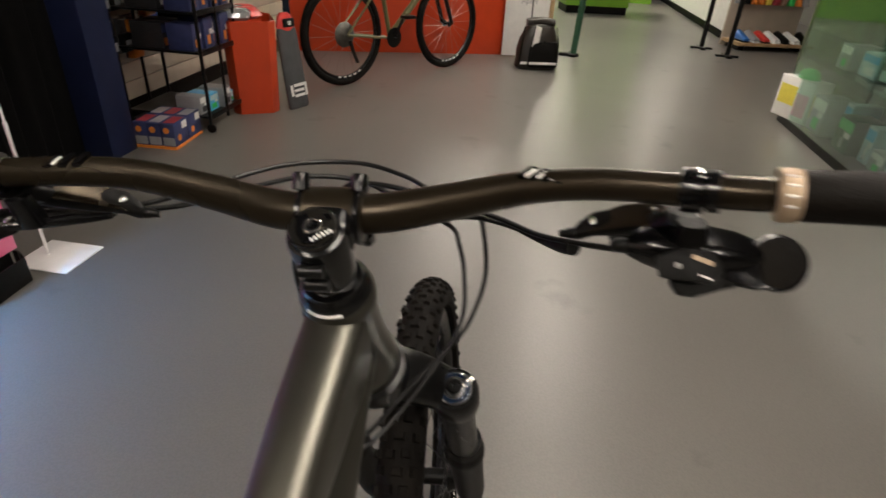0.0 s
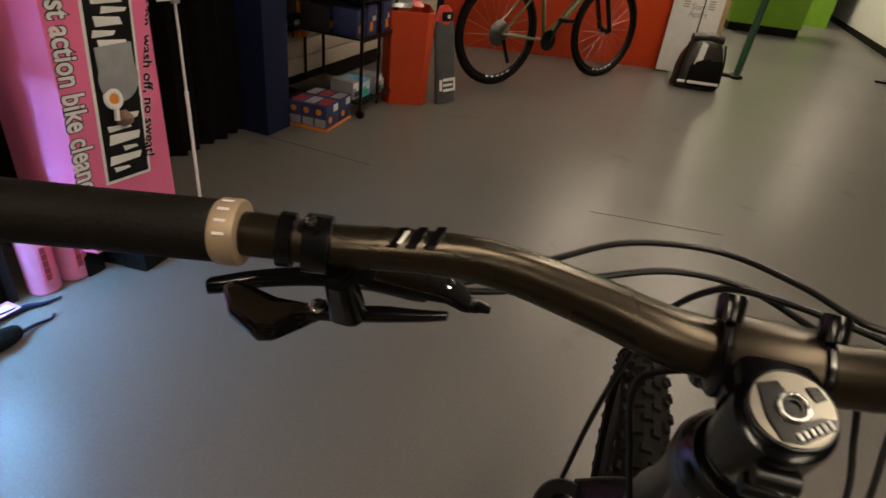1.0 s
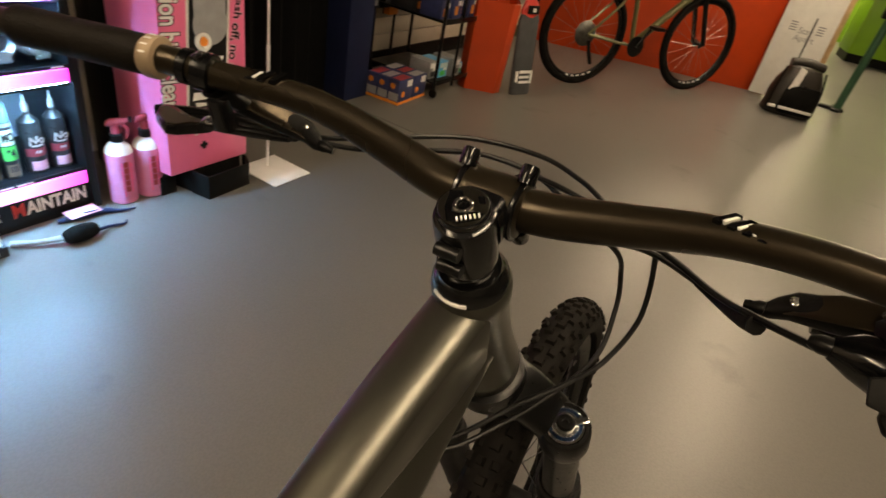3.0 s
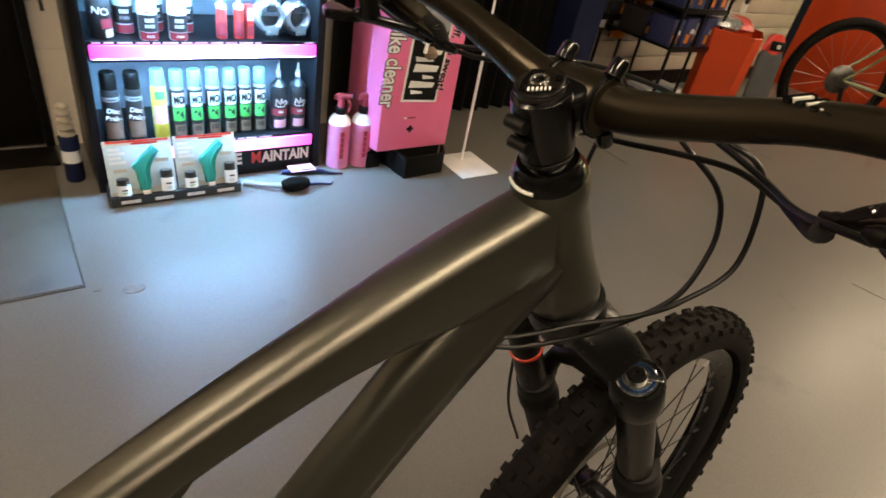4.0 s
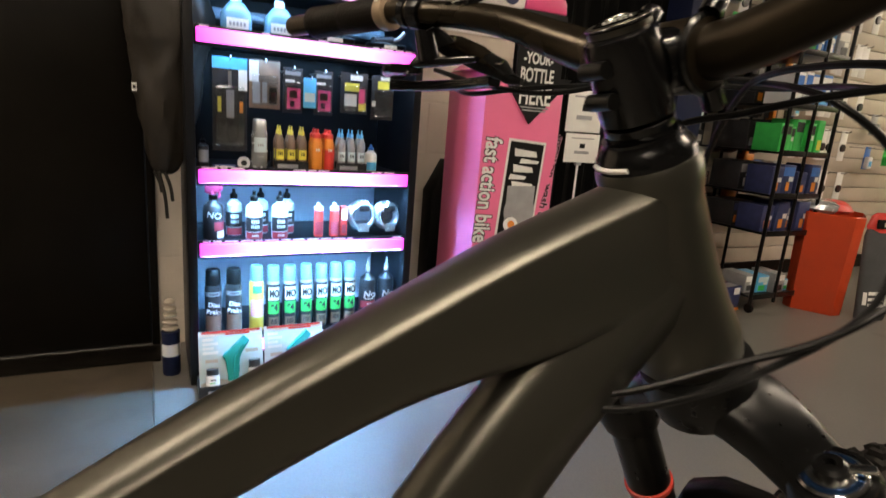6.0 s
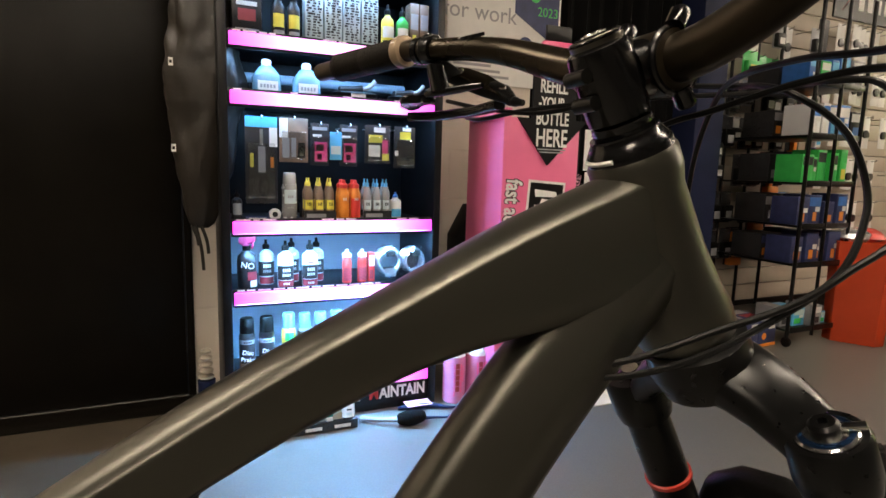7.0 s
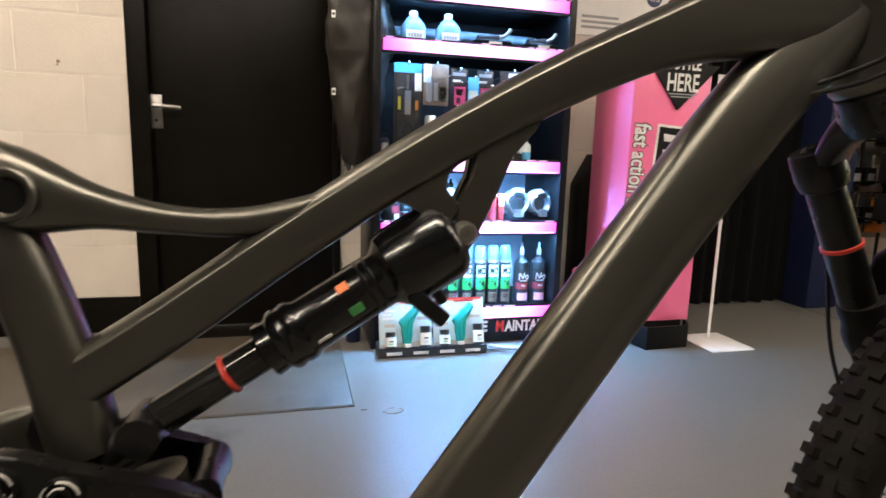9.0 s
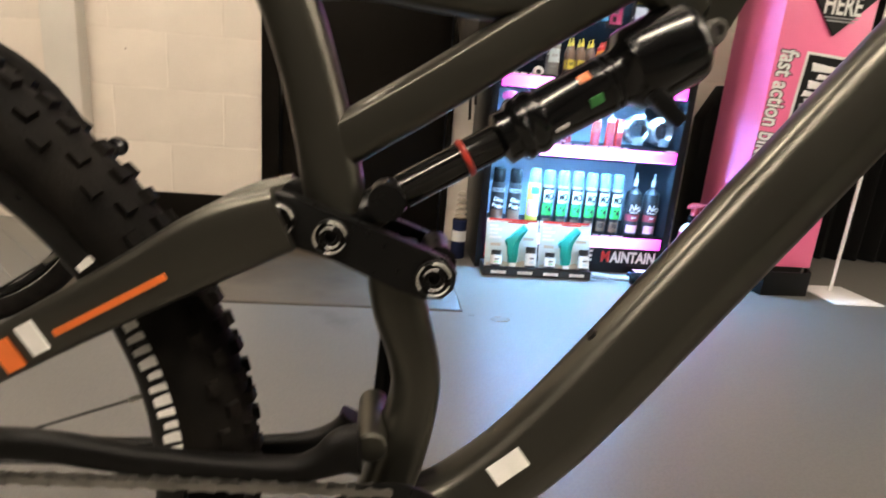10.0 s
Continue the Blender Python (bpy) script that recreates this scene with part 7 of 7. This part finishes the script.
part("red_shape", prism([(4.56, 2.13), (4.66, 2.24), (4.68, 2.27), (4.60, 2.17)], -2.5695, -2.568, "x"), RED, hd)
for k in range(6):
    part("white_shape", box((-2.5695, 4.74 + k * 0.10, 2.15), (-2.568, 4.80 + k * 0.10, 2.25)), WHITE, hd)


# ---- far side of the shop ----
# second bike, parked by the red partition
b2 = thing("olive_bike", pose(-1.205, 5.40, 0.0, 0, -2, -math.degrees(math.atan2(0.77, 1.11))) @ Matrix.Scale(1.09, 4), "olive green hardtail bike with black tyres parked by the partition", "bicycle")
for cy, nm in ((-0.56, "rear_wheel"), (0.56, "front_wheel")):
    c = Vector((0, cy, 0.365))
    w = part(nm, lathe([(0.010, -0.05), (0.030, -0.03), (0.012, -0.02), (0.012, 0.02), (0.030, 0.03), (0.010, 0.05)], c, (1, 0, 0), 16), GREYP if cy < 0 else BLACK, b2)
    part("tyre", torus(c, (1, 0, 0), 0.340, 0.026, 56, 10), RUBBER, w, "black tyre")
    part("rim", torus(c, (1, 0, 0), 0.306, 0.011, 56, 8), BLACK, w)
    for i in range(20):
        a = 2 * math.pi * i / 20
        part("spoke", rod(c + Vector((0.02 * (-1) ** i, 0.02 * math.cos(a + 0.6), 0.02 * math.sin(a + 0.6))), c + Vector((0, 0.298 * math.cos(a), 0.298 * math.sin(a))), 0.0012, n=4), STEEL, w)
    for k in range(5):
        a = radians(-100 + 9 * k)
        part("rim_print", box((-0.002, -0.012, -0.006), (0.0, 0.012, 0.006)), WHITEP, w).matrix_basis = Matrix.Translation(c + Vector((0.0125, 0.306 * math.cos(a), 0.306 * math.sin(a)))) @ pose(0, 0, 0, math.degrees(a) + 90, 0, 0)
BB2, ST2, HT2, HB2 = (0, -0.10, 0.31), (0, -0.20, 0.78), (0, 0.36, 0.88), (0, 0.40, 0.76)
fr2 = part("frame", tube([BB2, HB2], 0.026, 12, per=2), OLIVE, b2)
for a, b, r in ((BB2, ST2, 0.017), (ST2, HT2, 0.019), (HT2, HB2, 0.024)):
    part("frame_tube", rod(a, b, r), OLIVE, fr2)
for s in (-1, 1):
    part("seat_stay", tube([(0.02 * s, -0.20, 0.74), (0.05 * s, -0.34, 0.58), (0.06 * s, -0.56, 0.365)], 0.009, 8), OLIVE, fr2)
    part("chain_stay", tube([(0.03 * s, -0.12, 0.31), (0.055 * s, -0.30, 0.33), (0.06 * s, -0.56, 0.365)], 0.010, 8), OLIVE, fr2)
    part("fork_leg", rod((0.055 * s, 0.41, 0.73), (0.055 * s, 0.56, 0.365), 0.020, 0.018), BLACK, fr2)
part("fork_crown", box((-0.065, 0.385, 0.725), (0.065, 0.435, 0.765), 0.01), BLACK, fr2)
part("seat_post", rod(ST2, (0, -0.25, 0.95), 0.0145), BLACK, fr2)
part("saddle", loft([ring((0, y, 0.965), (1, 0, 0), (0, 0, 1), w, 0.02, 14, 2.6) for y, w in ((-0.40, 0.06), (-0.36, 0.07), (-0.26, 0.045), (-0.14, 0.02))]), MATTE, b2)
part("stem", tube([(0, 0.36, 0.90), (0, 0.37, 0.94), (0, 0.42, 0.97)], 0.017, 10), BLACK, b2)
part("handlebar", tube([(-0.37, 0.38, 1.00), (-0.1, 0.42, 0.985), (0, 0.425, 0.97), (0.1, 0.42, 0.985), (0.37, 0.38, 1.00)], 0.013, 10), BLACK, b2)
part("chainring", lathe([(0.05, 0), (0.075, 0.001), (0.075, 0.004), (0.05, 0.005)], (0.05, -0.10, 0.31), (1, 0, 0), 28), BLACK, b2)
part("crank", rod((0.065, -0.10, 0.31), (0.075, -0.02, 0.46), 0.012), BLACK, b2)
part("pedal", box((0.08, -0.06, 0.45), (0.17, 0.03, 0.475), 0.006), BLACK, b2)
part("cassette", lathe([(0.02, 0), (0.09, 0.004), (0.085, 0.008), (0.045, 0.035), (0.02, 0.036)], (0.02, -0.56, 0.365), (1, 0, 0), 24), GREYSTEEL, b2)
part("derailleur", tube([(0.07, -0.55, 0.33), (0.08, -0.53, 0.25), (0.075, -0.49, 0.17)], 0.014, 8), BLACK, b2)

# pannier, display board and green post
pan = thing("pannier", pose(0.0, 6.22, 0.0, 0, 0, 14), "black roll-top pannier bag with reflective silver strips", "bag")
part("bag_body", loft([ring((0, 0.01 * math.sin(z * 30), z), (1, 0, 0), (0, 1, 0), w, d_, 24, 3.0) for z, w, d_ in ((0, 0.19, 0.10), (0.02, 0.215, 0.12), (0.10, 0.205, 0.122), (0.18, 0.210, 0.116), (0.28, 0.185, 0.10), (0.36, 0.150, 0.08), (0.40, 0.13, 0.06))]), NYLON, pan)
part("roll_top", loft([ring((x, -0.006, 0.420 + 0.028 * math.cos(x * 9)), (0, 1, 0), (0, 0, 1), 0.042, 0.034, 14, 2.4) for x in (-0.135, -0.128, -0.06, 0.02, 0.09, 0.128, 0.135)]), NYLON, pan)
part("front_pocket", loft([ring((0.035, -0.112, z), (1, 0, 0), (0, 1, 0), w, d_, 20, 3.2) for z, w, d_ in ((0.03, 0.13, 0.018), (0.05, 0.15, 0.030), (0.20, 0.145, 0.028), (0.27, 0.12, 0.016))]), MATTE, pan)
for x0, x1 in ((-0.190, -0.125), (-0.105, 0.170)):
    part("silver_strip", box((x0, -0.150, 0.062), (x1, -0.143, 0.086), 0.002), WHITEP, pan)
part("silver_strap", prism([(-0.095, 0.17), (-0.030, 0.16), (-0.012, 0.40), (-0.065, 0.42)], -0.128, -0.118, "y", bevel=0.002), WHITEP, pan, "pale reflective panel")
for x in (-0.16, 0.15):
    part("side_strap", tube([(x, -0.07, 0.40), (x * 1.15, -0.11, 0.25), (x * 1.2, -0.12, 0.05)], 0.008, 8), MATTE, pan)
part("buckle", box((0.012, -0.150, 0.250), (0.040, -0.138, 0.285), 0.003), MATTE, pan)
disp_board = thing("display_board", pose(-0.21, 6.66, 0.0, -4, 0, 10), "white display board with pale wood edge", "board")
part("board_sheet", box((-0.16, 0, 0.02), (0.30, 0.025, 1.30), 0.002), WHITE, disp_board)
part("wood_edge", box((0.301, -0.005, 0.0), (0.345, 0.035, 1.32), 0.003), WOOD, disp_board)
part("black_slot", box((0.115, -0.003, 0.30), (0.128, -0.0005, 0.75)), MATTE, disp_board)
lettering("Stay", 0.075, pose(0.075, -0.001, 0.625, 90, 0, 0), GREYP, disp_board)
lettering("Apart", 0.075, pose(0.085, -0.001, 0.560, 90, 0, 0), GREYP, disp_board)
# four grey bars each side for the fingers of the drawn hands
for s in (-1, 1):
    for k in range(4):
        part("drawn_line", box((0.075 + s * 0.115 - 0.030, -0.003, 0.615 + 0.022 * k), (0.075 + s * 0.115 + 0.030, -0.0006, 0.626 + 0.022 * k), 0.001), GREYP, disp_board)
post = thing("workstand", pose(0.41, 7.04, 0.0), "dark green metal post of a stand with flat feet", "stand")
DKGREEN = material("dark green metal", (0.03, 0.09, 0.05), 0.4, 0.3, 0.15, 20)
part("post", rod((0, 0, 0.02), (0.05, 0.05, 1.7), 0.035, n=16), DKGREEN, post)
part("foot", box((-0.16, -0.05, 0), (0.06, 0.03, 0.03), 0.008), MATTE, post)
part("foot", box((-0.05, -0.10, 0), (0.03, 0.12, 0.028), 0.008), MATTE, post)
part("clamp", box((-0.05, -0.05, 0.85), (0.09, 0.09, 0.95), 0.01), MATTE, post)

cab = thing("green_counter", pose(0.42, 10.85, 0.0, 0, 0, 12), "lime green counter with black plinth", "counter")
part("plinth", box((0.02, 0.02, 0), (1.06, 0.58, 0.12)), MATTE, cab)
part("front_panel", box((0, 0, 0.12), (1.08, 0.03, 1.0), 0.003), LIME, cab)
part("end_panel", box((1.05, 0.031, 0.12), (1.08, 0.6, 1.0), 0.003), LIME, cab)
part("end_panel", box((0.0, 0.031, 0.12), (0.03, 0.6, 1.0), 0.003), LIME, cab)
part("worktop", box((-0.02, -0.02, 1.001), (1.10, 0.62, 1.04), 0.004), WOOD, cab)
whole(part("feature_wall", box((-2.9, 13.2, 0.0), (2.2, 13.3, 2.9)), LIME), "lime green painted feature wall", "wall", kind="structure")
whole(part("low_wall", box((2.57, 9.30, 0.0), (2.70, 19.9, 0.95), 0.004), WHITE), "long low white partition wall", "wall", kind="structure")
whole(part("low_wall_plinth", box((2.555, 9.295, 0.0), (2.569, 19.9, 0.10), 0.002), MATTE), "dark plinth along the white partition", "skirting", kind="structure")
for x, y in ((2.07, 8.27), (2.26, 7.80)):
    p = thing("black_post", pose(x, y, 0), "black display post on flat crossed feet", "stand", "display posts")
    part("upright", rod((0, 0, 0.02), (0, 0, 1.75), 0.028, n=14), BLACK, p)
    part("foot", box((-0.13, -0.03, 0), (0.13, 0.03, 0.025), 0.006), BLACK, p)
    part("foot", box((-0.03, -0.13, 0), (0.03, 0.13, 0.028), 0.006), BLACK, p)
    part("arm", rod((0, 0, 1.2), (-0.03, 0.22, 1.28), 0.014), BLACK, p)
shoe_shelf = thing("shoe_shelf", pose(2.52, 8.32, 0.0, 0, 0, 14), "low pale wood shelf with colourful shoes and goods", "shelf")
part("board", box((0, 0, 0.06), (1.02, 0.42, 0.10), 0.004), WOOD, shoe_shelf)
part("leg_block", box((0.04, 0.05, 0.0), (0.12, 0.37, 0.06)), MATTE, shoe_shelf)
part("leg_block", box((0.90, 0.05, 0.0), (0.98, 0.37, 0.06)), MATTE, shoe_shelf)
part("back_board", box((0, 0.43, 0.0), (1.02, 0.46, 1.7), 0.003), SLAT, shoe_shelf)
rnd = random.Random(5)
for k in range(7):
    m = (BLUE, GREYP, RED, WHITEPL, MATTE, WHITEPL, MATTE)[k]
    s = thing("shoe", shoe_shelf.matrix_basis @ pose(0.10 + k * 0.135, 0.12, 0.10, 0, 0, rnd.uniform(-12, 12)), "small sports shoe on the low wooden shelf", "shoe", "shoes on the shelf")
    part("upper", loft([ring((0, y, z), (1, 0, 0), (0, 0, 1), 0.042, h, 14, 2.6) for y, z, h in ((-0.10, 0.030, 0.020), (-0.06, 0.040, 0.030), (0.03, 0.055, 0.046), (0.11, 0.070, 0.060), (0.14, 0.065, 0.050))]), m, s)
    part("sole", box((-0.044, -0.115, 0.0), (0.044, 0.15, 0.018), 0.006), WHITEPL if k % 2 else MATTE, s)
for k in range(10):
    m = (GREYP, MATTE, ORANGE, ORANGE, YELLOW, DARKRED, BROWN, GREEN, ORANGE, GREYP)[k]
    s = thing("hanging_garment", shoe_shelf.matrix_basis @ pose(0.06 + k * 0.10, 0.36, 0.52), "folded garment hanging from the display", "garment", "garments")
    part("cloth", loft([ring((0.008 * math.sin(z * 30 + k), 0, z), (1, 0, 0), (0, 1, 0), 0.042, 0.05 + 0.01 * math.sin(z * 17 + k), 14, 3) for z in (0.0, 0.08, 0.2, 0.35, 0.5, 0.62)]), m, s)
    part("hook", tube([(0, 0, 0.61), (0, 0.02, 0.66), (0, 0.06, 0.68)], 0.004, 6), STEEL, s)

# glass counter on the right-hand side
gc = thing("glass_cabinet", pose(1.89, 2.2, 0.0, 0, 0, -1), "glass display cabinet with black base rail and mixed goods inside", "cabinet")
GL = 2.9
part("base_rail", box((0, 0, 0), (0.60, GL, 0.06), 0.004), MATTE, gc)
for lo, hi in (((0.0, 0.0, 0.061), (0.006, GL, 0.98)), ((0.007, GL - 0.006, 0.061), (0.599, GL, 0.98)), ((0.594, 0.0, 0.061), (0.600, GL - 0.007, 0.98)), ((0.0, 0.0, 0.981), (0.60, GL, 0.989)), ((0.007, 0.01, 0.50), (0.593, GL - 0.008, 0.506))):
    part("glass_pane", box(lo, hi), GLASS, gc)
for x in (0.0, 0.585):
    for y in (0.0, GL - 0.015):
        part("corner_strip", box((x - 0.002, y - 0.001, 0.061), (x + 0.017, y + 0.017, 0.992)), STEEL, gc)
rnd = random.Random(23)
for lvl in (0.061, 0.507):
    y = 0.10
    while y < GL - 0.55:
        w = rnd.uniform(0.10, 0.24)
        h = rnd.uniform(0.10, 0.30)
        m = rnd.choice(((TEALCARD, SKYBLUE, WHITE), (BLUE, SKYBLUE, WHITE), (GREYP, WHITE, GREEN), (DKGREEN, GREEN, GREYP), (CANDARK, GREYP, TEALCARD)))
        ob = product(1.89 + 0.10 + rnd.uniform(0, 0.10), 2.2 + y + w / 2, lvl, 0.18, w * 0.9, h, m, rnd, "boxed accessory inside the glass cabinet", "box", "goods in the cabinet")
        ob.matrix_basis = ob.matrix_basis @ pose(0, 0, 0, 0, 0, 180)
        y += w + 0.03
hb = thing("helmet_box", pose(1.93, 4.92, 0.061, 0, 0, 200), "white and yellow carton with a red patch in the cabinet", "box")
part("box", box((-0.16, -0.17, 0), (0.0, 0.17, 0.30), 0.003), WHITE, hb)
part("print", box((0.0004, -0.15, 0.10), (0.0014, 0.02, 0.24)), YELLOW, hb)
part("print", box((0.0004, 0.03, 0.04), (0.0014, 0.15, 0.20)), PINKL, hb)
part("print", box((-0.15, 0.1704, 0.06), (-0.02, 0.1714, 0.22)), YELLOW, hb)
part("print", box((-0.15, -0.1714, 0.06), (-0.02, -0.1704, 0.22)), YELLOW, hb)
part("helmet_top", loft([ring((-0.08, 0, z), (1, 0, 0), (0, 1, 0), 0.06 * s, 0.09 * s, 16) for z, s in ((0.301, 1.0), (0.33, 0.95), (0.36, 0.7), (0.372, 0.3))]), GREEN, hb)

# a parked wheel by the block wall, its edge and a black peg showing
pw = thing("parked_wheel", pose(-1.20, -1.00, 0.0, 0, 0, 8), "black-tyred bicycle wheel with a round-ended peg", "wheel")
c = Vector((0, 0, 0.372))
part("tyre", torus(c, (1, 0, 0), 0.345, 0.026, 64, 12), RUBBER, pw, "black tyre with pale sidewall print")
part("rim", torus(c, (1, 0, 0), 0.306, 0.012, 64, 8), BLACK, pw)
part("hub", lathe([(0.008, -0.055), (0.028, -0.034), (0.014, -0.028), (0.014, 0.028), (0.028, 0.034), (0.008, 0.055)], c, (1, 0, 0), 18), BLACK, pw)
for i in range(24):
    a = 2 * math.pi * i / 24
    part("spoke", rod(c + Vector((0.03 * (-1) ** i, 0.024 * math.cos(a + 0.7), 0.024 * math.sin(a + 0.7))), c + Vector((0, 0.300 * math.cos(a), 0.300 * math.sin(a))), 0.0011, n=4), STEEL, pw)
for k in range(5):
    a = radians(18 + 5 * k)
    part("sidewall_print", box((0, -0.008, -0.008), (0.0012, 0.008, 0.008)), WHITEP, pw).matrix_basis = Matrix.Translation(c + Vector((0.0225, 0.336 * math.cos(a), 0.336 * math.sin(a)))) @ pose(0, 0, 0, math.degrees(a), 0, 0)
stand_ = part("peg", tube([(0.0, 0.345, 0.470), (0.03, 0.385, 0.480), (0.064, 0.420, 0.484)], 0.009, 10), BLACK, pw)
part("peg_ball", lathe([(0.010, -0.024), (0.020, -0.016), (0.0235, 0.0), (0.020, 0.016), (0.010, 0.024)], (0.066, 0.425, 0.484), (1, 0, 0), 20), GLOSS, stand_, "round black rubber end")
